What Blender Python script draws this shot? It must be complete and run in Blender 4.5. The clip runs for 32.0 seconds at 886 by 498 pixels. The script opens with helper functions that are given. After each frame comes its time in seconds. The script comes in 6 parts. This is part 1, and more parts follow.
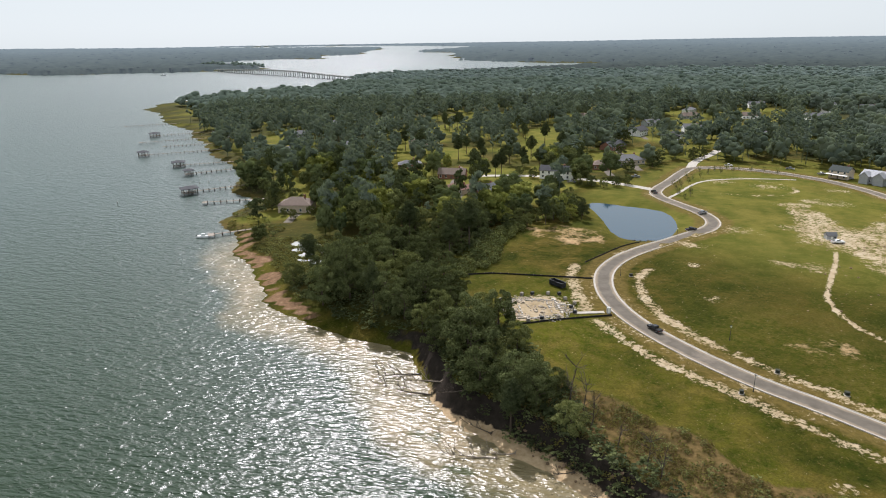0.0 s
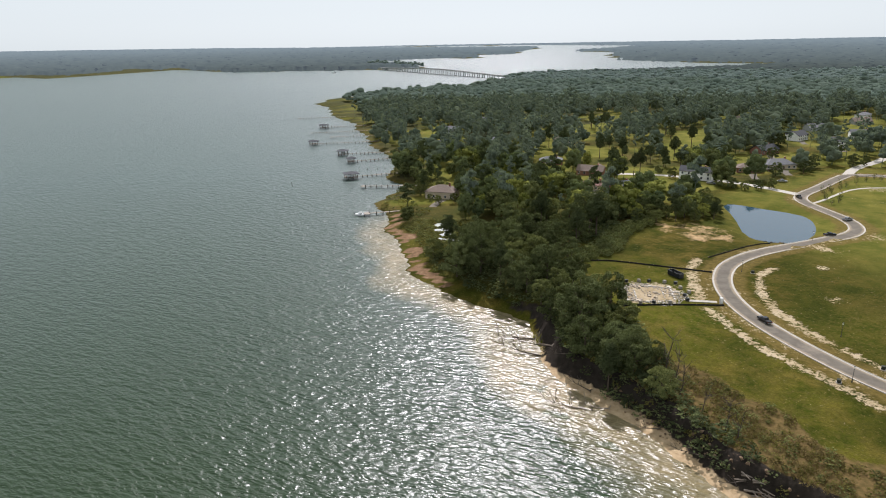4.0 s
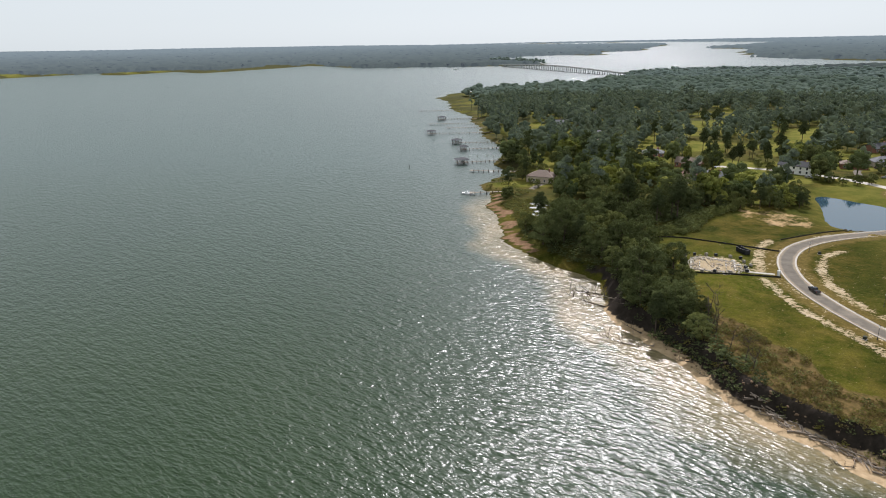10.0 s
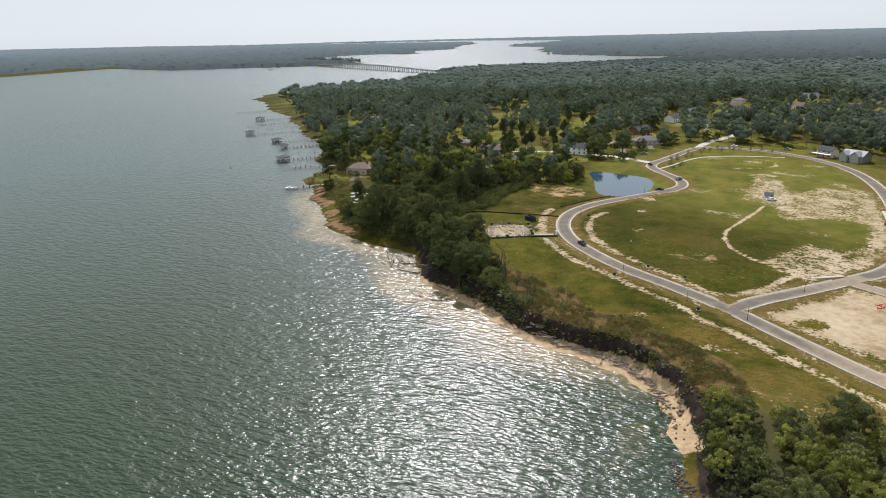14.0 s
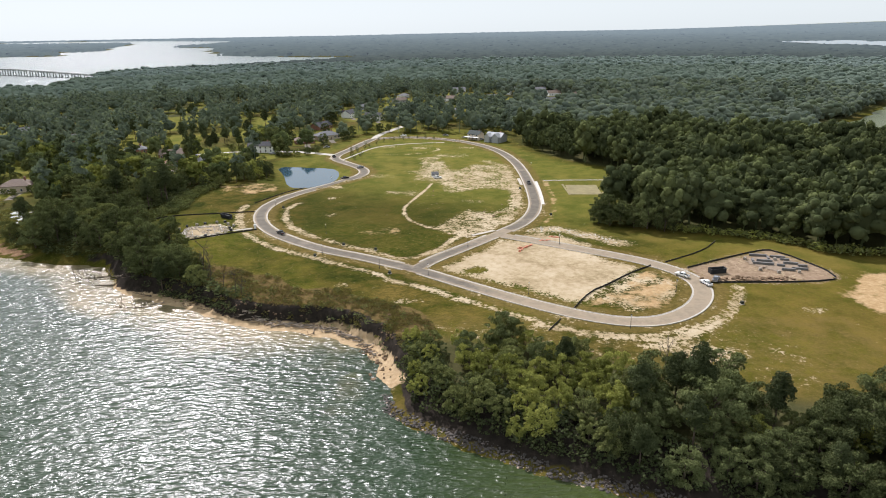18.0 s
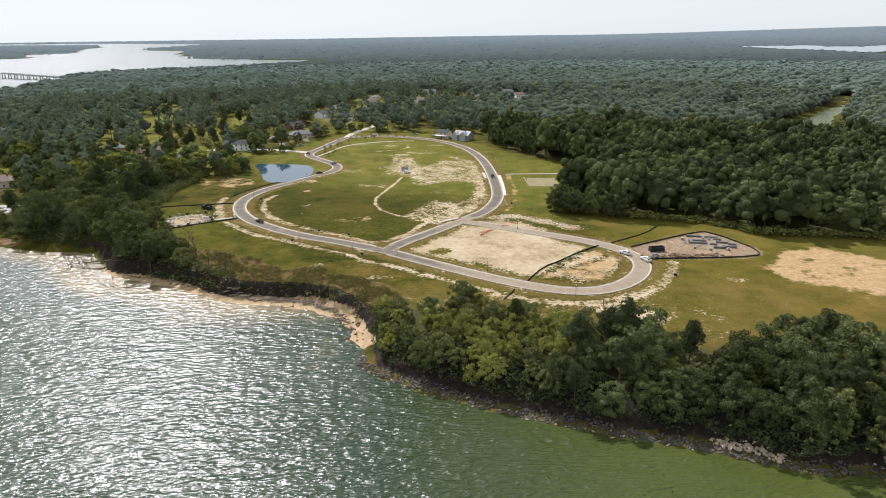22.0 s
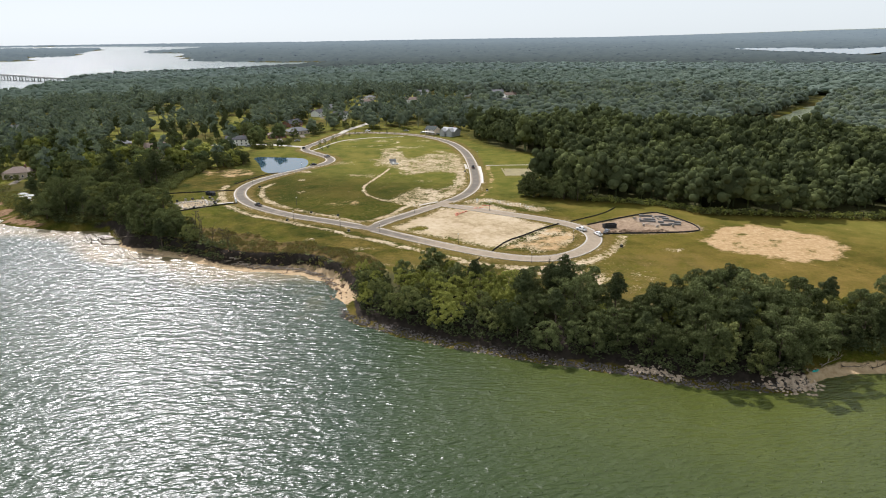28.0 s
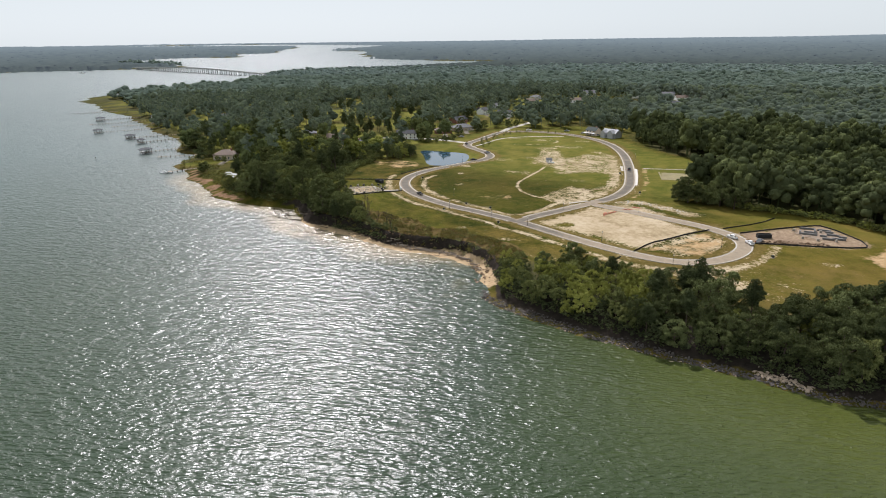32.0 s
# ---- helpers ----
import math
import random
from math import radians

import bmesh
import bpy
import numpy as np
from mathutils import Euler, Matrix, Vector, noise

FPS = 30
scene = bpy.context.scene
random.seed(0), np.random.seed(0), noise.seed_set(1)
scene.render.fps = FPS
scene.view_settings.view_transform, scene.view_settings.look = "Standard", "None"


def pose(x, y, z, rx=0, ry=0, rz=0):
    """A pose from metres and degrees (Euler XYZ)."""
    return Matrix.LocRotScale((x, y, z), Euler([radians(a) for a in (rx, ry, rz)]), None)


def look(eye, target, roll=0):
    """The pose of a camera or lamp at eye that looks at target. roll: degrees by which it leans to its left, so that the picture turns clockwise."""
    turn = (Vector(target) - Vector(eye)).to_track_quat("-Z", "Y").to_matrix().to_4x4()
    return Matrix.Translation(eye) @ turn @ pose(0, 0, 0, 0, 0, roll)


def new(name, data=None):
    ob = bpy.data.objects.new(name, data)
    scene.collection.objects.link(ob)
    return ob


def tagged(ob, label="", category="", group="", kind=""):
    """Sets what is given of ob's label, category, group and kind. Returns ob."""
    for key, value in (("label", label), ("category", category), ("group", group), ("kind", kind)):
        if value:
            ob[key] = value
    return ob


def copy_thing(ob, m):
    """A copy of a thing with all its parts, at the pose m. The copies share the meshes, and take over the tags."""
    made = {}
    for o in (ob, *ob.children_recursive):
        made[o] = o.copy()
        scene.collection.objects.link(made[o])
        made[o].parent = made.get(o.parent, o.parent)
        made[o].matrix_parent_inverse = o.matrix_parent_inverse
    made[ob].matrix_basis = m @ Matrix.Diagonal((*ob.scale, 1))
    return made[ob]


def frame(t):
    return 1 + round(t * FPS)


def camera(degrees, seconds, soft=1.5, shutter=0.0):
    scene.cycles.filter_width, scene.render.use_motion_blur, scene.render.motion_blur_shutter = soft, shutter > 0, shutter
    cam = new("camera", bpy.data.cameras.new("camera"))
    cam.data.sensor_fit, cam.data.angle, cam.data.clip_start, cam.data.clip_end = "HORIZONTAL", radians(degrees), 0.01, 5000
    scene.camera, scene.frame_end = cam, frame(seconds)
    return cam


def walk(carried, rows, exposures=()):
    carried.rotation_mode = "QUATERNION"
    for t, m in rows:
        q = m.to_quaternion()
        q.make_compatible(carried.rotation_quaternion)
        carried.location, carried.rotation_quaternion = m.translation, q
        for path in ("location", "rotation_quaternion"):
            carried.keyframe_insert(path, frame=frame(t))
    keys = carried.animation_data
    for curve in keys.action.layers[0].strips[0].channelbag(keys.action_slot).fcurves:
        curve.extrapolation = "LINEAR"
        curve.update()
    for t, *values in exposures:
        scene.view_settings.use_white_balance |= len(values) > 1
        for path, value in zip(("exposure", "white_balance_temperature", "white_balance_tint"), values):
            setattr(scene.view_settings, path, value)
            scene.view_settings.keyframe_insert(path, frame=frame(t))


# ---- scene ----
cam = camera(68.86, 32.0, soft=1.0)
PATH = [
    (0, (-83.99, 113.62, 97.55), (-118.85, 202.13, 66.70), -0.83),
    (0.5, (-81.88, 110.68, 97.65), (-120.12, 197.81, 66.88), -0.81),
    (1, (-79.63, 107.75, 97.79), (-121.48, 193.22, 67.09), -0.80),
    (1.5, (-77.44, 104.87, 98.04), (-122.10, 188.93, 67.39), -0.89),
    (2, (-75.16, 101.87, 98.26), (-121.40, 185.08, 67.61), -0.83),
    (2.5, (-72.70, 98.76, 98.49), (-119.75, 181.52, 67.87), -0.93),
    (3, (-70.21, 95.70, 98.73), (-118.46, 177.76, 68.10), -0.93),
    (3.5, (-67.56, 92.68, 99.03), (-118.88, 172.85, 68.40), -0.98),
    (5.5, (-56.29, 81.20, 99.63), (-117.76, 153.86, 68.96), -0.93),
    (6, (-53.33, 78.49, 99.62), (-116.88, 149.35, 68.96), -0.92),
    (6.5, (-50.26, 76.09, 99.56), (-115.97, 144.99, 68.96), -0.96),
    (7, (-47.05, 73.78, 99.45), (-114.41, 141.05, 68.81), -0.90),
    (7.5, (-43.52, 71.46, 99.46), (-111.22, 138.39, 68.86), -1.11),
    (8, (-40.21, 68.89, 99.52), (-107.93, 135.79, 68.87), -1.10),
    (8.5, (-36.94, 66.18, 99.55), (-104.68, 133.05, 68.90), -1.13),
    (9, (-33.67, 63.39, 99.58), (-101.38, 130.28, 68.89), -1.07),
    (9.5, (-30.32, 60.71, 99.66), (-98.08, 127.54, 68.96), -1.18),
    (10, (-27.00, 58.08, 99.77), (-94.81, 124.85, 69.06), -1.22),
    (10.5, (-23.77, 55.43, 99.92), (-91.60, 122.16, 69.16), -1.24),
    (11, (-20.44, 52.71, 100.03), (-88.30, 119.40, 69.26), -1.25),
    (11.5, (-17.19, 49.97, 100.24), (-84.97, 116.74, 69.45), -1.29),
    (12, (-13.77, 47.21, 100.39), (-81.17, 114.36, 69.59), -1.37),
    (12.5, (-10.36, 44.39, 100.35), (-75.62, 113.59, 69.50), -1.30),
    (13, (-7.32, 41.45, 100.29), (-67.45, 115.05, 69.22), -1.19),
    (13.5, (-4.73, 38.67, 100.61), (-58.37, 117.11, 69.45), -1.50),
    (14, (-2.65, 35.72, 100.89), (-50.21, 117.90, 69.52), -1.46),
    (14.5, (-1.05, 32.64, 101.04), (-43.52, 117.51, 69.50), -1.24),
    (15, (0.12, 29.75, 101.13), (-35.44, 117.68, 69.45), -1.27),
    (15.5, (0.92, 27.26, 101.14), (-27.44, 117.71, 69.32), -1.12),
    (17.5, (2.70, 18.70, 100.79), (-3.78, 113.17, 68.66), -1.00),
    (18, (3.24, 15.76, 100.65), (-1.03, 110.38, 68.56), -0.91),
    (18.5, (3.72, 12.43, 100.65), (0.04, 107.11, 68.66), -0.91),
    (19, (4.13, 8.94, 100.71), (1.04, 103.64, 68.75), -0.83),
    (19.5, (4.49, 5.36, 100.55), (2.58, 100.13, 68.67), -0.76),
    (20, (4.85, 1.87, 100.41), (4.28, 96.68, 68.62), -0.70),
    (20.5, (5.42, -1.56, 100.32), (5.16, 93.27, 68.59), -0.68),
    (21, (5.99, -4.88, 100.24), (5.73, 89.97, 68.55), -0.66),
    (21.5, (6.47, -8.20, 100.11), (6.25, 86.66, 68.46), -0.64),
    (22, (7.05, -11.68, 100.09), (6.84, 83.19, 68.47), -0.63),
    (22.5, (7.73, -15.15, 100.19), (7.30, 79.72, 68.58), -0.67),
    (23, (8.67, -18.51, 100.30), (6.68, 76.36, 68.72), -0.68),
    (23.5, (9.60, -21.78, 100.36), (6.17, 73.05, 68.82), -0.67),
    (24, (10.45, -25.08, 100.64), (6.41, 69.73, 69.09), -0.71),
    (24.5, (11.37, -28.40, 100.96), (6.76, 66.38, 69.40), -0.71),
    (25, (12.52, -31.81, 101.27), (7.58, 62.95, 69.72), -0.81),
    (25.5, (13.62, -35.23, 101.34), (11.97, 59.63, 69.73), -0.80),
    (27.5, (17.27, -47.97, 99.92), (19.04, 46.98, 68.58), -0.60),
    (28, (18.21, -51.18, 99.65), (18.06, 43.81, 68.39), -0.68),
    (28.5, (19.56, -54.88, 99.48), (13.24, 39.95, 68.38), -0.52),
    (29, (21.01, -58.55, 99.46), (11.98, 36.08, 68.41), -0.57),
    (29.5, (22.40, -62.00, 99.64), (13.02, 32.58, 68.56), -0.56),
    (30, (23.74, -65.13, 99.93), (12.15, 29.22, 68.86), -0.55),
    (30.5, (25.01, -67.82, 100.41), (10.82, 26.17, 69.35), -0.56),
    (31, (25.80, -69.62, 101.01), (8.10, 23.76, 69.93), -0.56),
    (31.5, (26.12, -70.47, 101.65), (4.22, 22.02, 70.57), -0.53),
    (32, (26.17, -70.78, 102.24), (2.11, 21.14, 71.07), -0.63),
]
walk(cam, [(t, look(eye, target, roll)) for t, eye, target, roll in PATH],
     [(0, 0.44, 5800, 16), (6, 0.42, 5800, 16), (14, 0.38, 5800, 16), (17.5, 0.56, 5800, 16), (28, 0.55, 5800, 16), (30.5, 0.44, 5800, 16), (32, 0.39, 5800, 16)])

# ---- world and sun ----
SUN_AZ, SUN_EL = 31.0, 45.0          # degrees to the left of +y, degrees above the horizon
world = bpy.data.worlds.new("hazy_sky")
scene.world = world
world.use_nodes = True
wn = world.node_tree.nodes
sky = wn.new("ShaderNodeTexSky")
sky.sky_type = 'NISHITA'
sky.sun_disc = False
sky.sun_elevation = radians(SUN_EL)
sky.sun_rotation = radians(-SUN_AZ)
sky.air_density, sky.dust_density, sky.ozone_density = 1.0, 0.9, 2.5
pale = wn.new("ShaderNodeHueSaturation")
pale.inputs["Saturation"].default_value = 0.25
world.node_tree.links.new(sky.outputs[0], pale.inputs["Color"])
haze = wn.new("ShaderNodeMix")
haze.data_type = 'RGBA'
haze.inputs[0].default_value = 0.84
haze.inputs[7].default_value = (6.38, 6.62, 5.92, 1)
world.node_tree.links.new(pale.outputs[0], haze.inputs[6])
world.node_tree.links.new(haze.outputs[2], wn["Background"].inputs[0])
wn["Background"].inputs[1].default_value = 0.092
sun_data = bpy.data.lights.new("sun", 'SUN')
sun_data.energy, sun_data.angle, sun_data.color = 4.5, radians(0.6), (1.0, 0.92, 0.83)
sun = new("sun", sun_data)
sun.matrix_world = look((0, 0, 0), (math.sin(radians(SUN_AZ)) * math.cos(radians(SUN_EL)),
                                    -math.cos(radians(SUN_AZ)) * math.cos(radians(SUN_EL)), -math.sin(radians(SUN_EL))))


# ---- materials ----
class Mat:
    """A small builder for node materials."""

    def __init__(self, name, rough=0.8, metal=0.0, spec=0.3):
        self.m = bpy.data.materials.new(name)
        self.m.use_nodes = True
        self.t = self.m.node_tree
        self.b = self.t.nodes["Principled BSDF"]
        self.b.inputs["Roughness"].default_value = rough
        self.b.inputs["Metallic"].default_value = metal
        self.b.inputs["Specular IOR Level"].default_value = spec
        self.co = self.t.nodes.new("ShaderNodeTexCoord")

    def link(self, a, b):
        self.t.links.new(a, b)

    def noise(self, scale, detail=4.0, rough=0.55, stretch=None, obj=True):
        n = self.t.nodes.new("ShaderNodeTexNoise")
        n.inputs["Scale"].default_value, n.inputs["Detail"].default_value, n.inputs["Roughness"].default_value = scale, detail, rough
        src = self.co.outputs["Object"]
        if not obj:
            g = self.t.nodes.new("ShaderNodeNewGeometry")
            src = g.outputs["Position"]
        if stretch:
            mp = self.t.nodes.new("ShaderNodeMapping")
            mp.vector_type = 'TEXTURE'
            mp.inputs["Scale"].default_value = [1 / v for v in stretch[:3]]
            mp.inputs["Rotation"].default_value = (0, 0, radians(stretch[3]) if len(stretch) > 3 else 0)
            self.link(src, mp.inputs[0])
            src = mp.outputs[0]
        self.link(src, n.inputs["Vector"])
        return n.outputs["Fac"]

    def ramp(self, fac, stops):
        r = self.t.nodes.new("ShaderNodeValToRGB")
        while len(r.color_ramp.elements) < len(stops):
            r.color_ramp.elements.new(0.5)
        for e, (p, c) in zip(r.color_ramp.elements, stops):
            e.position, e.color = p, (*c, 1)
        self.link(fac, r.inputs[0])
        return r.outputs[0]

    def value(self, fac, lo, hi):
        r = self.t.nodes.new("ShaderNodeMapRange")
        r.inputs[1].default_value, r.inputs[2].default_value = lo, hi
        self.link(fac, r.inputs[0])
        return r.outputs[0]

    def math(self, op, a, b=None, clamp=False):
        n = self.t.nodes.new("ShaderNodeMath")
        n.operation, n.use_clamp = op, clamp
        for i, v in enumerate((a, b)):
            if v is None:
                continue
            if isinstance(v, (int, float)):
                n.inputs[i].default_value = v
            else:
                self.link(v, n.inputs[i])
        return n.outputs[0]

    def mix(self, fac, a, b, mode='MIX'):
        n = self.t.nodes.new("ShaderNodeMix")
        n.data_type, n.blend_type = 'RGBA', mode
        for i, v in ((0, fac), (6, a), (7, b)):
            if isinstance(v, (int, float)):
                n.inputs[i].default_value = v
            elif isinstance(v, tuple):
                n.inputs[i].default_value = (*v, 1)
            else:
                self.link(v, n.inputs[i])
        return n.outputs[2]

    def attr(self, name):
        n = self.t.nodes.new("ShaderNodeAttribute")
        n.attribute_name = name
        return n.outputs["Fac"]

    def rand(self):
        return self.t.nodes.new("ShaderNodeObjectInfo").outputs["Random"]

    def island(self):
        return self.t.nodes.new("ShaderNodeNewGeometry").outputs["Random Per Island"]

    def color(self, c):
        if isinstance(c, tuple):
            self.b.inputs["Base Color"].default_value = (*c, 1)
        else:
            self.link(c, self.b.inputs["Base Color"])
        return self

    def bump(self, h, strength=0.5, dist=0.05):
        n = self.t.nodes.new("ShaderNodeBump")
        n.inputs["Strength"].default_value, n.inputs["Distance"].default_value = strength, dist
        self.link(h, n.inputs["Height"])
        self.link(n.outputs[0], self.b.inputs["Normal"])
        return self


def plain(name, c, rough=0.7, metal=0.0, vary=0.25, scale=1.5, bump=0.0, spec=0.3):
    """A painted or natural surface with mottling at two scales."""
    m = Mat(name, rough, metal, spec)
    lo, hi = tuple(v * (1 - vary) for v in c), tuple(min(1, v * (1 + vary)) for v in c)
    f = m.math('ADD', m.math('MULTIPLY', m.noise(scale), 0.6), m.math('MULTIPLY', m.noise(scale * 9), 0.4))
    m.color(m.ramp(f, [(0.3, lo), (0.7, hi)]))
    if bump:
        m.bump(m.noise(scale * 6), bump, 0.05)
    return m.m


def foliage(name, dark, light, relief=0.8, fine=1.1, soft=1.0, thin=1.0):
    m = Mat(name, 1.0, 0, 0.0)
    m.b.inputs["Diffuse Roughness"].default_value = soft
    dark, light = ((c[0] * 1.02, c[1] * 1.07, c[2] * 1.08) for c in (dark, light))
    f = m.math('ADD', m.math('MULTIPLY', m.island(), 0.36), m.math('MULTIPLY', m.rand(), 0.30))
    f = m.math('ADD', f, m.math('ADD', m.math('MULTIPLY', m.noise(0.035, 3, obj=False), 0.3), m.math('MULTIPLY', m.attr("tone"), 0.30)))
    m.bump(m.noise(fine, 4, 0.75, obj=False), relief, 1.0)
    m.color(m.ramp(f, [(0.2, dark), (0.55, tuple((a + b) / 2 for a, b in zip(dark, light))), (0.95, light)]))
    m.b.inputs["Transmission Weight"].default_value = 0.0
    tr = m.t.nodes.new("ShaderNodeBsdfTranslucent")
    base = m.b.inputs["Base Color"].links[0].from_socket
    m.link(m.mix(1.0, base, (0.42 * thin, 0.43 * thin, 0.22 * thin), 'MULTIPLY'), tr.inputs[0])
    both = m.t.nodes.new("ShaderNodeAddShader")
    m.link(m.b.outputs[0], both.inputs[0])
    m.link(tr.outputs[0], both.inputs[1])
    m.link(both.outputs[0], m.t.nodes["Material Output"].inputs[0])
    return m.m


M = {}
# ground: grass with dry and lush patches, bare dirt, beach sand, woodland floor
g = Mat("ground_cover", 1.0, 0, 0.02)
big, mid, fine = g.noise(0.012, 3), g.noise(0.09, 5, 0.6), g.noise(1.4, 4, 0.65)
grass = g.ramp(mid, [(0.36, (0.030, 0.042, 0.008)), (0.5, (0.072, 0.074, 0.016)), (0.62, (0.135, 0.108, 0.034))])
grass = g.mix(g.value(big, 0.45, 0.62), grass, g.ramp(mid, [(0.35, (0.060, 0.084, 0.010)), (0.65, (0.140, 0.142, 0.024))]))
grass = g.mix(g.value(g.noise(0.028, 6, 0.7), 0.52, 0.66), grass, (0.20, 0.150, 0.055))
grass = g.mix(g.math('MULTIPLY', g.attr("field"), 0.6), grass, g.ramp(g.noise(0.05, 6, 0.7), [(0.36, (0.030, 0.044, 0.009)), (0.5, (0.052, 0.062, 0.013)), (0.64, (0.105, 0.080, 0.026))]))
grass = g.mix(g.value(g.noise(0.45, 6, 0.75), 0.46, 0.68), grass, g.ramp(big, [(0.4, (0.038, 0.050, 0.011)), (0.6, (0.150, 0.128, 0.044))]))
grass = g.mix(g.math('MULTIPLY', g.value(fine, 0.3, 0.7), 0.7), grass, g.mix(1.0, grass, (0.62, 0.66, 0.55), 'MULTIPLY'))
grass = g.mix(g.math('MULTIPLY', g.value(g.noise(2.2, 4, 0.85), 0.44, 0.60), 0.7), grass, g.mix(1.0, grass, (0.42, 0.46, 0.42), 'MULTIPLY'))
grass = g.mix(g.math('MULTIPLY', g.value(g.noise(1.1, 6, 0.85), 0.58, 0.68), 0.7), grass, (0.30, 0.24, 0.115))
grass = g.mix(g.math('MULTIPLY', g.value(g.noise(0.9, 3, 0.7), 0.70, 0.74), 0.8), grass, (0.46, 0.41, 0.33))
dirtc = g.ramp(g.math('ADD', g.math('MULTIPLY', g.noise(0.05, 4, 0.6), 0.6), g.math('MULTIPLY', g.noise(0.4, 6, 0.7), 0.4)), [(0.36, (0.205, 0.165, 0.095)), (0.5, (0.335, 0.280, 0.182)), (0.62, (0.420, 0.366, 0.262))])
brk = g.math('ADD', g.math('MULTIPLY', g.math('SUBTRACT', g.noise(0.10, 6, 0.7), 0.5), 1.3), g.math('MULTIPLY', g.math('SUBTRACT', g.noise(0.75, 6, 0.75), 0.5), 2.3))
dfac = g.value(g.math('ADD', g.attr("dirt"), brk), 0.46, 0.64)
grass = g.mix(g.math('MULTIPLY', g.attr("dry"), 0.55), grass, g.ramp(g.noise(0.06, 6, 0.7), [(0.35, (0.075, 0.078, 0.018)), (0.5, (0.150, 0.122, 0.036)), (0.65, (0.225, 0.168, 0.062))]))
grass = g.mix(g.math('MULTIPLY', g.math('MULTIPLY', g.value(g.noise(0.6, 6, 0.75), 0.48, 0.7), g.attr("dry")), 0.6), grass, (0.105, 0.072, 0.030))
lawn = g.ramp(mid, [(0.35, (0.110, 0.130, 0.030)), (0.7, (0.205, 0.200, 0.062))])
grass = g.mix(g.attr("lawn"), grass, lawn)
verge = g.value(g.math('ADD', g.attr("verge"), g.math('MULTIPLY', g.math('SUBTRACT', g.noise(0.2, 6, 0.7), 0.5), 1.4)), 0.4, 0.75)
grass = g.mix(g.math('MULTIPLY', verge, 0.75), grass, g.ramp(g.noise(0.6, 5, 0.7), [(0.3, (0.085, 0.070, 0.028)), (0.7, (0.19, 0.145, 0.065))]))
grass = g.mix(1.0, grass, (0.85, 0.83, 0.62), 'MULTIPLY')
col = g.mix(dfac, grass, dirtc)
rust = g.value(g.math('ADD', g.attr("rust"), g.math('MULTIPLY', g.math('SUBTRACT', g.noise(0.12, 6, 0.7), 0.5), 2.2)), 0.4, 0.7)
col = g.mix(rust, col, g.ramp(g.noise(0.5, 6, 0.7), [(0.3, (0.270, 0.180, 0.088)), (0.5, (0.335, 0.245, 0.132)), (0.7, (0.430, 0.330, 0.200))]))
mud = g.ramp(g.noise(0.5, 6, 0.7), [(0.3, (0.15, 0.11, 0.075)), (0.55, (0.24, 0.185, 0.13)), (0.75, (0.33, 0.27, 0.20))])
col = g.mix(g.value(g.math('ADD', g.attr("mud"), brk), 0.45, 0.7), col, mud)
col = g.mix(g.value(g.math('ADD', g.attr("scrub"), g.math('MULTIPLY', brk, 0.5)), 0.35, 0.65), col, g.ramp(g.noise(0.5, 5, 0.7), [(0.3, (0.052, 0.048, 0.017)), (0.5, (0.105, 0.078, 0.031)), (0.75, (0.180, 0.128, 0.058))]))
col = g.mix(g.attr("woods"), col, g.ramp(fine, [(0.3, (0.036, 0.042, 0.020)), (0.7, (0.07, 0.07, 0.034))]))
sfac = g.value(g.math('ADD', g.attr("sand"), g.math('MULTIPLY', g.math('SUBTRACT', g.noise(0.4, 5, 0.7), 0.5), 0.8)), 0.4, 0.6)
col = g.mix(sfac, col, g.ramp(g.noise(0.7, 5), [(0.3, (0.30, 0.225, 0.130)), (0.7, (0.46, 0.365, 0.235))]))
clay = g.value(g.math('ADD', g.attr("clay"), g.math('MULTIPLY', g.math('SUBTRACT', g.noise(0.3, 5, 0.7), 0.5), 0.8)), 0.4, 0.65)
col = g.mix(clay, col, g.ramp(g.noise(0.4, 6, 0.7), [(0.3, (0.105, 0.070, 0.042)), (0.55, (0.20, 0.132, 0.080)), (0.75, (0.31, 0.225, 0.145))]))
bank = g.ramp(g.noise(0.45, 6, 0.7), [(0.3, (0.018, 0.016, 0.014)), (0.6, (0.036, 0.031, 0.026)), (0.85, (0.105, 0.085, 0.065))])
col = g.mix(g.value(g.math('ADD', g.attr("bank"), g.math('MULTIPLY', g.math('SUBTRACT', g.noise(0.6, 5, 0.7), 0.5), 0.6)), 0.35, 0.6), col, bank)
g.color(g.mix(1.0, col, (0.97, 0.92, 0.88), 'MULTIPLY')).bump(g.math('ADD', g.noise(0.8, 6, 0.7), g.math('MULTIPLY', g.noise(6, 3), 0.25)), 0.45, 0.3)
M["ground"] = g.m

# bay water: green over depth, brown over the shallows, wind waves
w = Mat("bay_water", 0.29, 0, 0.5)
w.b.inputs["IOR"].default_value = 1.333
sh = w.attr("shallow")
deep = w.ramp(w.noise(0.006, 4, 0.6), [(0.3, (0.012, 0.027, 0.009)), (0.7, (0.017, 0.034, 0.011))])
shal = w.ramp(w.noise(0.05, 5, 0.6), [(0.35, (0.10, 0.088, 0.036)), (0.7, (0.24, 0.19, 0.105))])
sf = w.value(w.math('ADD', sh, w.math('MULTIPLY', w.math('SUBTRACT', w.noise(0.045, 5, 0.6), 0.5), 0.7)), 0.18, 0.65)
silt = w.ramp(w.noise(0.03, 4, 0.6), [(0.3, (0.053, 0.064, 0.013)), (0.7, (0.068, 0.080, 0.016))])
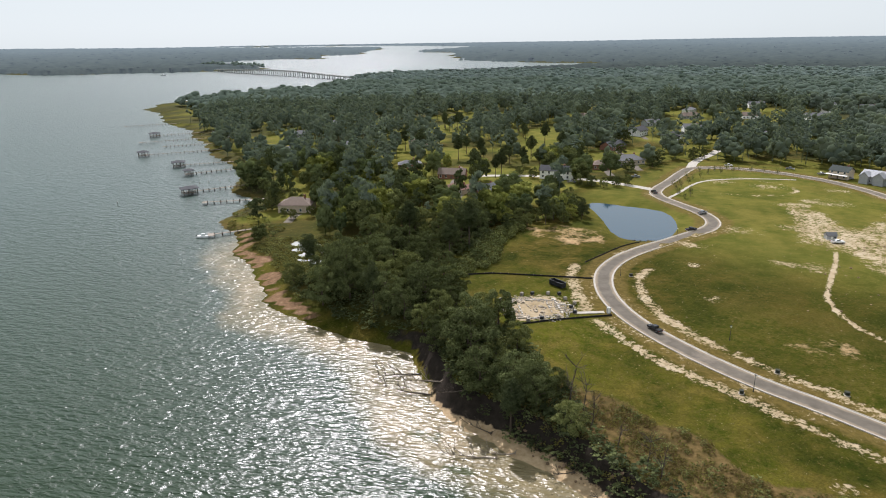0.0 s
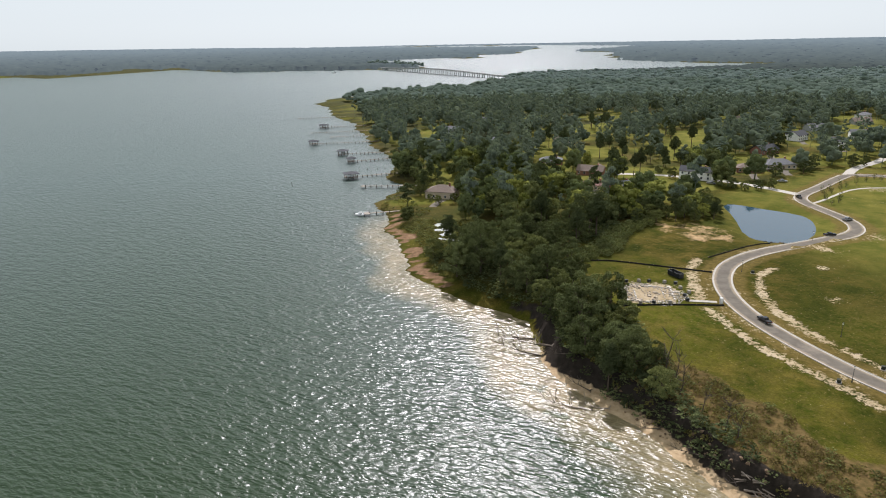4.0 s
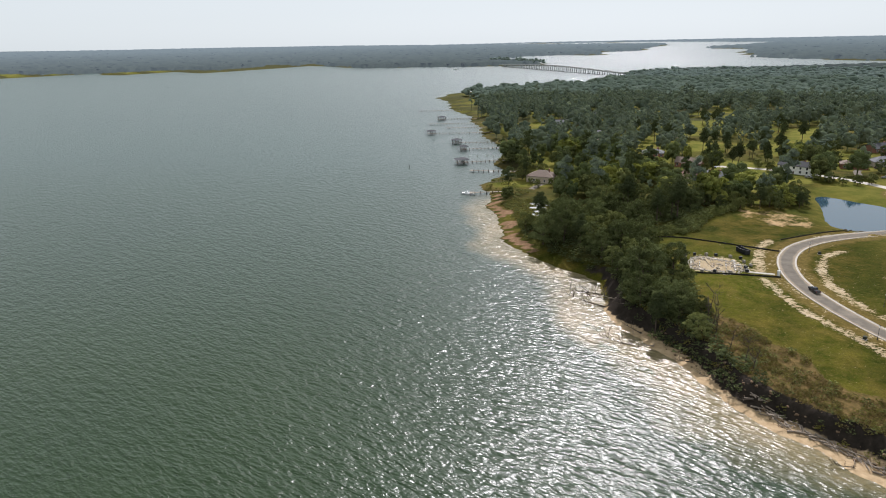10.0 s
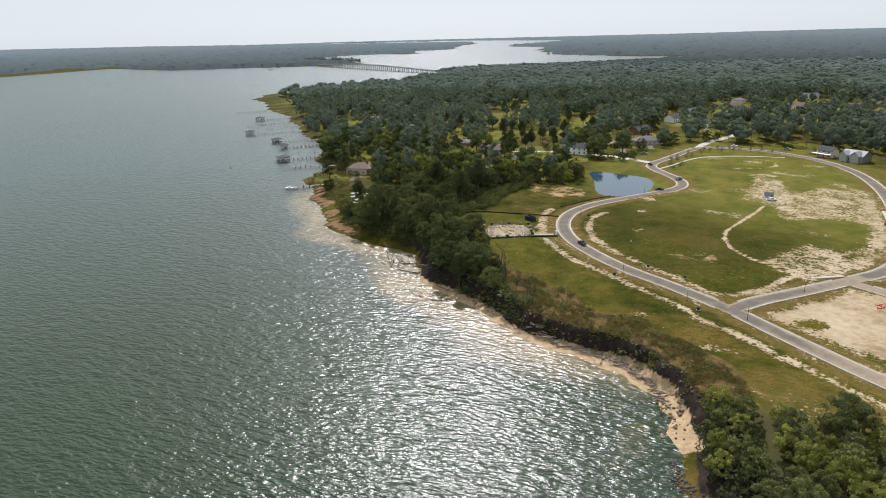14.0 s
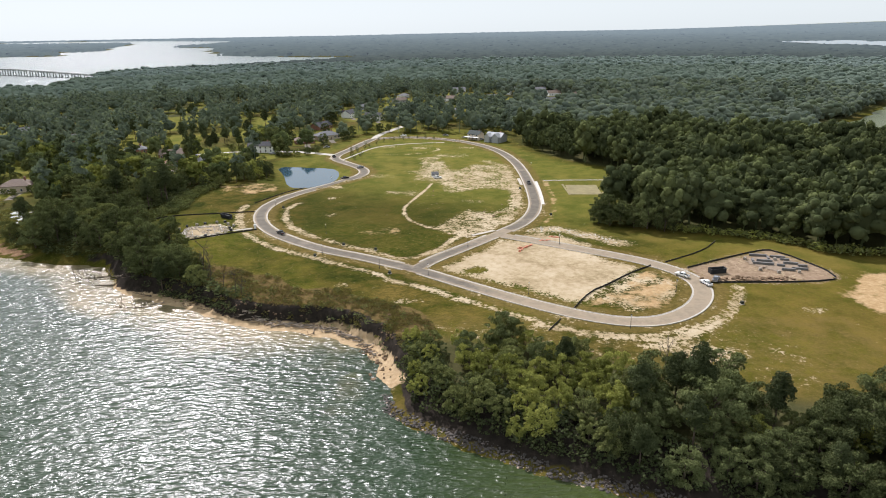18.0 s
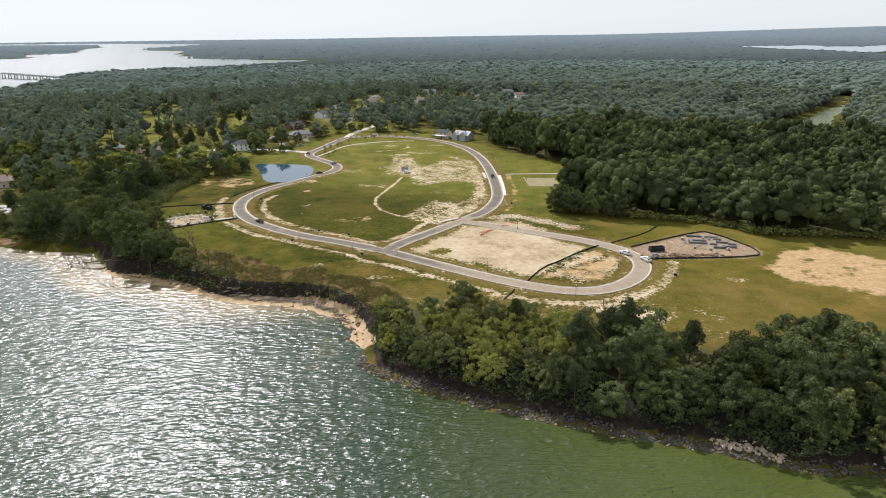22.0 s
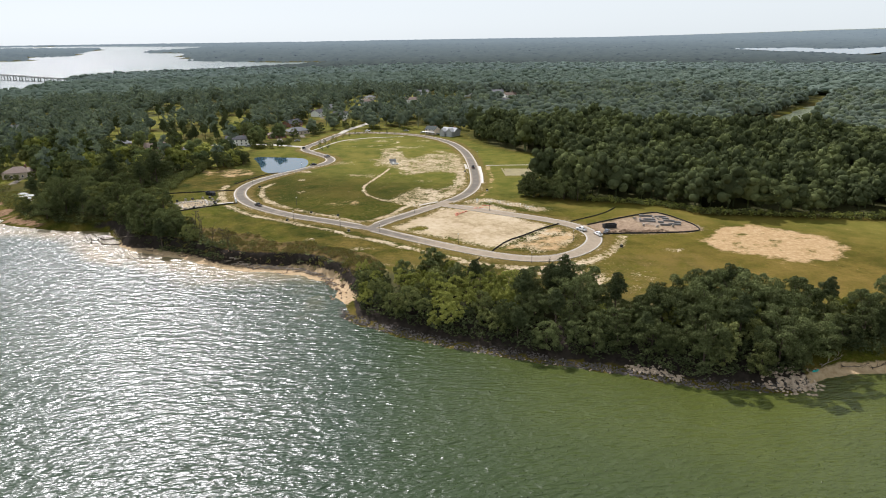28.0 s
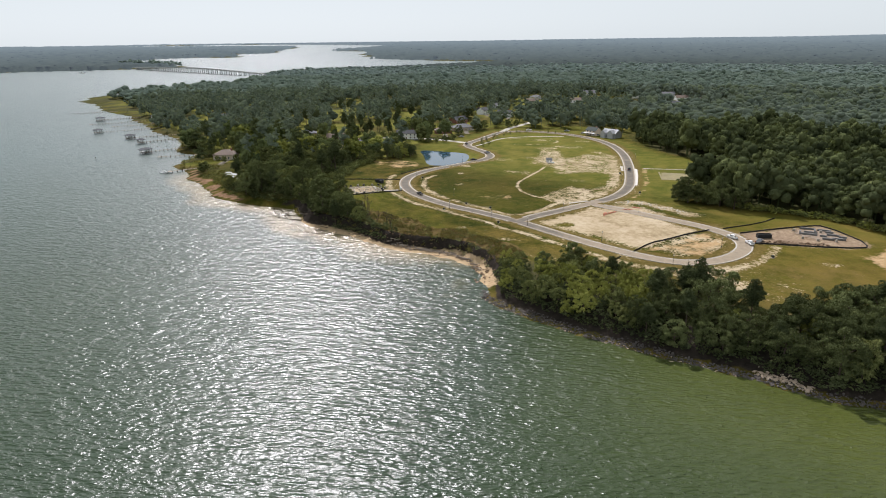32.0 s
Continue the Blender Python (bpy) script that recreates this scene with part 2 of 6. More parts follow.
hazed_bay = w.ramp(w.noise(0.004, 4, 0.6), [(0.3, (0.033, 0.062, 0.055)), (0.7, (0.040, 0.071, 0.062))])
deep = w.mix(w.attr("bay"), deep, hazed_bay)
deep = w.mix(w.attr("silt"), deep, silt)
weed = w.value(w.math('ADD', w.attr("weed"), w.math('MULTIPLY', w.math('SUBTRACT', w.noise(0.25, 4, 0.6), 0.5), 1.0)), 0.4, 0.7)
w.color(w.mix(weed, w.mix(sf, deep, shal), (0.045, 0.055, 0.016)))
swell = w.noise(1.0, 1, 0.4, (0.14, 0.36, 1, 3))
ridge = w.math('ABSOLUTE', w.math('SUBTRACT', w.noise(1.0, 1, 0.4, (0.20, 0.50, 1, 12)), 0.5))
chop = w.noise(1.0, 1, 0.5, (0.45, 1.0, 1, 8))
hgt = w.math('SUBTRACT', w.math('MULTIPLY', swell, 0.76), w.math('MULTIPLY', ridge, 0.92))
hgt = w.math('ADD', hgt, w.math('MULTIPLY', chop, 0.42))
hgt = w.math('ADD', hgt, w.math('MULTIPLY', w.noise(1.0, 2, 0.6, (1.0, 1.7, 1, 6)), 0.16))
hgt = w.math('ADD', hgt, w.math('MULTIPLY', w.value(w.noise(1.0, 1, 0.5, (0.9, 1.5, 1, 14)), 0.64, 0.80), 0.34))
w.bump(hgt, 1.0, 0.77)
M["water"] = w.m
p = Mat("pond_water", 0.04, 0, 0.38)
p.color((0.030, 0.060, 0.085)).bump(p.noise(1.5, 3), 0.12, 0.05)
M["pond"] = p.m

a = Mat("asphalt", 0.85, 0, 0.10)
ac = a.ramp(a.noise(0.25, 5, 0.6), [(0.3, (0.098, 0.086, 0.068)), (0.7, (0.145, 0.126, 0.100))])
ac = a.mix(a.math('MULTIPLY', a.value(a.noise(0.08, 4, 0.7), 0.55, 0.75), 0.6), ac, (0.26, 0.215, 0.17))
dust = a.math('MULTIPLY', a.value(a.math('ADD', a.attr("tone"), a.math('MULTIPLY', a.math('SUBTRACT', a.noise(0.4, 5, 0.7), 0.5), 1.0)), 0.35, 0.95), 0.6)
ac = a.mix(dust, ac, (0.34, 0.27, 0.185))
a.color(ac).bump(a.noise(9, 3), 0.2, 0.02)
M["asphalt"] = a.m
M["concrete"] = plain("concrete", (0.38, 0.35, 0.30), 0.9, 0, 0.2, 0.6, 0.2)
M["leaf_a"] = foliage("oak_leaves", (0.012, 0.016, 0.007), (0.168, 0.180, 0.072), soft=0.5, thin=0.3)
M["leaf_b"] = foliage("pine_needles", (0.020, 0.025, 0.012), (0.090, 0.100, 0.045), soft=0.5, thin=0.5)
M["leaf_c"] = foliage("yellow_green_leaves", (0.070, 0.080, 0.018), (0.310, 0.300, 0.078), soft=0.5, thin=0.6)
M["leaf_d"] = foliage("maple_leaves", (0.018, 0.023, 0.009), (0.225, 0.228, 0.080), soft=0.5, thin=0.3)
M["leaf_e"] = foliage("haze_grey_leaves", (0.120, 0.144, 0.120), (0.176, 0.200, 0.158), 0.4, 0.5)
M["leaf_m"] = foliage("haze_dulled_leaves", (0.086, 0.104, 0.078), (0.174, 0.188, 0.116), 0.4, 0.7)
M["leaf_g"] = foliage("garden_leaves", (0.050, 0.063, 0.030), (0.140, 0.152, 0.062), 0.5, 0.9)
M["leaf_n"] = foliage("haze_dulled_needles", (0.088, 0.106, 0.088), (0.146, 0.162, 0.122), 0.4, 0.7)
M["heath"] = foliage("brown_scrub_leaves", (0.060, 0.046, 0.016), (0.190, 0.138, 0.056))
M["shrub"] = foliage("shrub_leaves", (0.056, 0.054, 0.016), (0.150, 0.128, 0.038))
h = Mat("haze_backdrop", 1.0, 0, 0.0)
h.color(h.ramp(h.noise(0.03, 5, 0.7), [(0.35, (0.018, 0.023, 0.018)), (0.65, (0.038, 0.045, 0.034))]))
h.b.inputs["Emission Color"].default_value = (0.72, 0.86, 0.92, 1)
h.link(h.attr("haze_glow"), h.b.inputs["Emission Strength"])
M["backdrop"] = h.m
M["leaf_f"] = foliage("far_haze_grey_leaves", (0.165, 0.192, 0.176), (0.208, 0.232, 0.206), 0.3, 0.3)
M["bark"] = plain("bark", (0.10, 0.075, 0.055), 0.95, 0, 0.35, 2.0, 0.6)

# ---- plan of the land ----
SHORE = [(-894, 903), (-812, 857), (-727, 774), (-665, 737), (-627, 715), (-594, 675), (-558, 651), (-523, 615), (-490, 583),
         (-463, 564), (-430, 541), (-404, 512), (-389, 484), (-376, 465), (-358, 458), (-344, 449), (-339, 436), (-336, 415),
         (-332, 400), (-324, 391), (-311, 385), (-298, 373), (-286, 353), (-268, 343), (-254, 328), (-243, 319), (-231, 304),
         (-219, 300), (-204, 295), (-194, 292), (-182, 290), (-172, 289), (-163, 287), (-156, 277), (-150, 268), (-140, 257),
         (-128, 250), (-115, 244), (-103, 239), (-96, 234)]
SHORE_B = [(-82, 226), (-69, 222), (-56, 220), (-43, 215), (-33, 207), (-27, 199), (-26, 191), (-20, 184), (-19, 172), (-12, 164),
           (4, 154), (19, 146), (34, 140), (49, 134), (62, 130), (74, 126), (84, 121), (95, 117), (107, 116), (118, 114), (126, 116),
           (130, 121), (140, 125), (153, 125), (190, 123), (260, 118), (420, 100), (900, 20), (2500, -400)]
FAR_RING = [(20000, -4000), (20000, 20000), (-20000, 20000), (-20000, 14000), (-6000, 11500), (-2900, 9000), (-2420, 6300), (-2367, 5300), (-2050, 5200), (-1771, 4701),
            (-1542, 3992), (-1380, 3660), (-1176, 3391), (-1242, 3213), (-1094, 3130), (-866, 2982),
            (-636, 2906), (-440, 2860), (-330, 2800), (-410, 2648), (-521, 2365), (-728, 2085), (-904, 1846), (-921, 1683),
            (-813, 1278), (-894, 1219), (-930, 1000)]
LAND = np.array(SHORE + SHORE_B + FAR_RING, float)
LAND_WEST = np.array([(-20000, -3000), (-6000, -200), (-2933, 652), (-2800, 880), (-2714, 1100), (-2535, 1223), (-2411, 1322), (-2490, 1490),
                      (-2643, 1722), (-2823, 1933), (-2468, 1782), (-2155, 1723), (-2054, 1813), (-1860, 1935), (-1762, 2022), (-1600, 2180), (-1694, 2300),
                      (-1892, 2450), (-2050, 2509), (-2285, 2532), (-2379, 2860), (-2490, 3252), (-2414, 3488), (-2188, 3504), (-2271, 3760), (-2665, 4080),
                      (-2885, 4164), (-2700, 4300), (-2416, 4454), (-2726, 5025), (-4000, 8000), (-20000, 12000)], float)
RIVER = np.array([(353, 690), (374, 675), (378, 645), (369, 600), (394, 553), (402, 572), (385, 605), (401, 650), (433, 701), (477, 778), (557, 877),
                  (635, 1016), (563, 907), (491, 827), (433, 753), (395, 725), (365, 712)], float)
RIVER_FAR = np.array([(1690, 3860), (1720, 3640), (1677, 3221), (1765, 3184), (1723, 2843), (1738, 2618), (3200, 4300), (2256, 3560), (2104, 3600), (2170, 4000),
                      (1981, 3900), (1852, 3960)], float)
POND = np.array([(-137, 492.5), (-130, 492), (-118, 489), (-106, 487), (-97, 483), (-92, 474), (-89, 461), (-88, 449), (-90, 436), (-95, 426), (-105, 421),
                 (-114, 424), (-120, 434), (-126, 452), (-133, 470), (-139, 482), (-140, 488)], float)
FIELD = np.array([(-170, 335), (-150, 312), (-128, 292), (-112, 270), (-98, 246), (-84, 234), (-71, 231), (-57, 226), (-44, 223), (-32, 220), (-25, 214),
                  (-20, 203), (-5, 206), (20, 203), (45, 193), (60, 182), (85, 173), (120, 166), (160, 166), (210, 168), (320, 175),
                  (340, 268), (240, 272), (185, 281), (158, 286), (140, 306), (109, 316), (83, 326), (74, 350), (84, 372), (104, 400), (118, 440),
                  (112, 456), (94, 476), (74, 498), (51, 549), (38, 580), (40, 604), (16, 632), (-40, 645), (-92, 650), (-116, 600),
                  (-126, 560), (-146, 530), (-152, 500), (-144, 462), (-138, 446), (-164, 436), (-180, 420), (-170, 400), (-174, 370), (-182, 348)], float)
LAWNS = [np.array(v, float) for v in (
    [(-256, 807), (-229, 829), (-198, 676), (-199, 610), (-230, 673)], [(-393, 824), (-329, 824), (-316, 776), (-369, 777)],
    [(-219, 567), (-190, 554), (-175, 507), (-199, 509)], [(-330, 405), (-300, 425), (-285, 415), (-318, 390)],
    [(-150, 690), (-120, 700), (-112, 640), (-140, 650)], [(-60, 960), (60, 990), (70, 960), (-50, 930)],
    [(-520, 690), (-480, 700), (-440, 640), (-470, 630)], [(-130, 1002), (-90, 1006), (-92, 984), (-128, 980)], [(-30, 1062), (10, 1066), (10, 1038), (-28, 1036)],
    [(30, 966), (62, 968), (60, 942), (32, 942)], [(75, 1086), (105, 1086), (104, 1058), (76, 1058)], [(105, 986), (140, 986), (138, 958), (107, 958)], [(145, 950), (192, 938), (186, 914), (148, 924)])]
MARSH = np.array([(-280, 362), (-278, 371), (-256, 378), (-230, 382), (-217, 382), (-219, 355), (-221, 339), (-231, 328), (-240, 322), (-262, 344)], float)
POOLS = []
for px_, py_, pr_ in ((-260, 367, 3.4), (-252, 360, 4.2), (-246, 353, 3.2), (-237, 358, 2.8), (-236, 345, 3.0), (-250, 368, 2.0), (-229, 352, 1.8), (-243, 345, 1.8)):
    a_ = np.linspace(0, 2 * np.pi, 14, endpoint=False)
    q_ = pr_ * (1 + 0.28 * np.sin(2 * a_ + px_) + 0.2 * np.sin(3 * a_ + py_) + 0.12 * np.sin(5 * a_ + pr_))
    POOLS.append(np.stack([px_ + q_ * np.cos(a_) * 1.2, py_ + q_ * np.sin(a_) * 0.8], -1))
# houses: x, y, turn, width, depth, wall height, roof kind, wall colour, roof colour
HOUSES = [(-171, 548, 2, 21, 9, 5.8, "gable", "white", "charcoal"), (-300, 428, 18, 19, 14, 4.4, "hip", "tan", "brown"),
          (-290, 569, 25, 18, 11, 3.2, "hip", "brick", "slate"), (-150, 681, 60, 20, 12, 3.4, "gable", "brick", "charcoal"),
          (-105, 744, -10, 18, 10, 5.4, "gable", "white", "charcoal"), (-131, 617, 35, 22, 13, 3.4, "hip", "tan", "slate"),
          (-356, 549, 40, 18, 11, 3.2, "hip", "grey", "brown"), (-243, 538, 10, 19, 11, 3.3, "gable", "brick", "brown"),
          (-202, 487, 60, 19, 12, 3.3, "gable", "brick", "slate"), (-222, 492, -20, 16, 10, 3.2, "hip", "tan", "red"),
          (-89, 806, 15, 18, 11, 5.2, "gable", "white", "slate"), (-146, 592, 20, 17, 11, 3.3, "hip", "brick", "brown"),
          (-551, 668, 45, 17, 10, 3.4, "gable", "white", "slate"), (-311, 1013, 0, 20, 12, 3.4, "hip", "tan", "slate"),
          (-95, 928, 30, 19, 11, 3.4, "gable", "grey", "brown"), (-137, 772, 70, 18, 11, 5.2, "gable", "white", "charcoal"),
          (-420, 600, 30, 18, 11, 3.4, "hip", "white", "slate"), (-470, 690, 55, 18, 11, 3.4, "gable", "grey", "slate"),
          (-330, 680, 15, 18, 11, 3.4, "hip", "tan", "brown"), (-385, 640, 75, 17, 11, 3.3, "gable", "brick", "slate"),
          (110, 1056, 0, 20, 11, 4.2, "gable", "white", "slate"), (36, 951, 20, 19, 11, 4.0, "gable", "white", "slate"),
          (150, 962, 50, 19, 11, 4.0, "gable", "tan", "brown"), (185, 739, 10, 22, 12, 4.6, "gable", "brick", "red"),
          (-96, 990, 70, 19, 11, 4.0, "hip", "white", "slate"), (-131, 850, 40, 18, 11, 3.6, "gable", "grey", "slate"),
          (-28, 942, 0, 19, 11, 4.0, "gable", "white", "brown"), (83, 1110, 25, 20, 12, 4.4, "gable", "white", "slate"),
          (-20, 800, 60, 18, 11, 3.8, "hip", "tan", "slate"), (113, 900, 15, 19, 11, 4.0, "gable", "white", "slate"),
          (60, 1030, 80, 19, 11, 4.2, "gable", "white", "slate"), (200, 1100, 30, 20, 11, 4.4, "gable", "white", "slate"),
          (-210, 900, 20, 19, 11, 4.0, "hip", "white", "brown"), (-480, 780, 35, 19, 11, 3.8, "gable", "tan", "slate"),
          (125, 996, 20, 19, 11, 4.2, "gable", "white", "brown"), (172, 956, 70, 19, 11, 4.2, "gable", "white", "slate"), (-15, 1076, 10, 20, 11, 4.2, "gable", "white", "slate"),
          (338, 925, 40, 20, 12, 4.4, "gable", "tan", "brown"), (425, 985, 15, 22, 12, 4.6, "gable", "white", "slate")]
C0, EYE = np.array((-20.0, 20.0)), 100.0


def true_radius(r):
    """The distance that a point of the rising far ground stands for."""
    return r + 5.6e-7 * np.maximum(r - 1800, 0) ** 3


# how far below eye level the skyline lies (thousandths of the distance), by bearing in degrees
SKYLINE = ([-88, -63, -45, -30, -11, 0, 13, 34, 45], [2.0, 5.0, 8.4, 9.6, 9.4, 6.4, 4.8, -1.5, -2.0])


def lift(x, y):
    """Rise of the ground with distance, bent to fit the camera's view, up to the skyline's low hills."""
    dx, dy = np.asarray(x, float) - C0[0], np.asarray(y, float) - C0[1]
    r = np.maximum(np.hypot(dx, dy), 1)
    dip = EYE / true_radius(r)
    edge = np.interp(np.degrees(np.arctan2(dx, dy)), *SKYLINE) / 1000
    f = np.clip((r - 3200) / 1700, 0, 1)
    dip = np.maximum(dip, edge * f) - np.maximum(0.0044 - edge, 0) * f * f
    return EYE - r * dip


def to_true(x, y):
    dx, dy = x - C0[0], y - C0[1]
    r = np.maximum(np.hypot(dx, dy), 1)
    k = true_radius(r) / r
    return C0[0] + dx * k, C0[1] + dy * k


def inside(poly, x, y):
    res = np.zeros(np.shape(x), bool)
    x2, y2 = np.roll(poly[:, 0], 1), np.roll(poly[:, 1], 1)
    for ax, ay, bx, by in zip(poly[:, 0], poly[:, 1], x2, y2):
        if ay == by:
            continue
        res ^= ((ay > y) != (by > y)) & (x < (bx - ax) * (y - ay) / (by - ay) + ax)
    return res


def away(line, x, y, closed=False):
    """Distance to a line of points."""
    pts = np.array(line, float)
    ends = np.roll(pts, -1, 0) if closed else pts[1:]
    best = np.full(np.shape(x), 1e9)
    for (ax, ay), (bx, by) in zip(pts, ends):
        l2 = max((bx - ax) ** 2 + (by - ay) ** 2, 1e-6)
        t = np.clip(((x - ax) * (bx - ax) + (y - ay) * (by - ay)) / l2, 0, 1)
        best = np.minimum(best, np.hypot(x - ax - t * (bx - ax), y - ay - t * (by - ay)))
    return best


def signed(poly, x, y):
    """Distance to a region's edge, positive inside."""
    d = away(poly, x, y, True)
    return np.where(inside(poly, x, y), d, -d)


def wobble(x, y, s, seed=0.0):
    """A cheap smooth random field between -1 and 1."""
    return (np.sin(x * s + 1.7 * np.sin(y * s * 0.7 + seed) + seed) + np.sin(y * s * 1.3 + 1.3 * np.sin(x * s * 0.9 - seed) + 2 * seed)) / 2


COAST = np.array(SHORE + SHORE_B, float)


def land_distance(x, y):
    """Metres inland from the nearest shore (negative in the water)."""
    tx, ty = to_true(x, y)
    d = signed(LAND, tx, ty)
    d = np.maximum(d, signed(LAND_WEST, tx, ty))
    for cut, wider in ((RIVER, 1), (RIVER_FAR, 0)):
        d = np.minimum(d, -signed(cut, tx, ty) - wider)
    near = np.hypot(x, y) < 900
    return d + np.where(near, 0.9 * wobble(x, y, 0.31, 1.0) + 0.5 * wobble(x, y, 0.9, 2.0), 0)


def level(x, y):
    """Height of the land away from the shore."""
    high = np.clip((x + 300) / 130, 0, 1)
    return 2.6 + 3.6 * high * high * (3 - 2 * high) + np.clip((x - 20) / 130, 0, 1) * 0.8 * np.clip((y - 200) / 60, 0, 1)


def height(x, y, d=None):
    if d is None:
        d = land_distance(x, y)
    top = level(x, y)
    rv = -signed(RIVER, x, y)
    top = np.where(rv < 90, 0.9 + (top - 0.9) * np.clip((rv - 25) / 65, 0, 1), top)
    rocks = np.clip((x + 30) / 12, 0, 1) * (y < 190)
    cliff = np.clip((x + 190) / 30, 0, 1) * (1 - rocks)
    beach = 5 + 1.5 * wobble(x, y, 0.07, 4.0) - 2.5 * rocks - 3.0 * np.clip((-118 - x) / 20, 0, 1) - 0.6 * np.clip((x - 124) / 6, 0, 1) - 0.9 * np.clip((-320 - x) / 20, 0, 1)
    rise = 3.4 * cliff + 10 * rocks + 14 * (1 - cliff) * (1 - rocks)
    rise = rise + 1.0 * cliff * wobble(x, y, 0.3, 5.0)
    t = np.clip((d - beach) / rise, 0, 1)
    z = np.where(d < 0, np.maximum(-2.5, d * 0.10), np.minimum(d, beach) / beach * 0.9)
    z = z + t * (top - 0.9)
    pd = signed(POND, x, y)
    z = np.where((pd > -9) & (d > 20), np.where(pd > 0, 4.6 - np.minimum(pd * 0.25, 1.5), np.minimum(z, 4.75 + np.clip(-pd / 9, 0, 1) * (top - 4.75))), z)
    r = np.hypot(x - C0[0], y - C0[1])
    return z + lift(x, y) - 5 * np.clip((r - 2100) / 200, 0, 1) * (d > 300)


def spaced(stops):
    """Grid lines from (start, step) stops to the last start."""
    out = []
    for (a, s), (b, _) in zip(stops, stops[1:]):
        n = max(1, round((b - a) / s))
        out += [a + (b - a) * i / n for i in range(n)]
    return np.array(out + [stops[-1][0]])


def grown(a, b, first, factor):
    out, step = [a], first
    while abs(out[-1] - a) < abs(b - a):
        out.append(out[-1] + math.copysign(step, b - a))
        step *= factor
    return out[1:]


def sheet(name, xs, ys, zf, material, attrs=None):
    X, Y = np.meshgrid(xs, ys)
    Z = zf(X, Y)
    nx, ny = len(xs), len(ys)
    me = bpy.data.meshes.new(name)
    co = np.stack([X, Y, Z], -1).reshape(-1, 3)
    i = (np.arange(ny - 1)[:, None] * nx + np.arange(nx - 1)[None]).ravel()
    quads = np.stack([i, i + 1, i + nx + 1, i + nx], -1)
    fill_mesh(me, co, quads)
    for key, vals in (attrs(X, Y) if attrs else {}).items():
        at = me.attributes.new(key, 'FLOAT', 'POINT')
        at.data.foreach_set("value", np.ascontiguousarray(vals.ravel(), np.float32))
    me.materials.append(material)
    return new(name, me)


def fill_mesh(me, co, faces, smooth=True):
    """Vertices and equal-sided faces into a mesh, fast."""
    n, k = faces.shape
    me.vertices.add(len(co))
    me.vertices.foreach_set("co", np.ascontiguousarray(co, np.float32).ravel())
    me.loops.add(n * k)
    me.loops.foreach_set("vertex_index", np.ascontiguousarray(faces, np.int32).ravel())
    me.polygons.add(n)
    me.polygons.foreach_set("loop_start", np.arange(0, n * k, k, dtype=np.int32))
    me.polygons.foreach_set("use_smooth", np.full(n, smooth))
    me.update(calc_edges=True)


ROAD_MAIN = [(-86, 611), (-92, 588), (-98, 556), (-105, 530), (-103, 513), (-90, 496), (-77, 480), (-71, 464), (-73, 449), (-82, 436),
             (-92, 420), (-102, 404), (-110, 388), (-114, 370), (-112, 352), (-106, 336), (-96, 321), (-85, 310), (-73, 300), (-60, 291), (-46, 284),
             (-33, 276), (-20, 268), (-8, 258), (6, 247), (19, 237), (32, 228), (44, 221), (55, 217), (65, 217), (74, 221), (82, 228), (88, 237),
             (91, 246), (91, 255), (87, 265), (78, 275), (68, 283), (54, 292), (42, 300), (30, 308), (16, 316)]
ROAD_LOOP = [(-20, 268), (-13, 280), (-3, 292), (8, 306), (19, 320), (29, 333), (36, 350), (40, 370), (41, 392), (41, 423), (40, 458), (37, 496),
             (29, 537), (16, 568), (-6, 596), (-36, 615), (-64, 620), (-86, 611)]
ROAD_OLD = [(-86, 611), (-84, 640), (-70, 680), (-60, 730)]
ROAD_WEST = [(-105, 530), (-140, 548), (-185, 552), (-230, 545)]
TRENCH_IN = [(-97, 378), (-100, 366), (-97, 348), (-89, 330), (-78, 318), (-66, 307), (-54, 299), (-43, 293), (-35, 286), (-28, 281), (-21, 283), (-13, 291), (-9, 299), (-1, 317)]
TRENCH_OUT = [(-110, 319), (-98, 306), (-85, 294), (-71, 286), (-58, 277), (-47, 270), (-36, 263), (-28, 255), (-18, 250), (-10, 244), (-3, 238), (7, 231),
              (13, 227), (18, 223), (26, 218), (33, 214), (39, 210), (48, 207), (55, 207), (63, 207), (72, 210), (80, 214), (88, 221), (95, 228), (100, 238), (104, 249)]
TRAIL = [(-4, 321), (-18, 328), (-28, 340), (-33, 354), (-34, 368), (-30, 387), (-25, 408), (-22, 426)]
SAND = [np.array(v, float) for v in (
    [(-9, 271), (-2, 279), (18, 308), (41, 303), (61, 279), (74, 271), (42, 232), (22, 248), (8, 256), (-7, 266)], [(51, 237), (69, 261), (82, 254), (78, 240), (61, 226)],
    [(-34, 440), (-31, 511), (-19, 502), (-10, 461), (7, 489), (27, 480), (30, 439), (30, 407), (10, 414), (-9, 402), (-16, 427)],
    [(-13, 328), (2, 362), (14, 354), (27, 369), (28, 350), (16, 328), (3, 312), (-10, 320)],
    [(55, 200), (68, 204), (78, 199), (87, 193), (82, 188), (72, 190), (68, 194)],
    [(92, 268), (107, 277), (127, 288), (136, 291), (149, 256), (135, 252), (105, 252), (96, 252)],
    [(-6, 214), (25, 210), (52, 203), (66, 196), (60, 184), (42, 195), (18, 205), (-4, 207)], [(60, 208), (90, 214), (104, 200), (98, 176), (75, 180)],
    [(30, 318), (46, 313), (58, 300), (56, 294), (40, 304), (28, 311)], [(-142, 330), (-129, 335), (-122, 330), (-120, 322), (-124, 315), (-136, 311)])]
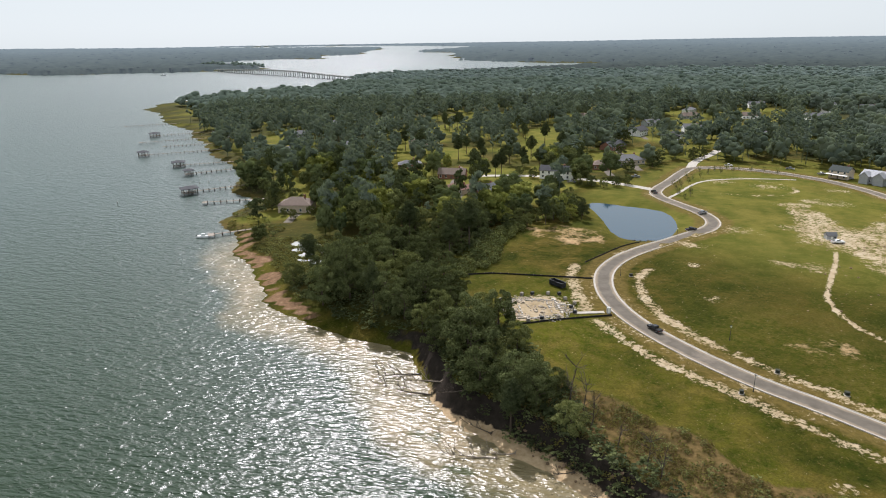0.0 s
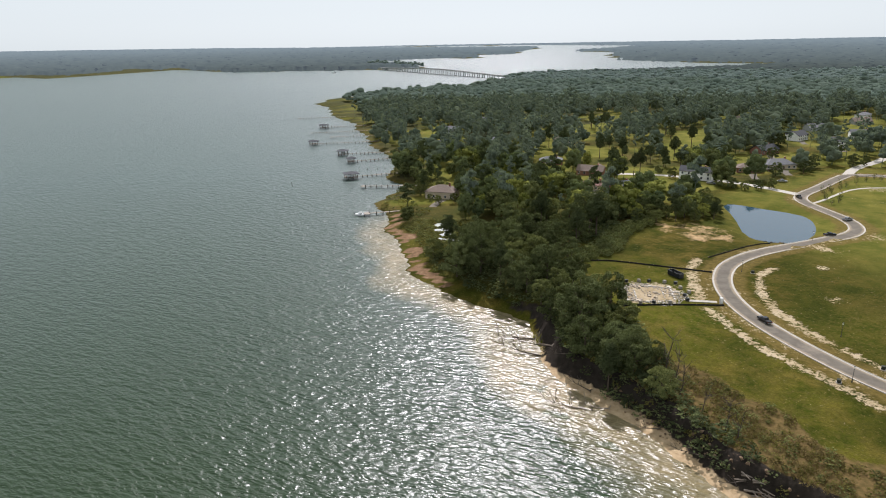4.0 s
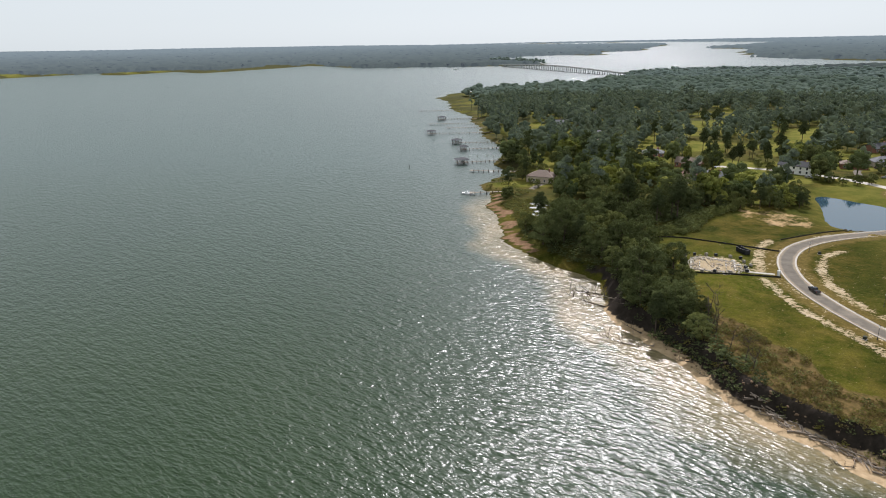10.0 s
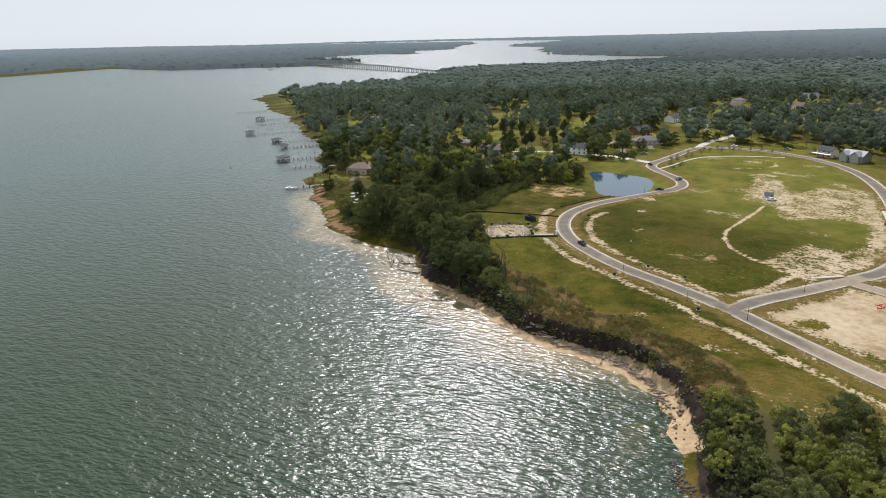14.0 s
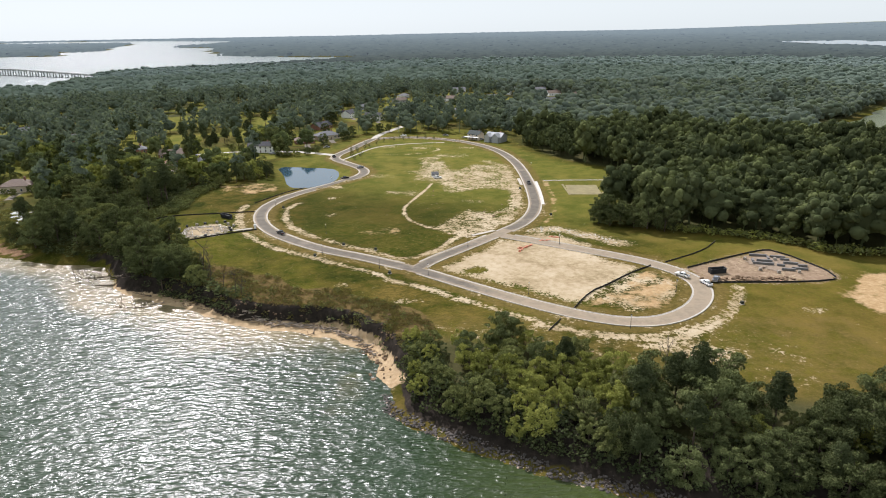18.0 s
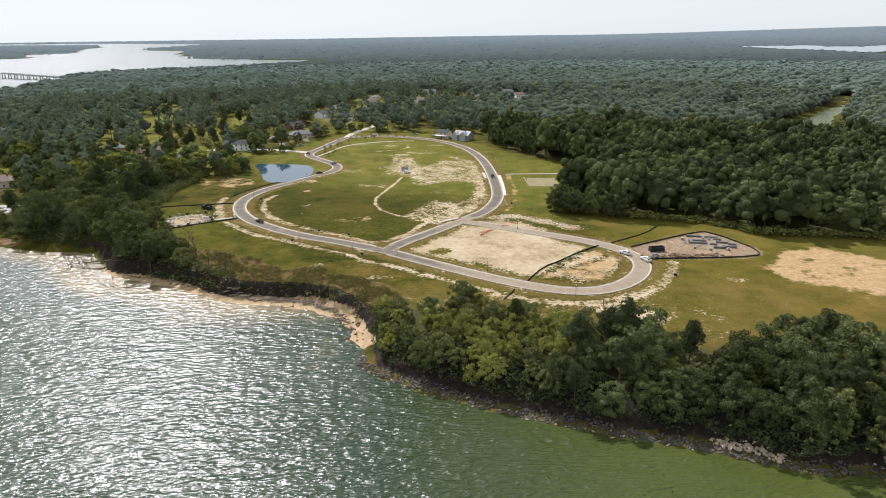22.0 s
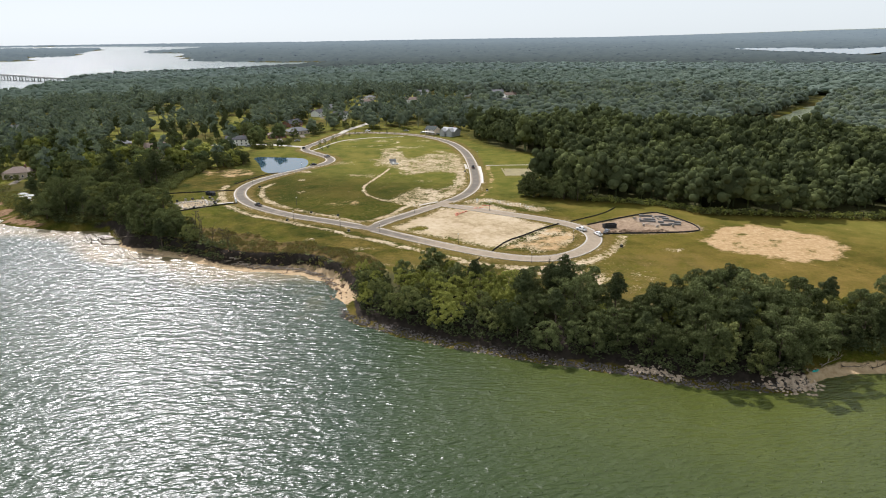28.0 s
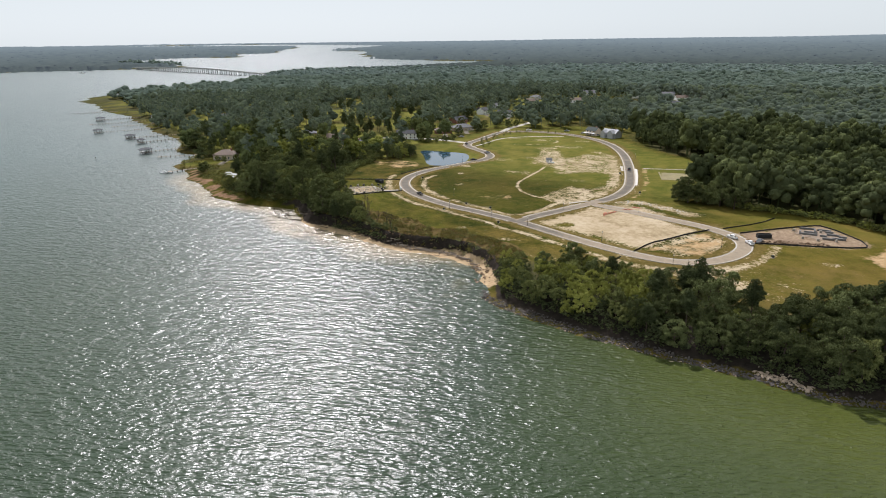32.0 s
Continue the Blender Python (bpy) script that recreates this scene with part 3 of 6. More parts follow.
RUST = [np.array(v, float) for v in (
    [(160, 264), (139, 239), (143, 223), (158, 217), (170, 207), (192, 212), (204, 232), (196, 250), (178, 262)], [(46, 232), (74, 264), (84, 257), (76, 233), (56, 226)],
    [(-160, 421), (-142, 433), (-125, 430), (-118, 410), (-131, 401), (-147, 400)])]
SCRUB_BAND = np.array([(-126, 262), (-114, 272), (-99, 271), (-76, 257), (-61, 243), (-46, 247), (-35, 236), (-23, 230), (-12, 221), (-8, 205), (-20, 190), (-30, 200), (-34, 212), (-46, 219), (-70, 228), (-90, 233), (-106, 248)], float)
INNER_FIELD = np.array([(-100, 370), (-88, 326), (-50, 293), (-20, 278), (12, 316), (36, 370), (34, 430), (-20, 432), (-52, 445), (-84, 420), (-97, 398)], float)
LOOP_STRIP = [(13, 501), (28, 484), (31, 426), (30, 379), (27, 354), (20, 336)]
TURN = [(26, 215), (40, 208), (63, 204), (70, 205), (80, 212), (91, 221), (99, 233), (105, 247)]
SCRATCHES = [(-13, 525, 11), (-30, 514, 8), (-30, 463, 8), (-59, 451, 8), (-83, 418, 6), (-35, 404, 5), (-3, 468, 9), (-69, 569, 8), (-42, 403, 5), (-34, 397, 4), (-72, 352, 3), (-80, 390, 3), (-20, 235, 4), (-48, 250, 3), (70, 400, 5), (122, 226, 4), (-40, 560, 7), (0, 560, 6), (5, 380, 5)]
DITCH = [(-60, 583), (-49, 584), (-39, 575), (-31, 570), (-25, 563), (-23, 552), (-29, 542), (-35, 537), (-52, 530), (-65, 532), (-77, 534)]
TRACK = [(51, 439), (52, 395), (50, 364), (44, 341), (37, 328)]
RUBBLE = [(34, 322), (43, 325), (52, 320), (60, 312), (73, 301)]
DRIVE = [(-127, 374), (-124, 355), (-120, 341), (-114, 328)]


def cover(X, Y):
    d = land_distance(X, Y)
    out = {}
    dirt = np.zeros(X.shape)
    for line, wd, top in ((TRENCH_IN, 1.8, 0.68), (TRENCH_OUT, 1.7, 0.64), (DITCH, 1.1, 0.55), (TURN, 1.9, 0.72), (LOOP_STRIP, 3.2, 0.66), (RUBBLE, 4.0, 0.7), (TRAIL, 0.8, 0.9), (DRIVE, 2.3, 0.66), (ROAD_MAIN, 5.0, 0.42), (ROAD_LOOP, 5.5, 0.45)):
        dirt = np.maximum(dirt, top * np.clip(1.3 - away(line, X, Y) / (wd * 1.6), 0, 1))
    for k, poly in enumerate(SAND):
        dirt = np.maximum(dirt, np.clip(0.5 + signed(poly, X, Y) / 9, 0, (0.58, 0.27, 0.75)[(k in (6, 7)) + 2 * (k == 1)] if k in (1, 2, 3, 4, 6, 7) else 1.5))
    for x_, y_, s_ in SCRATCHES:
        dirt = np.maximum(dirt, 0.5 * np.clip(1.4 - np.hypot((X - x_) / (1.6 * s_), (Y - y_) / s_), 0, 1))
    dirt = np.maximum(dirt, 0.62 * np.clip(1.4 - np.hypot((X - 80 + 0.25 * (190 - Y)) / 5, (Y - 189) / 11), 0, 1))
    dirt = dirt - 1.2 * np.clip(1.5 - np.hypot((X - 7) / 6, (Y - 268) / 5), 0, 1) - 0.5 * np.clip(1.4 - np.hypot((X - 65 - 0.8 * (Y - 244)) / 5, (Y - 244) / 8), 0, 1)
    rust = 0.55 * np.clip(1.3 - away(TRACK, X, Y) / 2.4, 0, 1)
    rust = np.maximum(rust, 0.42 * np.clip(1.3 - np.hypot((X + 40) / 17, (Y - 322) / 10), 0, 1))
    for k, poly in enumerate(RUST):
        rust = np.maximum(rust, np.clip(0.4 + signed(poly, X, Y) / 10, 0, (0.82, 0.52, 0.5)[k]))
    rocks = np.clip((X + 26) / 8, 0, 1) * (Y < 185)
    cliff = np.clip((X + 190) / 30, 0, 1) * (1 - rocks)
    beach = 5 + 2.0 * np.exp(-((X + 34) / 16) ** 2) + 1.5 * wobble(X, Y, 0.07, 4.0) - 2.5 * rocks - 3.0 * np.clip((-118 - X) / 20, 0, 1) - 0.6 * np.clip((X - 124) / 6, 0, 1) - 0.9 * np.clip((-320 - X) / 20, 0, 1)
    nearby = (np.hypot(X, Y) < 900) & (X < 400)
    out["sand"] = np.where(nearby, np.clip(1.1 - (d - beach) / 2.5, 0, 1), 0) * (1 - 0.75 * rocks * (X < 124)) * np.clip((X + 162) / 25, 0, 1)
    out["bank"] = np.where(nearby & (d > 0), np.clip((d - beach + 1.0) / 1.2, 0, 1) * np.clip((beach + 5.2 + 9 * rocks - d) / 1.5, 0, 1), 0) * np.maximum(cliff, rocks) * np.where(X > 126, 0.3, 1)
    out["scrub"] = np.where((X > -130) & (X < -8) & (Y < 300) & (Y > 180), np.clip(0.6 + (signed(SCRUB_BAND, X, Y) + 2.5 * wobble(X, Y, 0.2, 6.0)) / 4, 0, 1), 0)
    out["scrub"] = np.maximum(out["scrub"], np.where((X < -520) & (np.hypot(X, Y) < 1600), np.clip((90 - d) / 15, 0, 0.12), 0))
    out["scrub"] = np.maximum(out["scrub"], np.where((X < -300) & (X > -640) & (np.hypot(X, Y) < 1000), np.clip((11 - d) / 5, 0, 0.45), 0))
    out["scrub"] = np.maximum(out["scrub"], np.clip(0.9 + signed(RIVER, X, Y) / 22, 0, 0.18))
    out["scrub"] = np.maximum(out["scrub"], np.where((X < -1500) & (Y < 1900), np.clip((260 - d) / 40, 0, 0.2), 0))
    out["rust"] = rust
    out["clay"] = np.where((X < -200) & (X > -305) & (d > 0.5), np.clip((7.0 + 3 * wobble(X, Y, 0.2, 2.0) - d) / 2.5, 0, 1), 0)
    out["mud"] = np.clip(0.6 + signed(SAND[5], X, Y) / 6, 0, 0.8)
    out["dirt"] = dirt
    out["field"] = np.clip(0.5 + signed(INNER_FIELD, X, Y) / 14, 0, 1)
    out["dry"] = np.clip((X - 70) / 60 + 0.3 * wobble(X, Y, 0.05, 2.0), 0, 1)
    near_road = np.minimum(away(ROAD_MAIN, X, Y), away(ROAD_LOOP, X, Y))
    out["verge"] = np.clip(1.2 - (near_road - 5) / 6, 0, 1)
    rim = (X > -20) & (X < 130) & (Y < 222)
    out["verge"] = np.maximum(out["verge"], np.where(rim, 0.55, 0))
    field = signed(FIELD, X, Y)
    lawn = np.max([signed(v, X, Y) for v in LAWNS] + [14 - np.hypot(X - hx, Y - hy) for hx, hy, *_ in HOUSES if hy < 900], 0)
    out["dry"] *= np.clip(1 + field / 12, 0, 1)
    gardens = 1 + 12 * (wobble(X, Y, 0.045, 4.0) + 0.5 * wobble(X, Y, 0.11, 7.0))
    lawn = np.maximum(lawn, np.where((field < -3) & (d > 14) & (X < 45) & (Y > 440) & (Y < 1100), gardens, -99))
    far_sheen = np.clip((Y - 330 + 0.6 * X + 14 * wobble(X, Y, 0.04, 5.0)) / 70, 0, 1) * np.clip(field / 10, 0, 1) * 0.6
    out["lawn"] = np.maximum(np.clip(lawn / 5 + 0.4, 0, 1) * 0.85, far_sheen)
    out["woods"] = np.clip(-field / 6, 0, 1) * np.clip(-lawn / 6, 0, 1) * np.clip((d - 6) / 6, 0, 1) * (0.30 + 0.5 * ((X > 60) | (np.hypot(X, Y) > 1500) | (Y < 300)))
    out["woods"] = np.clip(np.maximum(out["woods"], np.where((X < -320) & (np.hypot(X, Y) < 1500) & (d > 3) & (lawn < 0), 0.75, 0)), 0, 1)
    return out


gx = np.array(sorted(grown(-420, -4900, 12, 1.07)) + list(spaced([(-420, 6), (-180, 1.6), (-110, 1.1), (-15, 2.0), (0, 2.2), (160, 6), (330, 6)])) + grown(330, 4900, 10, 1.09))
gy = np.array(sorted(grown(96, -4900, 60, 1.3)) + list(spaced([(96, 2.2), (190, 1.1), (262, 2.0), (275, 2.4), (350, 3.5), (640, 3.5)])) + grown(640, 4900, 8, 1.05))
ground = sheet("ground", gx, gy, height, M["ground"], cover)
tagged(ground, "mown grass and bare sandy dirt above an eroded bluff", "ground", kind="structure")


WEED = [(-86, 205, 7), (-33, 191, 6), (-129, 236, 9), (-112, 230, 6), (-142, 246, 10)]


def shallows(X, Y):
    d = -away(COAST, X, Y)
    weed = np.max([1.1 - np.hypot((X - x) / a, (Y - y) / 3.5) for x, y, a in WEED], 0)
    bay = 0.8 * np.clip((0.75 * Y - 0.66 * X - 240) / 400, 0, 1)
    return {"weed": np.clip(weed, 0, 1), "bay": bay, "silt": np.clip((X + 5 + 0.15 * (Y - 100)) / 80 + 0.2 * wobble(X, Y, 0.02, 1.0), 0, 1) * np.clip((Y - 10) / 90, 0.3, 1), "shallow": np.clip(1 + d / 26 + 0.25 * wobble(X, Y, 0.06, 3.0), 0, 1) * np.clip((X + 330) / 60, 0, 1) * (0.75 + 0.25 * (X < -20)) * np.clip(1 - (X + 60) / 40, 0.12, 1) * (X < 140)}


wx = np.array(sorted(grown(-400, -4900, 20, 1.12)) + list(spaced([(-400, 8), (-170, 3), (-10, 8), (200, 8)])) + grown(200, 4900, 20, 1.25))
wy = np.array(sorted(grown(90, -4900, 20, 1.25)) + list(spaced([(90, 8), (170, 3), (280, 8), (520, 8)])) + grown(520, 4900, 20, 1.10))
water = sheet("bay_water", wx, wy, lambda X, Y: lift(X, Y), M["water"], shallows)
tagged(water, "green rippled bay water with brown sandy shallows", "water", kind="structure")


# ---- helpers for things ----
def part(name, bm, material, parent=None, label=""):
    me = bpy.data.meshes.new(name)
    bm.to_mesh(me)
    bm.free()
    me.materials.append(material)
    ob = new(name, me)
    if parent:
        ob.parent = parent
    return tagged(ob, label)


def part_np(name, co, faces, material, parent=None, label="", smooth=False, tone=None):
    me = bpy.data.meshes.new(name)
    fill_mesh(me, np.asarray(co, float), np.asarray(faces), smooth)
    if tone is not None:
        me.attributes.new("tone", 'FLOAT', 'POINT').data.foreach_set("value", np.full(len(co), tone, np.float32))
    me.materials.append(material)
    ob = new(name, me)
    if parent:
        ob.parent = parent
    return tagged(ob, label)


def thing(name, label, category, m=None, group="", kind=""):
    ob = new(name)
    ob.empty_display_size = 0.5
    if m is not None:
        ob.matrix_basis = m
    return tagged(ob, label, category, group, kind)


def box(bm, x0, x1, y0, y1, z0, z1):
    v = [bm.verts.new((x, y, z)) for z in (z0, z1) for y in (y0, y1) for x in (x0, x1)]
    for f in ((0, 2, 3, 1), (4, 5, 7, 6), (0, 1, 5, 4), (2, 6, 7, 3), (0, 4, 6, 2), (1, 3, 7, 5)):
        bm.faces.new([v[i] for i in f])
    return v


def boxes(*specs, bevel=0.0):
    bm = bmesh.new()
    for s in specs:
        box(bm, *s)
    if bevel:
        bmesh.ops.bevel(bm, geom=bm.edges[:], offset=bevel, segments=1, affect='EDGES')
    return bm


def prism(pts, y0, y1):
    """A solid from an outline in x and z, drawn out along y."""
    bm = bmesh.new()
    a = [bm.verts.new((x, y0, z)) for x, z in pts]
    b = [bm.verts.new((x, y1, z)) for x, z in pts]
    bm.faces.new(a)
    bm.faces.new(b[::-1])
    for i in range(len(pts)):
        j = (i + 1) % len(pts)
        bm.faces.new((a[j], a[i], b[i], b[j]))
    bmesh.ops.recalc_face_normals(bm, faces=bm.faces[:])
    return bm


def tube(bm, p, q, r0, r1, n=6):
    p, q = Vector(p), Vector(q)
    m = (q - p).to_track_quat('Z', 'Y').to_matrix()
    ra = [bm.verts.new(p + m @ Vector((r0 * math.cos(6.2832 * i / n), r0 * math.sin(6.2832 * i / n), 0))) for i in range(n)]
    rb = [bm.verts.new(q + m @ Vector((r1 * math.cos(6.2832 * i / n), r1 * math.sin(6.2832 * i / n), 0))) for i in range(n)]
    for i in range(n):
        bm.faces.new((ra[i], ra[(i + 1) % n], rb[(i + 1) % n], rb[i]))
    bm.faces.new(ra[::-1])
    bm.faces.new(rb)


def smooth_line(pts, step=4.0, passes=2):
    p = np.array(pts, float)
    for _ in range(passes):
        q = np.empty((2 * len(p) - 2, 2))
        q[0::2], q[1::2] = 0.75 * p[:-1] + 0.25 * p[1:], 0.25 * p[:-1] + 0.75 * p[1:]
        p = np.vstack([p[:1], q, p[-1:]])
    s = np.r_[0, np.cumsum(np.hypot(*np.diff(p, axis=0).T))]
    n = max(2, int(s[-1] / step))
    u = np.linspace(0, s[-1], n + 1)
    return np.stack([np.interp(u, s, p[:, 0]), np.interp(u, s, p[:, 1])], -1)


def ground_z(x, y):
    return height(np.atleast_1d(np.array(x, float)), np.atleast_1d(np.array(y, float)))


def ribbon(pts, section):
    """A strip that follows a line; section: (offset to the left, height above the ground) pairs."""
    t = np.gradient(pts, axis=0)
    t /= np.maximum(np.linalg.norm(t, axis=1), 1e-6)[:, None]
    nrm = np.stack([-t[:, 1], t[:, 0]], -1)
    z = ground_z(pts[:, 0], pts[:, 1])
    z = np.convolve(np.pad(z, 3, mode='edge'), np.ones(7) / 7, 'valid')
    co = np.concatenate([np.c_[pts + nrm * o, z + h] for o, h in section])
    n, k = len(pts), len(section)
    i = (np.arange(k - 1)[:, None] * n + np.arange(n - 1)[None]).ravel()
    return co, np.stack([i + n, i + n + 1, i + 1, i], -1)


def fan(ring, z):
    """A flat sheet inside a ring of points."""
    co = np.vstack([np.r_[ring.mean(0), z], np.c_[ring, np.full(len(ring), z)]])
    n = len(ring)
    return co, np.array([[0, i + 1, (i + 1) % n + 1] for i in range(n)])


# ---- roads ----
def road(name, line, half, label, other, dz=0.0):
    pts = smooth_line(line)
    dusty = 0.85 * np.clip((pts[:, 0] + 15) / 35, 0, 1) * (pts[:, 1] < 325)   # earth carried out of the building lots
    ob = part_np(name, *ribbon(pts, [(-half, 0.10 + dz), (-half * 0.4, 0.14 + dz), (half * 0.4, 0.14 + dz), (half, 0.10 + dz)]), M["asphalt"], tone=np.maximum(np.repeat([1.0, 0.0, 0.0, 1.0], len(pts)), np.tile(dusty, 4)))
    tagged(ob, label, "road", kind="structure")
    run = np.gradient(pts, axis=0)
    run /= np.linalg.norm(run, axis=1)[:, None]
    for s in (-1, 1):
        o = [(s * half, 0.02), (s * half, 0.11), (s * (half + 0.45), 0.10), (s * (half + 0.50), 0.24), (s * (half + 0.72), 0.24), (s * (half + 0.75), -0.3)]
        clear = away(other, pts[:, 0] - run[:, 1] * s * half, pts[:, 1] + run[:, 0] * s * half) > half + 0.9
        start = None
        for k in range(len(pts) + 1):
            if k < len(pts) and clear[k]:
                start = k if start is None else start
            elif start is not None:
                if k - start > 2:
                    part_np("kerb", *ribbon(pts[start:k], o), M["concrete"], ob, "pale concrete kerb and gutter")
                start = None
    return ob


road("road_main", ROAD_MAIN, 3.1, "grey asphalt street winding between grass lots", ROAD_LOOP)
road("road_loop", ROAD_LOOP, 3.1, "grey asphalt street round the open field", ROAD_MAIN, 0.012)
for nm, ln in (("road_entrance", ROAD_OLD), ("road_west", ROAD_WEST)):
    tagged(part_np(nm, *ribbon(smooth_line(ln), [(-3.2, 0.05), (0, 0.12), (3.2, 0.05)]), M["concrete"]), "older pale street into the houses", "road", kind="structure")
tagged(part_np("pond_water", *fan(smooth_line(np.vstack([POND, POND[:1]]), 2.0)[:-1], 4.55), M["pond"]),
       "still blue-grey water of a pond", "water", kind="structure")


# ---- trees ----
rng = np.random.default_rng(7)


def leaf_cloud(lumps, count, size, r, shell=0.25, loose=0.5):
    """Small bent leaf clumps through a set of lumps (x, y, z, rx, rz)."""
    lumps = np.array(lumps, float)
    wgt = lumps[:, 3] ** 2
    pick = r.choice(len(lumps), count, p=wgt / wgt.sum())
    u = r.normal(size=(count, 3))
    u /= np.linalg.norm(u, axis=1)[:, None]
    u[:, 2] = np.where(u[:, 2] < -0.5, -u[:, 2] * 0.7, u[:, 2])
    rad = (r.uniform(shell, 1.0, count) ** 0.5 * r.uniform(0.9, 1.25, count))[:, None]
    c = lumps[pick, :3] + u * rad * lumps[pick][:, [3, 3, 4]]
    n = u * 1.0 + r.normal(scale=loose, size=(count, 3)) + (0, 0, 0.2)
    n /= np.linalg.norm(n, axis=1)[:, None]
    a = np.cross(n, r.normal(size=(count, 3)))
    a /= np.linalg.norm(a, axis=1)[:, None]
    b = np.cross(n, a)
    s = size * r.uniform(0.45, 1.4, count)[:, None]
    co = np.stack([c + a * s, c + b * s * 0.7 - n * s * 0.25, c - a * s * 0.9, c - b * s * 0.6 - n * s * 0.2], 1).reshape(-1, 3)
    return co, np.arange(4 * count).reshape(-1, 4)


def cube_ball():
    """A cube of 24 squares blown up into a ball."""
    keys, co, faces = {}, [], []

    def vert(p):
        if p not in keys:
            keys[p] = len(co)
            v = np.array(p, float)
            co.append(v / np.linalg.norm(v))
        return keys[p]
    for ax in range(3):
        for s in (-1, 1):
            for i in (-1, 0):
                for j in (-1, 0):
                    quad = []
                    for a, b in ((i, j), (i + 1, j), (i + 1, j + 1), (i, j + 1)):
                        p = [a, b]
                        p.insert(ax, s)
                        quad.append(vert(tuple(p)))
                    faces.append(quad if (s > 0) == (ax != 1) else quad[::-1])
    return np.array(co), np.array(faces)


BALL = cube_ball()


def crown_mass(lumps, r, shrink=0.9):
    """Uneven masses of foliage that fill a crown behind its outer leaves."""
    cos, fs = [], []
    for k, (x, y, z, q, qz) in enumerate(lumps):
        cos.append(BALL[0] * (q, q, qz) * shrink * r.uniform(0.82, 1.12, (26, 1)) + (x, y, z))
        fs.append(BALL[1] + 26 * k)
    return np.concatenate(cos), np.concatenate(fs)


def crown_lumps(kind, h, rad, r):
    if kind == "pine":
        out = []
        for k in range(20):
            f = 0.48 + 0.52 * k / 19
            w_ = rad * (0.95 - 0.75 * abs(f - 0.72) / 0.4) * r.uniform(0.6, 1.1)
            an = 2.4 * k + r.uniform(-0.5, 0.5)
            out.append((math.cos(an) * w_ * 0.6, math.sin(an) * w_ * 0.6, h * f, max(w_ * 0.62, rad * 0.26), h * 0.06))
        return out
    out = [(0, 0, h * 0.55, rad * 0.36, h * 0.2)]
    for k in range(46):
        f = r.uniform(0.18, 0.97)
        env = math.sqrt(max(0.05, 1 - ((f - 0.52) / 0.5) ** 2))
        an, d = 2.4 * k + r.uniform(-0.5, 0.5), rad * env * r.uniform(0.70, 1.10)
        q = rad * r.uniform(0.11, 0.29)
        out.append((math.cos(an) * d, math.sin(an) * d, h * f, q, q * r.uniform(0.6, 1.1)))
    return out


def trunk_mesh(h, rad, kind, lumps, r):
    bm = bmesh.new()
    lean = Vector((r.normal() * 0.3, r.normal() * 0.3, 0))
    top = lean + Vector((0, 0, h * (0.92 if kind == "pine" else 0.62)))
    mid = Vector((0, 0, h * 0.3)) + lean * 0.3
    base = 0.028 * h if kind != "pine" else 0.02 * h
    tube(bm, (0, 0, -1.2), mid, base, base * 0.72, 7)
    tube(bm, mid, top, base * 0.72, base * 0.2, 6)
    for x, y, z, q, _ in lumps[1:9]:
        s = mid.lerp(top, min(max((z / h - 0.35) * 1.2, 0.05), 0.9))
        tube(bm, s, (x * 0.85, y * 0.85, z), base * 0.3, base * 0.08, 4)
    return bm


def make_tree(kind, h, rad, leaves, size, mat, seed, label, category="tree"):
    r = np.random.default_rng(seed)
    lumps = crown_lumps(kind, h, rad, r)
    t = thing({"pine": "pine_tree"}.get(kind, "tree"), label, category)
    part("trunk", trunk_mesh(h, rad, kind, lumps, r), M["bark"], t)
    part_np("crown", *leaf_cloud(lumps, int(leaves * 1.4), size * 0.78, r, 0.65, 0.55), mat, t, tone=0.5)
    return t


KINDS = [make_tree("oak", 12.5, 5.2, 4600, 0.36, M["leaf_a"], 11, "dark green broadleaf tree on the shore bank", "tree"),
         make_tree("oak", 10.5, 4.4, 3800, 0.34, M["leaf_d"], 12, "rounded olive-green tree with dense leaves"),
         make_tree("oak", 9.0, 3.8, 3200, 0.33, M["leaf_c"], 13, "yellow-green leafy tree at the field's edge"),
         make_tree("oak", 15, 6.4, 5600, 0.38, M["leaf_a"], 14, "large spreading dark green oak"),
         make_tree("pine", 18, 4.6, 3400, 0.36, M["leaf_b"], 15, "tall dark pine with bare lower trunk"),
         make_tree("pine", 15, 4.2, 2800, 0.34, M["leaf_b"], 16, "dark pine with tufted crown"),
         make_tree("oak", 7.5, 3.0, 2300, 0.32, M["leaf_d"], 17, "small olive-green tree leaning over the shore"),
         make_tree("oak", 11.5, 4.6, 4000, 0.35, M["leaf_c"], 18, "tall yellow-green tree above the shore bank")]
placed = [0] * len(KINDS)


def plant(k, x, y, s=1.0):
    z = float(ground_z(x, y)[0])
    m = Matrix.Translation((x, y, z - 0.2)) @ Matrix.Rotation(rng.uniform(0, 6.28), 4, 'Z')
    s = s * rng.uniform(0.85, 1.15)
    m = m @ Matrix.Diagonal((s * rng.uniform(0.9, 1.1), s * rng.uniform(0.9, 1.1), s, 1))
    if placed[k] == 0:
        KINDS[k].matrix_basis = m
    else:
        made = copy_thing(KINDS[k], Matrix())
        made.matrix_basis = m
    placed[k] += 1


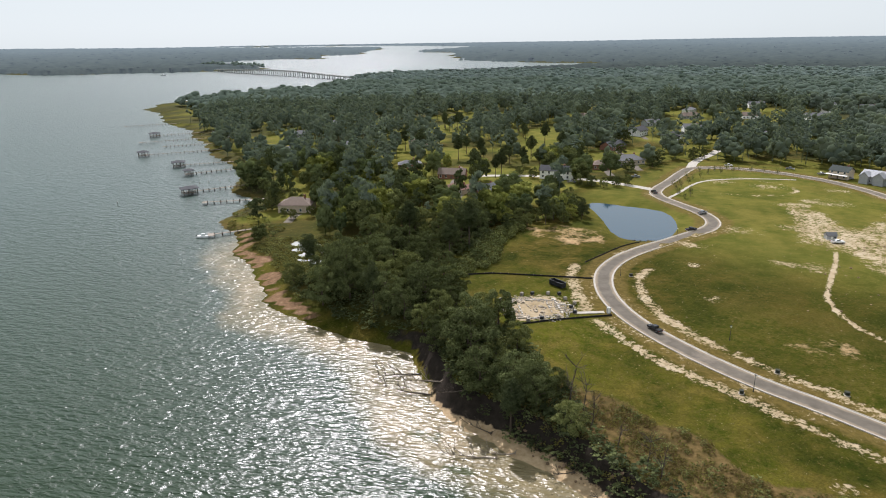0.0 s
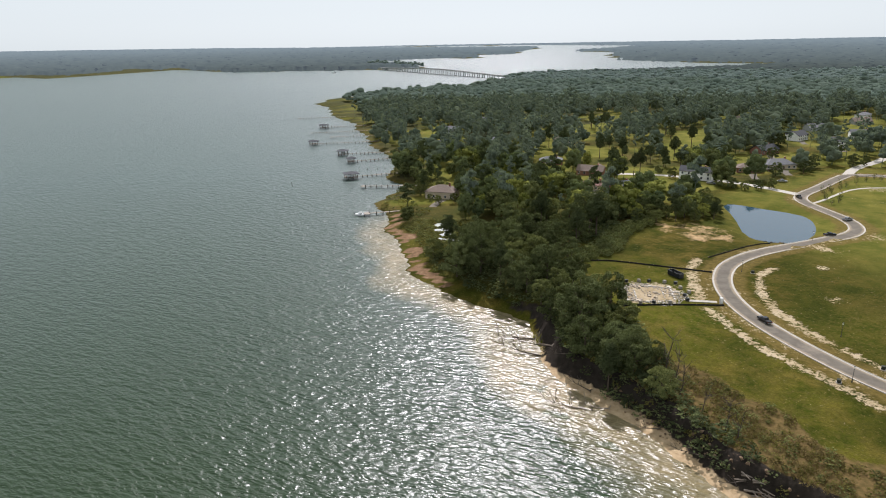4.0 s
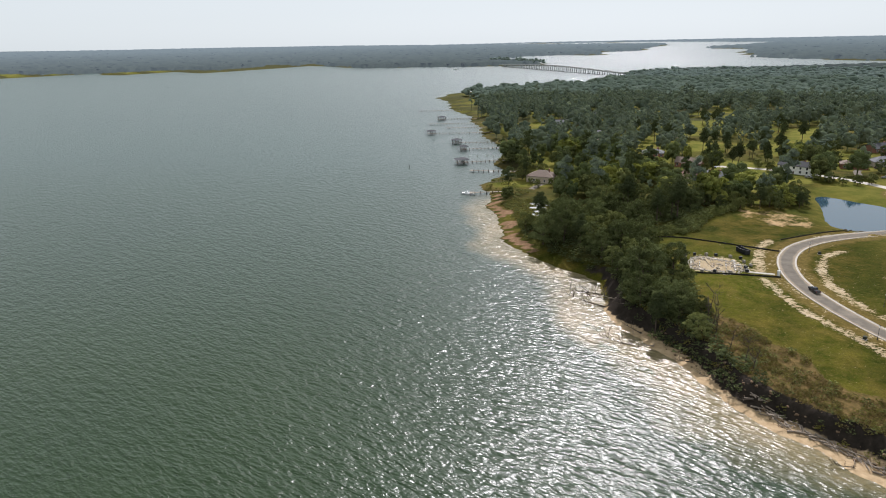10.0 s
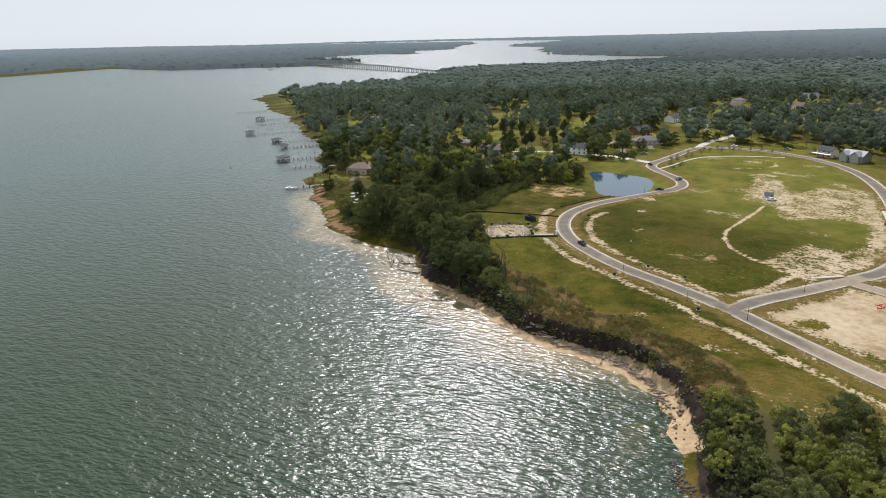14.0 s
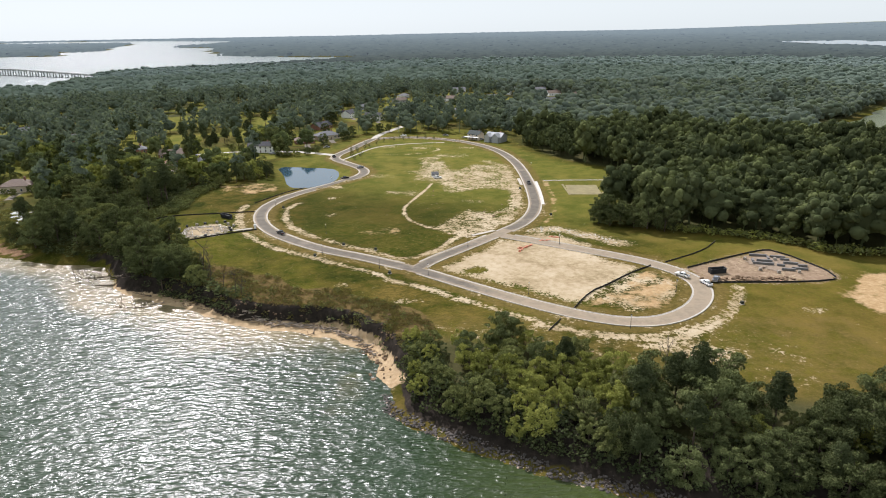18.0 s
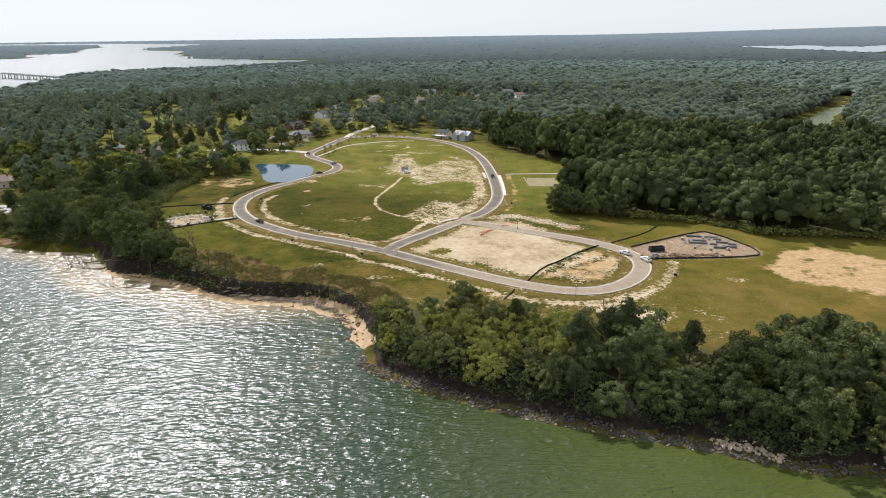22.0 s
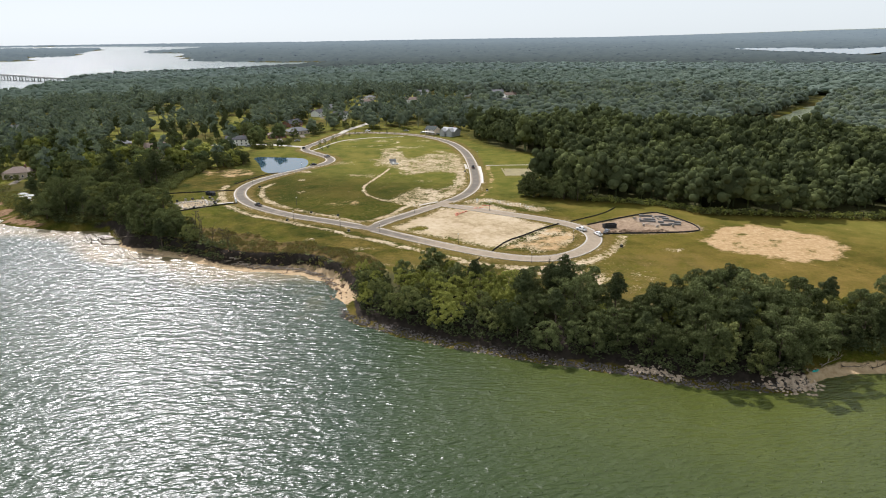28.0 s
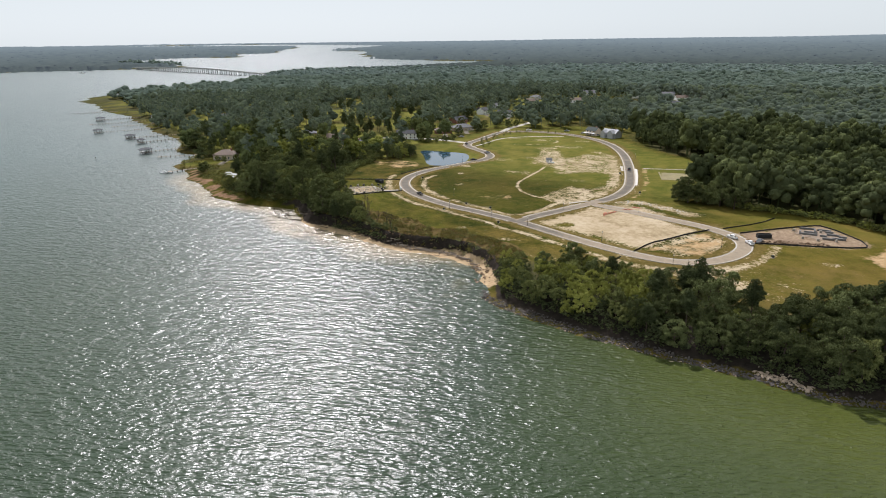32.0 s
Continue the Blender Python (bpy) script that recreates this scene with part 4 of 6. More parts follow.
def strip_spots(poly, gap, seed, limit=400):
    """Jittered spots inside a region."""
    r = np.random.default_rng(seed)
    lo, hi = poly.min(0), poly.max(0)
    X, Y = np.meshgrid(np.arange(lo[0], hi[0], gap), np.arange(lo[1], hi[1], gap))
    X, Y = X + r.uniform(-0.45, 0.45, X.shape) * gap, Y + r.uniform(-0.45, 0.45, X.shape) * gap
    ok = inside(poly, X, Y)
    pts = np.stack([X[ok], Y[ok]], -1)
    return pts[(land_distance(pts[:, 0], pts[:, 1]) > np.where(pts[:, 0] < -205, 8.5, np.where(pts[:, 0] > -25, 4.8, 2.4))) & (signed(MARSH, pts[:, 0], pts[:, 1]) < 1)]


WOOD_SOUTH = np.array([(-28, 182), (-19, 190), (-16, 200), (-4, 205), (20, 201), (40, 186), (58, 172), (74, 161), (85, 153), (96, 157), (112, 161), (135, 158), (160, 160), (215, 162), (260, 160), (260, 110),
                       (190, 115), (153, 117), (130, 110), (107, 108), (84, 113), (62, 122), (34, 132), (4, 146), (-12, 156), (-26, 168)], float)
WOOD_BLUFF = np.array([(-165, 292), (-158, 280), (-146, 268), (-130, 256), (-115, 250), (-100, 244), (-98, 250), (-112, 272), (-128, 294), (-150, 314), (-172, 338),
                       (-182, 350), (-176, 372), (-172, 402), (-190, 420), (-230, 400), (-250, 350), (-235, 312), (-205, 300), (-180, 294)], float)
for q in [p for p in strip_spots(WOOD_SOUTH, 7.3, 1) if p[0] < 127 or land_distance(p[:1], p[1:])[0] > 6]:
    west = q[0] < 45
    k = int(rng.choice(8, p=[0.08, 0.22, 0.30, 0.0, 0.01, 0.02, 0.12, 0.25] if west else [0.26, 0.18, 0.07, 0.18, 0.06, 0.04, 0.14, 0.07]))
    if not west and k in (2, 7) and land_distance(q[:1], q[1:])[0] < 22:
        k = 0
    plant(k, *q, 0.6 if q[0] < 0 else 0.80 if west else 0.70 if q[0] < 92 else 0.92)
for q in ((52, 167), (46, 160), (68, 168), (60, 160), (63, 156), (77, 154), (56, 164)):
    plant(3 if q[0] in (52, 68, 63) else 4, *q, 1.0)
for q in ((91, 147), (100, 152), (108, 155), (115, 151), (123, 148), (104, 144), (137, 149)):
    plant(3, *q, 1.12)
for q in ((-188, 414), (-181, 408), (-178, 419), (-172, 424), (-168, 416), (-165, 428), (-160, 424), (-158, 435), (-152, 431), (-150, 440), (-144, 437), (-142, 447), (-136, 445), (-137, 454),
          (-172, 435), (-165, 440), (-157, 446), (-150, 451), (-145, 459), (-141, 466), (-148, 470), (-158, 458), (-168, 450), (-178, 432), (-186, 424), (-150, 482), (-156, 472)):
    plant(int(rng.choice((0, 1, 3, 0, 5, 7))), *q, 0.72)
for q in ((-338, 800), (-330, 788), (-322, 776), (-334, 772), (-344, 786), (-350, 800), (-262, 790), (-256, 766), (-244, 742), (-236, 718), (-228, 640), (-234, 655), (-222, 600), (-216, 590),
          (-204, 585), (-186, 640), (-182, 662), (-190, 690), (-240, 600), (-246, 612), (-212, 540), (-222, 530), (-234, 560), (-188, 570)):
    plant(int(rng.choice((4, 5))), *q, 0.95)
for k, x, y, sc in ((3, -167, 568, 1.0), (3, -172, 630, 1.1), (4, -206, 619, 1.0), (4, -209, 544, 0.95), (1, -186, 544, 0.6), (1, -198, 553, 0.6), (1, -152, 529, 0.62), (0, -144, 528, 0.55), (1, -136, 527, 0.6),
                    (0, -129, 533, 0.6), (1, -123, 541, 0.6), (0, -127, 584, 0.8), (3, -112, 604, 0.75), (0, -109, 628, 0.8), (1, -107, 696, 1.0), (0, -85, 648, 0.8), (1, -78, 655, 0.8),
                    (0, -144, 705, 1.0), (3, -153, 786, 1.0), (0, -167, 585, 0.9), (4, -211, 690, 1.0), (4, -264, 608, 1.05), (5, -268, 640, 1.1), (4, -328, 644, 1.05), (4, -307, 631, 1.1),
                    (6, -291, 410, 0.8), (6, -283, 416, 0.9), (1, -315, 424, 0.8), (1, -310, 442, 1.0), (0, -286, 440, 0.95), (6, -300, 414, 0.6), (0, -296, 446, 1.0), (1, -322, 436, 0.9),
                    (4, -356, 657, 1.1), (0, -160, 598, 0.8), (1, -120, 640, 0.7), (0, -140, 655, 0.8), (3, -100, 680, 0.8)):
    plant(k, x, y, sc)
for q in ((68, 333), (73, 330), (71, 338), (78, 330), (84, 326), (90, 324), (97, 319), (80, 337), (88, 332)):
    plant(int(rng.choice((0, 1, 3))), *q, 0.95)
for q in strip_spots(WOOD_BLUFF, 10.6, 2):
    k = int(rng.choice(8, p=[0.32, 0.26, 0.02, 0.2, 0.06, 0.04, 0.08, 0.02]))
    plant(k, *q, (1.08 if q[0] < -130 else 0.8) * rng.uniform(0.8, 1.12))


def round_crown(n, r, low=0.12, high=0.19):
    """A rounded crown of a core and smaller masses over it, one unit high."""
    out = [(0, 0, 0.54, 0.30, 0.36)]
    for k in range(n):
        f = 0.30 + 0.62 * (k + r.uniform(0, 1)) / n
        env = math.sqrt(max(0.04, 1 - ((f - 0.52) / 0.5) ** 2))
        an, d, q = 2.4 * k + r.uniform(-0.5, 0.5), 0.30 * env * r.uniform(0.75, 1.1), r.uniform(low, high)
        out.append((math.cos(an) * d, math.sin(an) * d, f, q, q * r.uniform(0.7, 1.05)))
    return out


def forest(name, spots, tall, leaves, size, mats, label, seed, rad=(3.2, 5.2), squash=1.0, oaks=False, solid=True, pines=(1, 4)):
    """Many joined trees, each of a few leaf clumps round a crown."""
    r = np.random.default_rng(seed)
    n = len(spots)
    if n == 0:
        return
    zs = ground_z(spots[:, 0], spots[:, 1])
    far = true_radius(np.hypot(*(spots - C0).T)) / np.maximum(np.hypot(*(spots - C0).T), 1)
    for part_no, mat in enumerate(mats):
        conifer = part_no in pines and not oaks
        templates = []
        for v in range(5):
            pine = conifer
            if pine:
                lumps = crown_lumps("pine", 1.0, 0.42, r)[::2]
            else:
                lumps = round_crown(13, r) if leaves > 200 else round_crown(7, r, 0.15, 0.23) if leaves > 40 else round_crown(3, r, 0.20, 0.28)
            if not solid:
                templates.append(leaf_cloud(crown_lumps("oak", 1.0, 0.42, r), leaves, size, r))
                continue
            mass = crown_mass(lumps, r, 0.66 if pine else 0.84 if leaves > 200 else 0.95)
            if leaves > 40:
                q = 0.011 if pine else 0.016
                stem = np.array([(sx * q, sy * q, zz) for zz in (-0.05, 0.62) for sx, sy in ((-1, -1), (1, -1), (1, 1), (-1, 1))])
                sides = np.array([(0, 1, 5, 4), (1, 2, 6, 5), (2, 3, 7, 6), (3, 0, 4, 7)])
                mass = np.vstack([mass[0], stem]), np.vstack([mass[1], sides + len(mass[0])])
            if leaves < 6:
                templates.append(mass)
                continue
            co, fa = leaf_cloud(lumps, max(1, int(leaves * 0.72)), size * 0.95, r, 0.75)
            templates.append((np.vstack([mass[0], co]), np.vstack([mass[1], fa + len(mass[0])])))
        pick = np.arange(n) % len(mats) == part_no
        cos, fs, tones, base = [], [], [], 0
        for v, (co, fa) in enumerate(templates):
            sel = np.where(pick & (np.arange(n) // len(mats) % 5 == v))[0]
            if not len(sel):
                continue
            big = r.uniform(0, 1, len(sel)) ** 1.2
            h = tall * ((0.68 + 0.5 * big if leaves > 100 else 0.82 + 0.3 * big) + r.uniform(-0.08, 0.08, len(sel))) * (1 + 0.22 * wobble(spots[sel, 0], spots[sel, 1], 0.06, 3.3)) * (1.4 if conifer else 1.0) / np.sqrt(far[sel])
            wd = (rad[0] * 0.75 + (rad[1] * 1.2 - rad[0] * 0.75) * big) / 0.42 / far[sel] ** 0.2 * (0.74 if conifer else 1)
            an = r.uniform(0, 6.28, len(sel))
            c, s = np.cos(an), np.sin(an)
            x = (co[None, :, 0] * c[:, None] - co[None, :, 1] * s[:, None]) * wd[:, None] + spots[sel, 0][:, None]
            y = (co[None, :, 0] * s[:, None] + co[None, :, 1] * c[:, None]) * wd[:, None] + spots[sel, 1][:, None]
            z = co[None, :, 2] * h[:, None] * squash + zs[sel][:, None]
            cos.append(np.stack([x, y, z], -1).reshape(-1, 3))
            fs.append((fa[None] + (np.arange(len(sel)) * len(co))[:, None, None]).reshape(-1, 4) + base)
            base += len(sel) * len(co)
            tones.append(np.repeat(r.uniform(0, 1, len(sel)), len(co)))
        ob = part_np(name, np.concatenate(cos), np.concatenate(fs), mat, smooth=True, tone=np.concatenate(tones))
        tagged(ob, label, "trees", kind="stuff")


def scatter(x0, x1, y0, y1, gap, seed):
    r = np.random.default_rng(seed)
    X, Y = np.meshgrid(np.arange(x0, x1, gap), np.arange(y0, y1, gap))
    X, Y = (X + r.uniform(-0.45, 0.45, X.shape) * gap).ravel(), (Y + r.uniform(-0.45, 0.45, X.shape) * gap).ravel()
    bear = np.degrees(np.arctan2(X - 0, Y + 40))
    keep = (bear > -84) & (bear < 44)
    return X[keep], Y[keep], r


TREE_ROW = [(-186, 418), (-170, 440), (-150, 462)]


def wooded(X, Y, r, open_share):
    """Where trees stand: land, off the field and the lawns, thinned among the houses and along the camera's sight
    lines.
    """
    d = land_distance(X, Y)
    ok = (d > 8) & (signed(FIELD, X, Y) < -3) & ~inside(WOOD_SOUTH, X, Y) & ~inside(WOOD_BLUFF, X, Y)
    for v in LAWNS:
        ok &= (signed(v, X, Y) < -6) & (signed(v + (0, -14), X, Y) < -2) & ((signed(v + (5, -36), X, Y) < 0) | (r.uniform(size=X.shape) < 0.3))
    ok &= (signed(MARSH, X, Y) < -2) & (signed(RIVER, X, Y) < -13)
    for k in (25, 50, 75):
        ok &= (signed(RIVER + (-0.48 * k, -0.88 * k), X, Y) < -7) | (Y < 520 + 0.1 * X)
    ok &= (X < 45) | (r.uniform(size=X.shape) < 0.94)
    for hx, hy, *_ in HOUSES:
        ok &= (np.hypot(X - hx, Y - hy) > 13) & (np.hypot(X - hx, Y - hy + 14) > 9)
        if hy < 850:
            ok &= (abs(X - hx + (Y - hy) * 0.12) > 13) | (Y > hy) | (Y < hy - 32) | (r.uniform(size=X.shape) < 0.20)
        else:
            ok &= (abs(X - hx) > 24) | (Y > hy) | (Y < hy - 130) | (r.uniform(size=X.shape) < 0.4)
    for line in (ROAD_OLD, ROAD_WEST):
        ok &= away(line, X, Y) > 7
    dense = ((X > 45) | (X > -46) & (Y > 618) & (Y < 790)) & (Y < 900 + 0.4 * X) | (np.hypot(X, Y + 20) > 1080)
    thin = wobble(X, Y, 0.021, 8.0) + 0.6 * wobble(X, Y, 0.055, 9.0)
    ok &= dense | (thin < 0.62 - open_share) & (r.uniform(size=X.shape) < 0.88) | (away(TREE_ROW, X, Y) < 10)
    ok &= (X < -165) | (X > 45) | (Y < 590) | (Y > 850) | dense | (r.uniform(size=X.shape) < 0.78)
    marsh = (X < -620) & (d < 48) & (np.hypot(X, Y) < 1500)
    shoreline = (X < -335) & (X > -620) & (d > 5) & (d < 36) & (np.hypot(X, Y) < 900) & (r.uniform(size=X.shape) < 0.86)
    for hx, hy, *_ in HOUSES:
        shoreline &= np.hypot(X - hx, Y - hy) > 12
    ok |= shoreline
    for line in ([(-300, 430), (-270, 386)], [(-171, 550), (-162, 500)], [(-290, 570), (-270, 530)], [(-243, 540), (-232, 505)]):
        ok &= away(line, X, Y) > 13
    ok &= ~marsh | (r.uniform(size=X.shape) < 0.05)
    return ok


X, Y, r = scatter(-700, 620, 240, 760, 10.4, 21)
rr = np.hypot(X, Y + 20)
ok = wooded(X, Y, r, 0.0) & (rr < 640)
east = X > 45
LBL = "mixed dark green trees round houses and field"
forest("trees_near", np.stack([X[ok & ~east], Y[ok & ~east]], -1), 15.0, 760, 0.046, [M["leaf_d"], M["leaf_b"], M["leaf_g"], M["leaf_g"], M["leaf_n"], M["leaf_c"]], LBL, 31, (4.4, 7.6))
forest("woodland_near", np.stack([X[ok & east], Y[ok & east]], -1), 21.0, 300, 0.055, [M["leaf_a"], M["leaf_b"], M["leaf_a"], M["leaf_b"], M["leaf_b"]], "dense green broadleaf wood behind the field", 35, (4.8, 8.2), oaks=True)
X, Y, r = scatter(-1100, 900, 340, 1200, 12.4, 22)
rr = np.hypot(X, Y + 20)
ok = wooded(X, Y, r, 0.05) & (rr >= 640) & (rr < 1150)
east = X > 45
forest("trees_middle", np.stack([X[ok & ~east], Y[ok & ~east]], -1), 16.0, 70, 0.07, [M["leaf_m"], M["leaf_n"], M["leaf_n"], M["leaf_m"], M["leaf_n"]], "mixed trees among houses and fairways, haze in their leaf colour", 32, (5.0, 8.4), pines=(1, 2, 4))
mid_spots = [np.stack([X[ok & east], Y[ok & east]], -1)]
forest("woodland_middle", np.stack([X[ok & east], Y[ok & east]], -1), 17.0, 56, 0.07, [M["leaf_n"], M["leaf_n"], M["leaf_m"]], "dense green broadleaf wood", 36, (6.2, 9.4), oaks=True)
X, Y, r = scatter(-1500, 1500, 700, 2100, 15.5, 23)
rr = np.hypot(X, Y + 20)
ok = wooded(X, Y, r, 0.0) & (rr >= 1150) & (rr < 1640)
mid_spots.append(np.stack([X[ok], Y[ok]], -1))
forest("trees_far", np.stack([X[ok], Y[ok]], -1), 14.5, 5, 0.2, [M["leaf_e"], M["leaf_e"]], "distant woodland with haze in its leaf colour", 33, (7.0, 11.0), oaks=True)
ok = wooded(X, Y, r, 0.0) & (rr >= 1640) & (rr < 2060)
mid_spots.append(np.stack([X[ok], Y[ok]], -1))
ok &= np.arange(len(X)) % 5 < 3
forest("woods_beyond", np.stack([X[ok], Y[ok]], -1), 14.5, 5, 0.2, [M["leaf_f"]], "distant woodland paled by haze in its leaf colour", 37, (9.0, 14.0), oaks=True)


# ---- lower storey of the woods ----
def lower_storey(name, spots, cell, tall, material, label, seed):
    """A closed, uneven sheet of lower crowns, added to lighten the dark gaps between the tall ones."""
    spots = np.concatenate(spots)
    lo, hi = spots.min(0) - 2 * cell, spots.max(0) + 2 * cell
    xs, ys = np.arange(lo[0], hi[0], cell), np.arange(lo[1], hi[1], cell)
    share = np.histogram2d(spots[:, 1], spots[:, 0], bins=(np.append(ys, ys[-1] + cell) - cell / 2, np.append(xs, xs[-1] + cell) - cell / 2))[0]
    pad = np.pad(share, 1)
    share = sum(pad[a:a + len(ys), b:b + len(xs)] for a in range(3) for b in range(3)) / 9
    r = np.random.default_rng(seed)
    X, Y = np.meshgrid(xs, ys)
    X, Y = X + r.uniform(-0.35, 0.35, X.shape) * cell, Y + r.uniform(-0.35, 0.35, X.shape) * cell
    high = np.clip((share - 0.35) / 0.35, 0, 1)
    far = true_radius(np.hypot(X - C0[0], Y - C0[1])) / np.hypot(X - C0[0], Y - C0[1])
    Z = height(X, Y) + high * tall * r.uniform(0.82, 1.18, X.shape) / np.sqrt(far)
    nx = len(xs)
    k = (np.arange(len(ys) - 1)[:, None] * nx + np.arange(nx - 1)[None])
    full = high > 0.02
    k = k[full[:-1, :-1] & full[1:, :-1] & full[:-1, 1:] & full[1:, 1:]]
    used, back = np.unique(np.stack([k, k + 1, k + nx + 1, k + nx], -1), return_inverse=True)
    co = np.stack([X, Y, Z], -1).reshape(-1, 3)[used]
    ob = part_np(name, co, back.reshape(-1, 4), material, smooth=True, tone=r.uniform(0, 1, len(used)))
    tagged(ob, label, "trees", kind="stuff")


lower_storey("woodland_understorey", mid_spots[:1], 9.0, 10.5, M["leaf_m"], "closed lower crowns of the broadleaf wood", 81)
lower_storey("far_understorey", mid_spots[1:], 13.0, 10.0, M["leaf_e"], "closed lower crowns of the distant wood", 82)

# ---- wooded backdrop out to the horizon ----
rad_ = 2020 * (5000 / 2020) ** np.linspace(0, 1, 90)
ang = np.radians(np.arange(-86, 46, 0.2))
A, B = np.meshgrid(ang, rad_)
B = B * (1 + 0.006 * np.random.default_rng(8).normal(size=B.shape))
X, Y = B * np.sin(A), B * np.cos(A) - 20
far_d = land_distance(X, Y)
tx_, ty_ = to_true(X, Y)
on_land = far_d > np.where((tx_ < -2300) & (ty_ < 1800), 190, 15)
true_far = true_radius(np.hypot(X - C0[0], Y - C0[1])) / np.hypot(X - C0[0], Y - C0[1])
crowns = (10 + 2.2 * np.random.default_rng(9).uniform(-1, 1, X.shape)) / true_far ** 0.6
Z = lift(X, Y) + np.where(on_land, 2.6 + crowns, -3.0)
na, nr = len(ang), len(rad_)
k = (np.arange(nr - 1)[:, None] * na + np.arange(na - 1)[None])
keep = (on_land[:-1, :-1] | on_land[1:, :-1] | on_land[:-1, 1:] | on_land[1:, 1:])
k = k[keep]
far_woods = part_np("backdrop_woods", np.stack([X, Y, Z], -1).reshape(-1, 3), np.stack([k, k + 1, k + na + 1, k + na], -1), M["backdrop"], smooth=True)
far_woods.data.attributes.new("haze_glow", 'FLOAT', 'POINT').data.foreach_set("value", np.interp(B.ravel(), [1960, 2350, 2750, 3350, 4000, 5000], [0.020, 0.050, 0.088, 0.135, 0.19, 0.22]).astype(np.float32))
tagged(far_woods, "far wooded backdrop with haze put in as glow", "woods", kind="structure")

# ---- more materials ----
PAINT = {"white": (0.84, 0.83, 0.80), "grey": (0.36, 0.37, 0.37), "brick": (0.27, 0.13, 0.09), "tan": (0.50, 0.42, 0.32)}
ROOFS = {"charcoal": (0.055, 0.055, 0.06), "slate": (0.135, 0.135, 0.14), "brown": (0.16, 0.12, 0.095), "red": (0.16, 0.085, 0.065), "green": (0.045, 0.055, 0.050), "pale": (0.40, 0.40, 0.41), "metal": (0.62, 0.64, 0.66)}
for key, c in PAINT.items():
    M["wall_" + key] = plain("siding_" + key, c, 0.8, 0, 0.12, 0.8, 0.15)
for key, c in ROOFS.items():
    M["roof_" + key] = plain("roofing_" + key, c, 0.35 if key == "metal" else 0.9, 0.3 if key == "metal" else 0, 0.25, 1.2, 0.3)
gl = Mat("window_glass", 0.06, 0, 0.6)
gl.color((0.03, 0.04, 0.05))
M["glass"] = gl.m
M["trim"] = plain("white_trim", (0.78, 0.77, 0.74), 0.6, 0, 0.05, 2)
M["timber"] = plain("weathered_timber", (0.26, 0.22, 0.18), 0.9, 0, 0.3, 2.5, 0.4)
M["driftwood"] = plain("grey_driftwood", (0.23, 0.19, 0.15), 0.95, 0, 0.4, 2.0, 0.6)
M["deadwood"] = plain("dark_dead_wood", (0.085, 0.068, 0.052), 0.95, 0, 0.35, 2.0, 0.6)
M["black_paint"] = plain("black_car_paint", (0.012, 0.012, 0.014), 0.2, 0, 0.2, 3, 0, 0.6)
M["white_paint"] = plain("white_car_paint", (0.80, 0.80, 0.79), 0.25, 0, 0.05, 3, 0, 0.6)
M["grey_paint"] = plain("grey_car_paint", (0.25, 0.26, 0.28), 0.25, 0.2, 0.1, 3, 0, 0.6)
M["tyre"] = plain("tyre_rubber", (0.02, 0.02, 0.02), 0.9)
M["steel"] = plain("dull_steel", (0.45, 0.45, 0.46), 0.4, 0.8, 0.15, 4)
M["lamp_red"] = plain("red_lens", (0.35, 0.02, 0.02), 0.25)
M["lamp_clear"] = plain("clear_lens", (0.8, 0.8, 0.78), 0.15)
M["fabric"] = plain("black_silt_fabric", (0.018, 0.018, 0.019), 0.85, 0, 0.35, 1.5, 0.4)
M["bin"] = plain("dark_painted_steel", (0.022, 0.024, 0.026), 0.6, 0, 0.4, 1.5)
M["block"] = plain("concrete_block", (0.30, 0.27, 0.225), 0.95, 0, 0.2, 1.5, 0.3)
M["site_block"] = plain("grey_foundation_block", (0.15, 0.145, 0.14), 0.95, 0, 0.25, 1.5, 0.3)
M["gravel"] = plain("crushed_gravel", (0.215, 0.165, 0.118), 0.98, 0, 0.35, 1.0, 0.8)
M["footing"] = plain("fresh_concrete", (0.50, 0.47, 0.42), 0.9, 0, 0.12, 1.0, 0.2)
M["rock"] = plain("riprap_stone", (0.085, 0.074, 0.066), 0.95, 0, 0.85, 0.3, 0.7)
M["rubble_stone"] = plain("pale_rubble", (0.35, 0.295, 0.225), 0.95, 0, 0.6, 0.5, 0.7)
M["pale_rock"] = plain("pale_tan_stone", (0.40, 0.315, 0.235), 0.95, 0, 0.5, 0.5, 0.7)
M["orange"] = plain("orange_plastic", (0.40, 0.14, 0.075), 0.6, 0, 0.3, 2)
M["dark_green"] = plain("green_enamel", (0.030, 0.034, 0.024), 0.85, 0, 0.2, 3)
M["pole"] = plain("black_pole_paint", (0.025, 0.025, 0.027), 0.45, 0, 0.2, 3)
M["teal"] = plain("teal_plastic", (0.02, 0.36, 0.32), 0.4, 0, 0.15, 2)
M["bridge"] = plain("bridge_concrete", (0.42, 0.41, 0.39), 0.9, 0, 0.15, 0.1)
M["pool"] = plain("sky_pale_pool_water", (0.42, 0.42, 0.37), 0.15, 0, 0.15, 0.3)
M["basin"] = plain("dry_silt_bed", (0.20, 0.17, 0.085), 0.98, 0, 0.3, 0.25, 0.3)
M["earth"] = plain("loose_earth", (0.17, 0.115, 0.07), 0.98, 0, 0.4, 0.8, 0.8)


def zat(x, y):
    return float(ground_z(x, y)[0])


def at(x, y, turn=0.0, dz=0.0):
    return pose(x, y, zat(x, y) + dz, 0, 0, turn)


